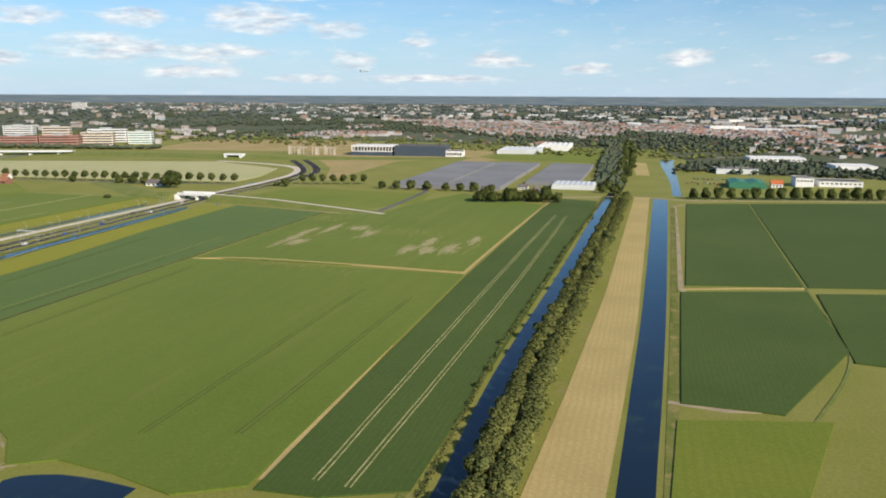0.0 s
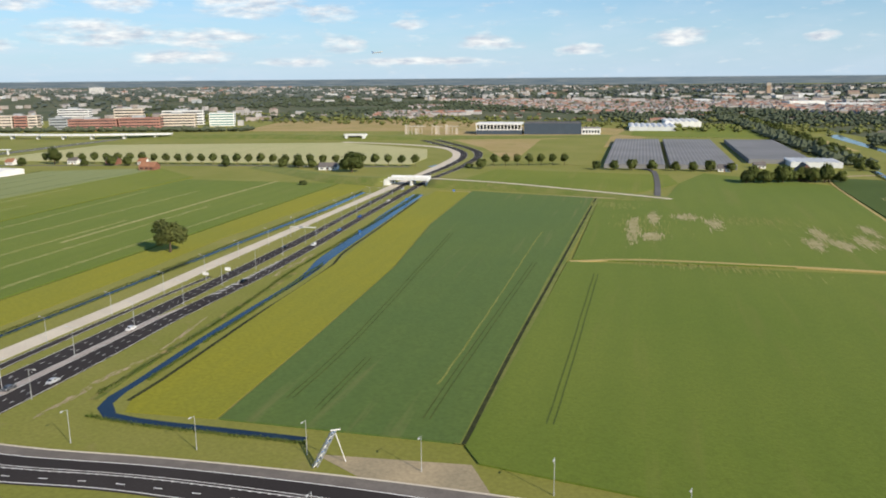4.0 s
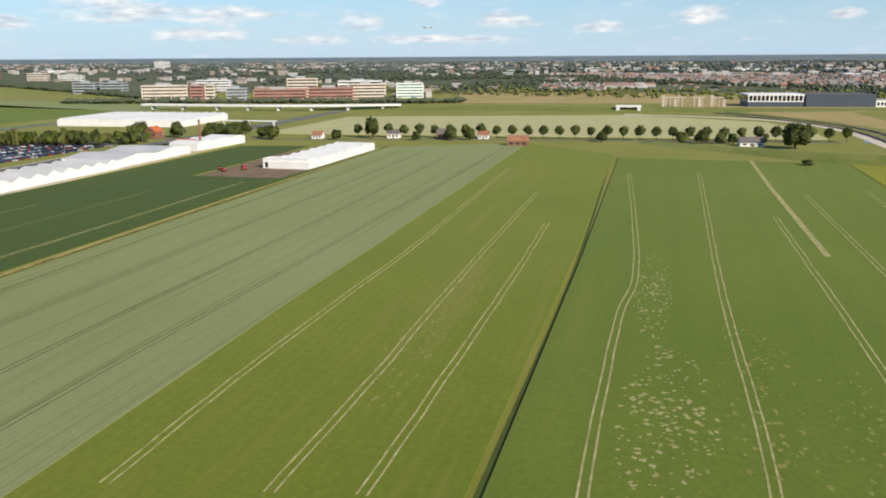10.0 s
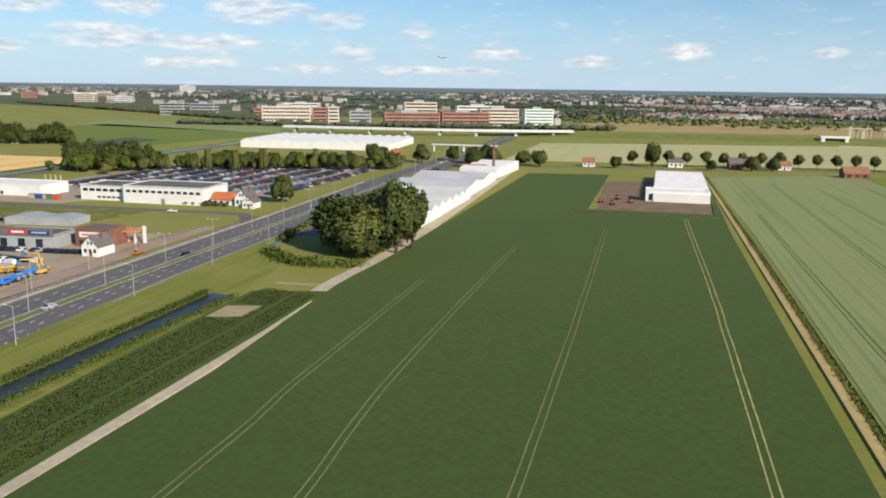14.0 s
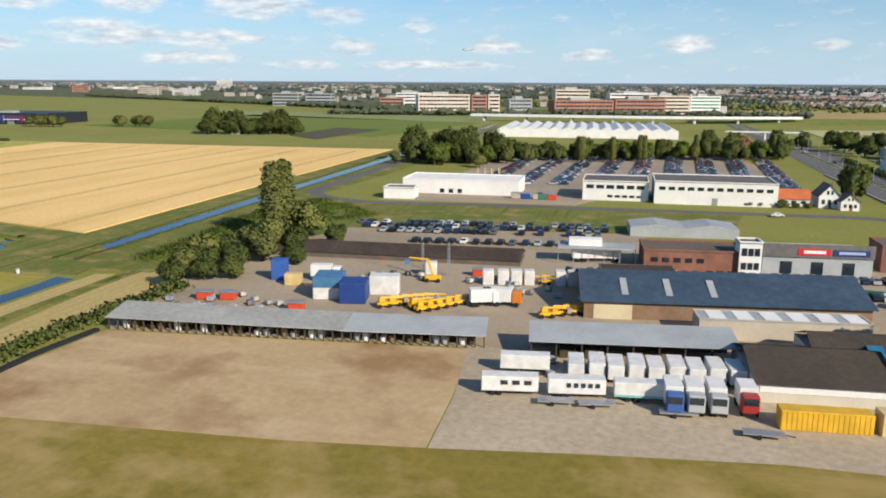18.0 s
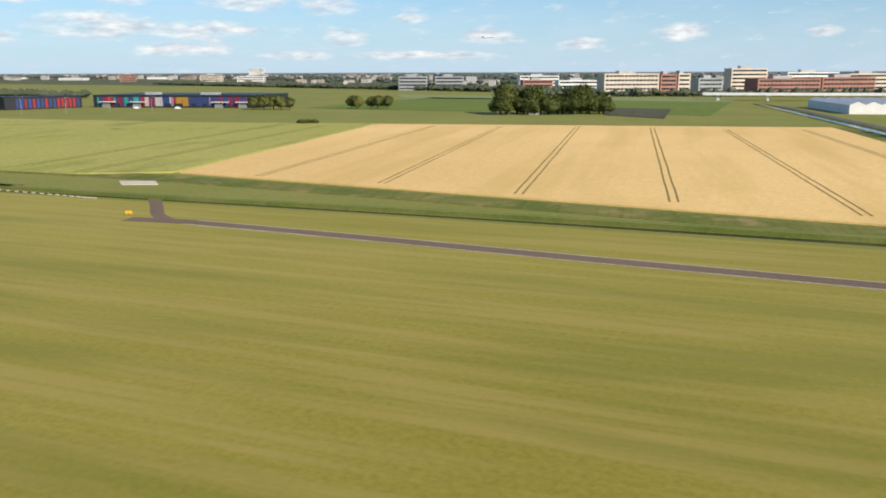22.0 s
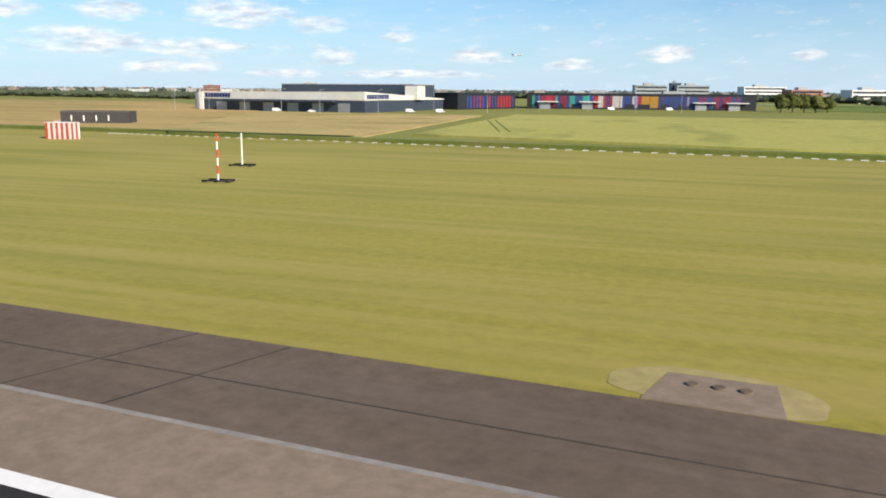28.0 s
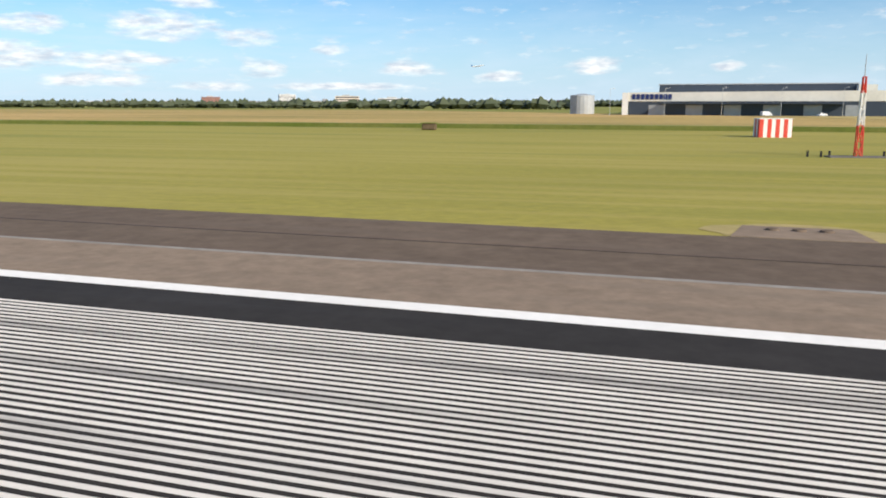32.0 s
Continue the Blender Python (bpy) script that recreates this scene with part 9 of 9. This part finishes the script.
def many_houses(name, n, area, seed, size, label, flat=.3):
    """Streets of far houses and halls, each a walled body with its roof, joined because nobody could count them."""
    r = random.Random(seed)
    v, f, mi = [], [], []
    while len(v) < n * 10:
        x, y = area(r)
        if noise.noise((x * .006, y * .004, seed + .5)) < -.15:
            continue
        l, d, h = size * r.uniform(.7, 2.4), size * r.uniform(.5, .8), size * r.uniform(.35, .75)
        a = radians(r.choice((14, 14, 104, 30, 120)))
        c, s = math.cos(a), math.sin(a)
        k = len(v)
        top = 0 if r.random() < flat else d * .38
        for u, w, z in ((0, 0, 0), (l, 0, 0), (l, d, 0), (0, d, 0), (0, 0, h), (l, 0, h), (l, d, h), (0, d, h), (0, d / 2, h + top), (l, d / 2, h + top)):
            v.append((x + u * c - w * s, y + u * s + w * c, z))
        wall, roof = r.choice((0, 0, 1, 2)), (r.choice((0, 0, 1)) if top == 0 else r.choice((3, 3, 4, 5, 6)))
        for q, m in (((0, 1, 5, 4), wall), ((1, 2, 6, 9, 5), wall), ((2, 3, 7, 6), wall), ((3, 0, 4, 8, 7), wall), ((4, 5, 9, 8), roof), ((6, 7, 8, 9), roof)):
            f.append(tuple(k + i for i in q))
            mi.append(m)
    me = bpy.data.meshes.new(name)
    me.from_pydata(v, [], f)
    for m in M_FAINT:
        me.materials.append(m)
    me.polygons.foreach_set("material_index", mi)
    return tagged(new(name, me), label, "houses", "", "stuff")


many_houses("town_roofs", 3400, lambda r: (lambda y: (r.uniform(-640 - (y - 900) * .3, 20), y))(r.uniform(900, 1700)), 31, 5.5, "crowded pale town houses under red roofs")
many_houses("east_roofs", 420, lambda r: (r.uniform(-60, 420), r.uniform(720, 1700)), 32, 6, "scattered pale eastern houses and halls", .6)
many_houses("far_halls", 1300, lambda r: (lambda y: (r.uniform(-5200, 700), y))(r.uniform(1500, 4200)), 33, 13, "far pale halls and blocks between the woods", .85)
many_houses("office_quarter", 50, lambda r: (lambda t: (-1500 + 800 * t + r.uniform(-60, 60), 960 - 260 * t + r.uniform(0, 300)))(r.random()), 34, 9, "pale blocks behind the office row", .8)
# airliner climbing out in the distance
al = tagged(new("airliner"), "white airliner flying in the distance", "airplane")
al.matrix_basis = Matrix.Translation((-2290, 4050, 190)) @ Matrix.Rotation(radians(8), 4, "Z") @ Matrix.Rotation(radians(-8), 4, "Y")
bm = bmesh.new()
tube(bm, (-26, 0, 0), (20, 0, 0), 2.6, 2.6, 12)
tube(bm, (20, 0, 0), (27, 0, 0), 2.6, .6, 12)
tube(bm, (-26, 0, 0), (-36, 0, 2), 2.6, .5, 12)
part("fuselage", bm, M_RW_W, al)
for s in (-1, 1):
    bm = bmesh.new()
    prism(bm, [(6, s * 2), (-4, s * 2), (-14, s * 30), (-10, s * 30)], -.8, -.2)
    part("wing", bm, M_RW_W, al)
    part("engine", tubed((0, s * 10, -2.4), (6, s * 10, -2.4), 1.6), M_STEEL, al)
    bm = bmesh.new()
    prism(bm, [(-30, s * 1), (-34, s * 1), (-37, s * 10), (-35, s * 10)], 1.5, 1.9)
    part("tailplane", bm, M_RW_W, al)
bm = bmesh.new()
vs = [bm.verts.new(v) for v in ((-26, 0, 2), (-36, 0, 2), (-38, 0, 11), (-34, 0, 11))]
bm.faces.new(vs)
bmesh.ops.solidify(bm, geom=list(bm.faces), thickness=.5)
part("tail_fin", bm, M_BLUESIGN, al)
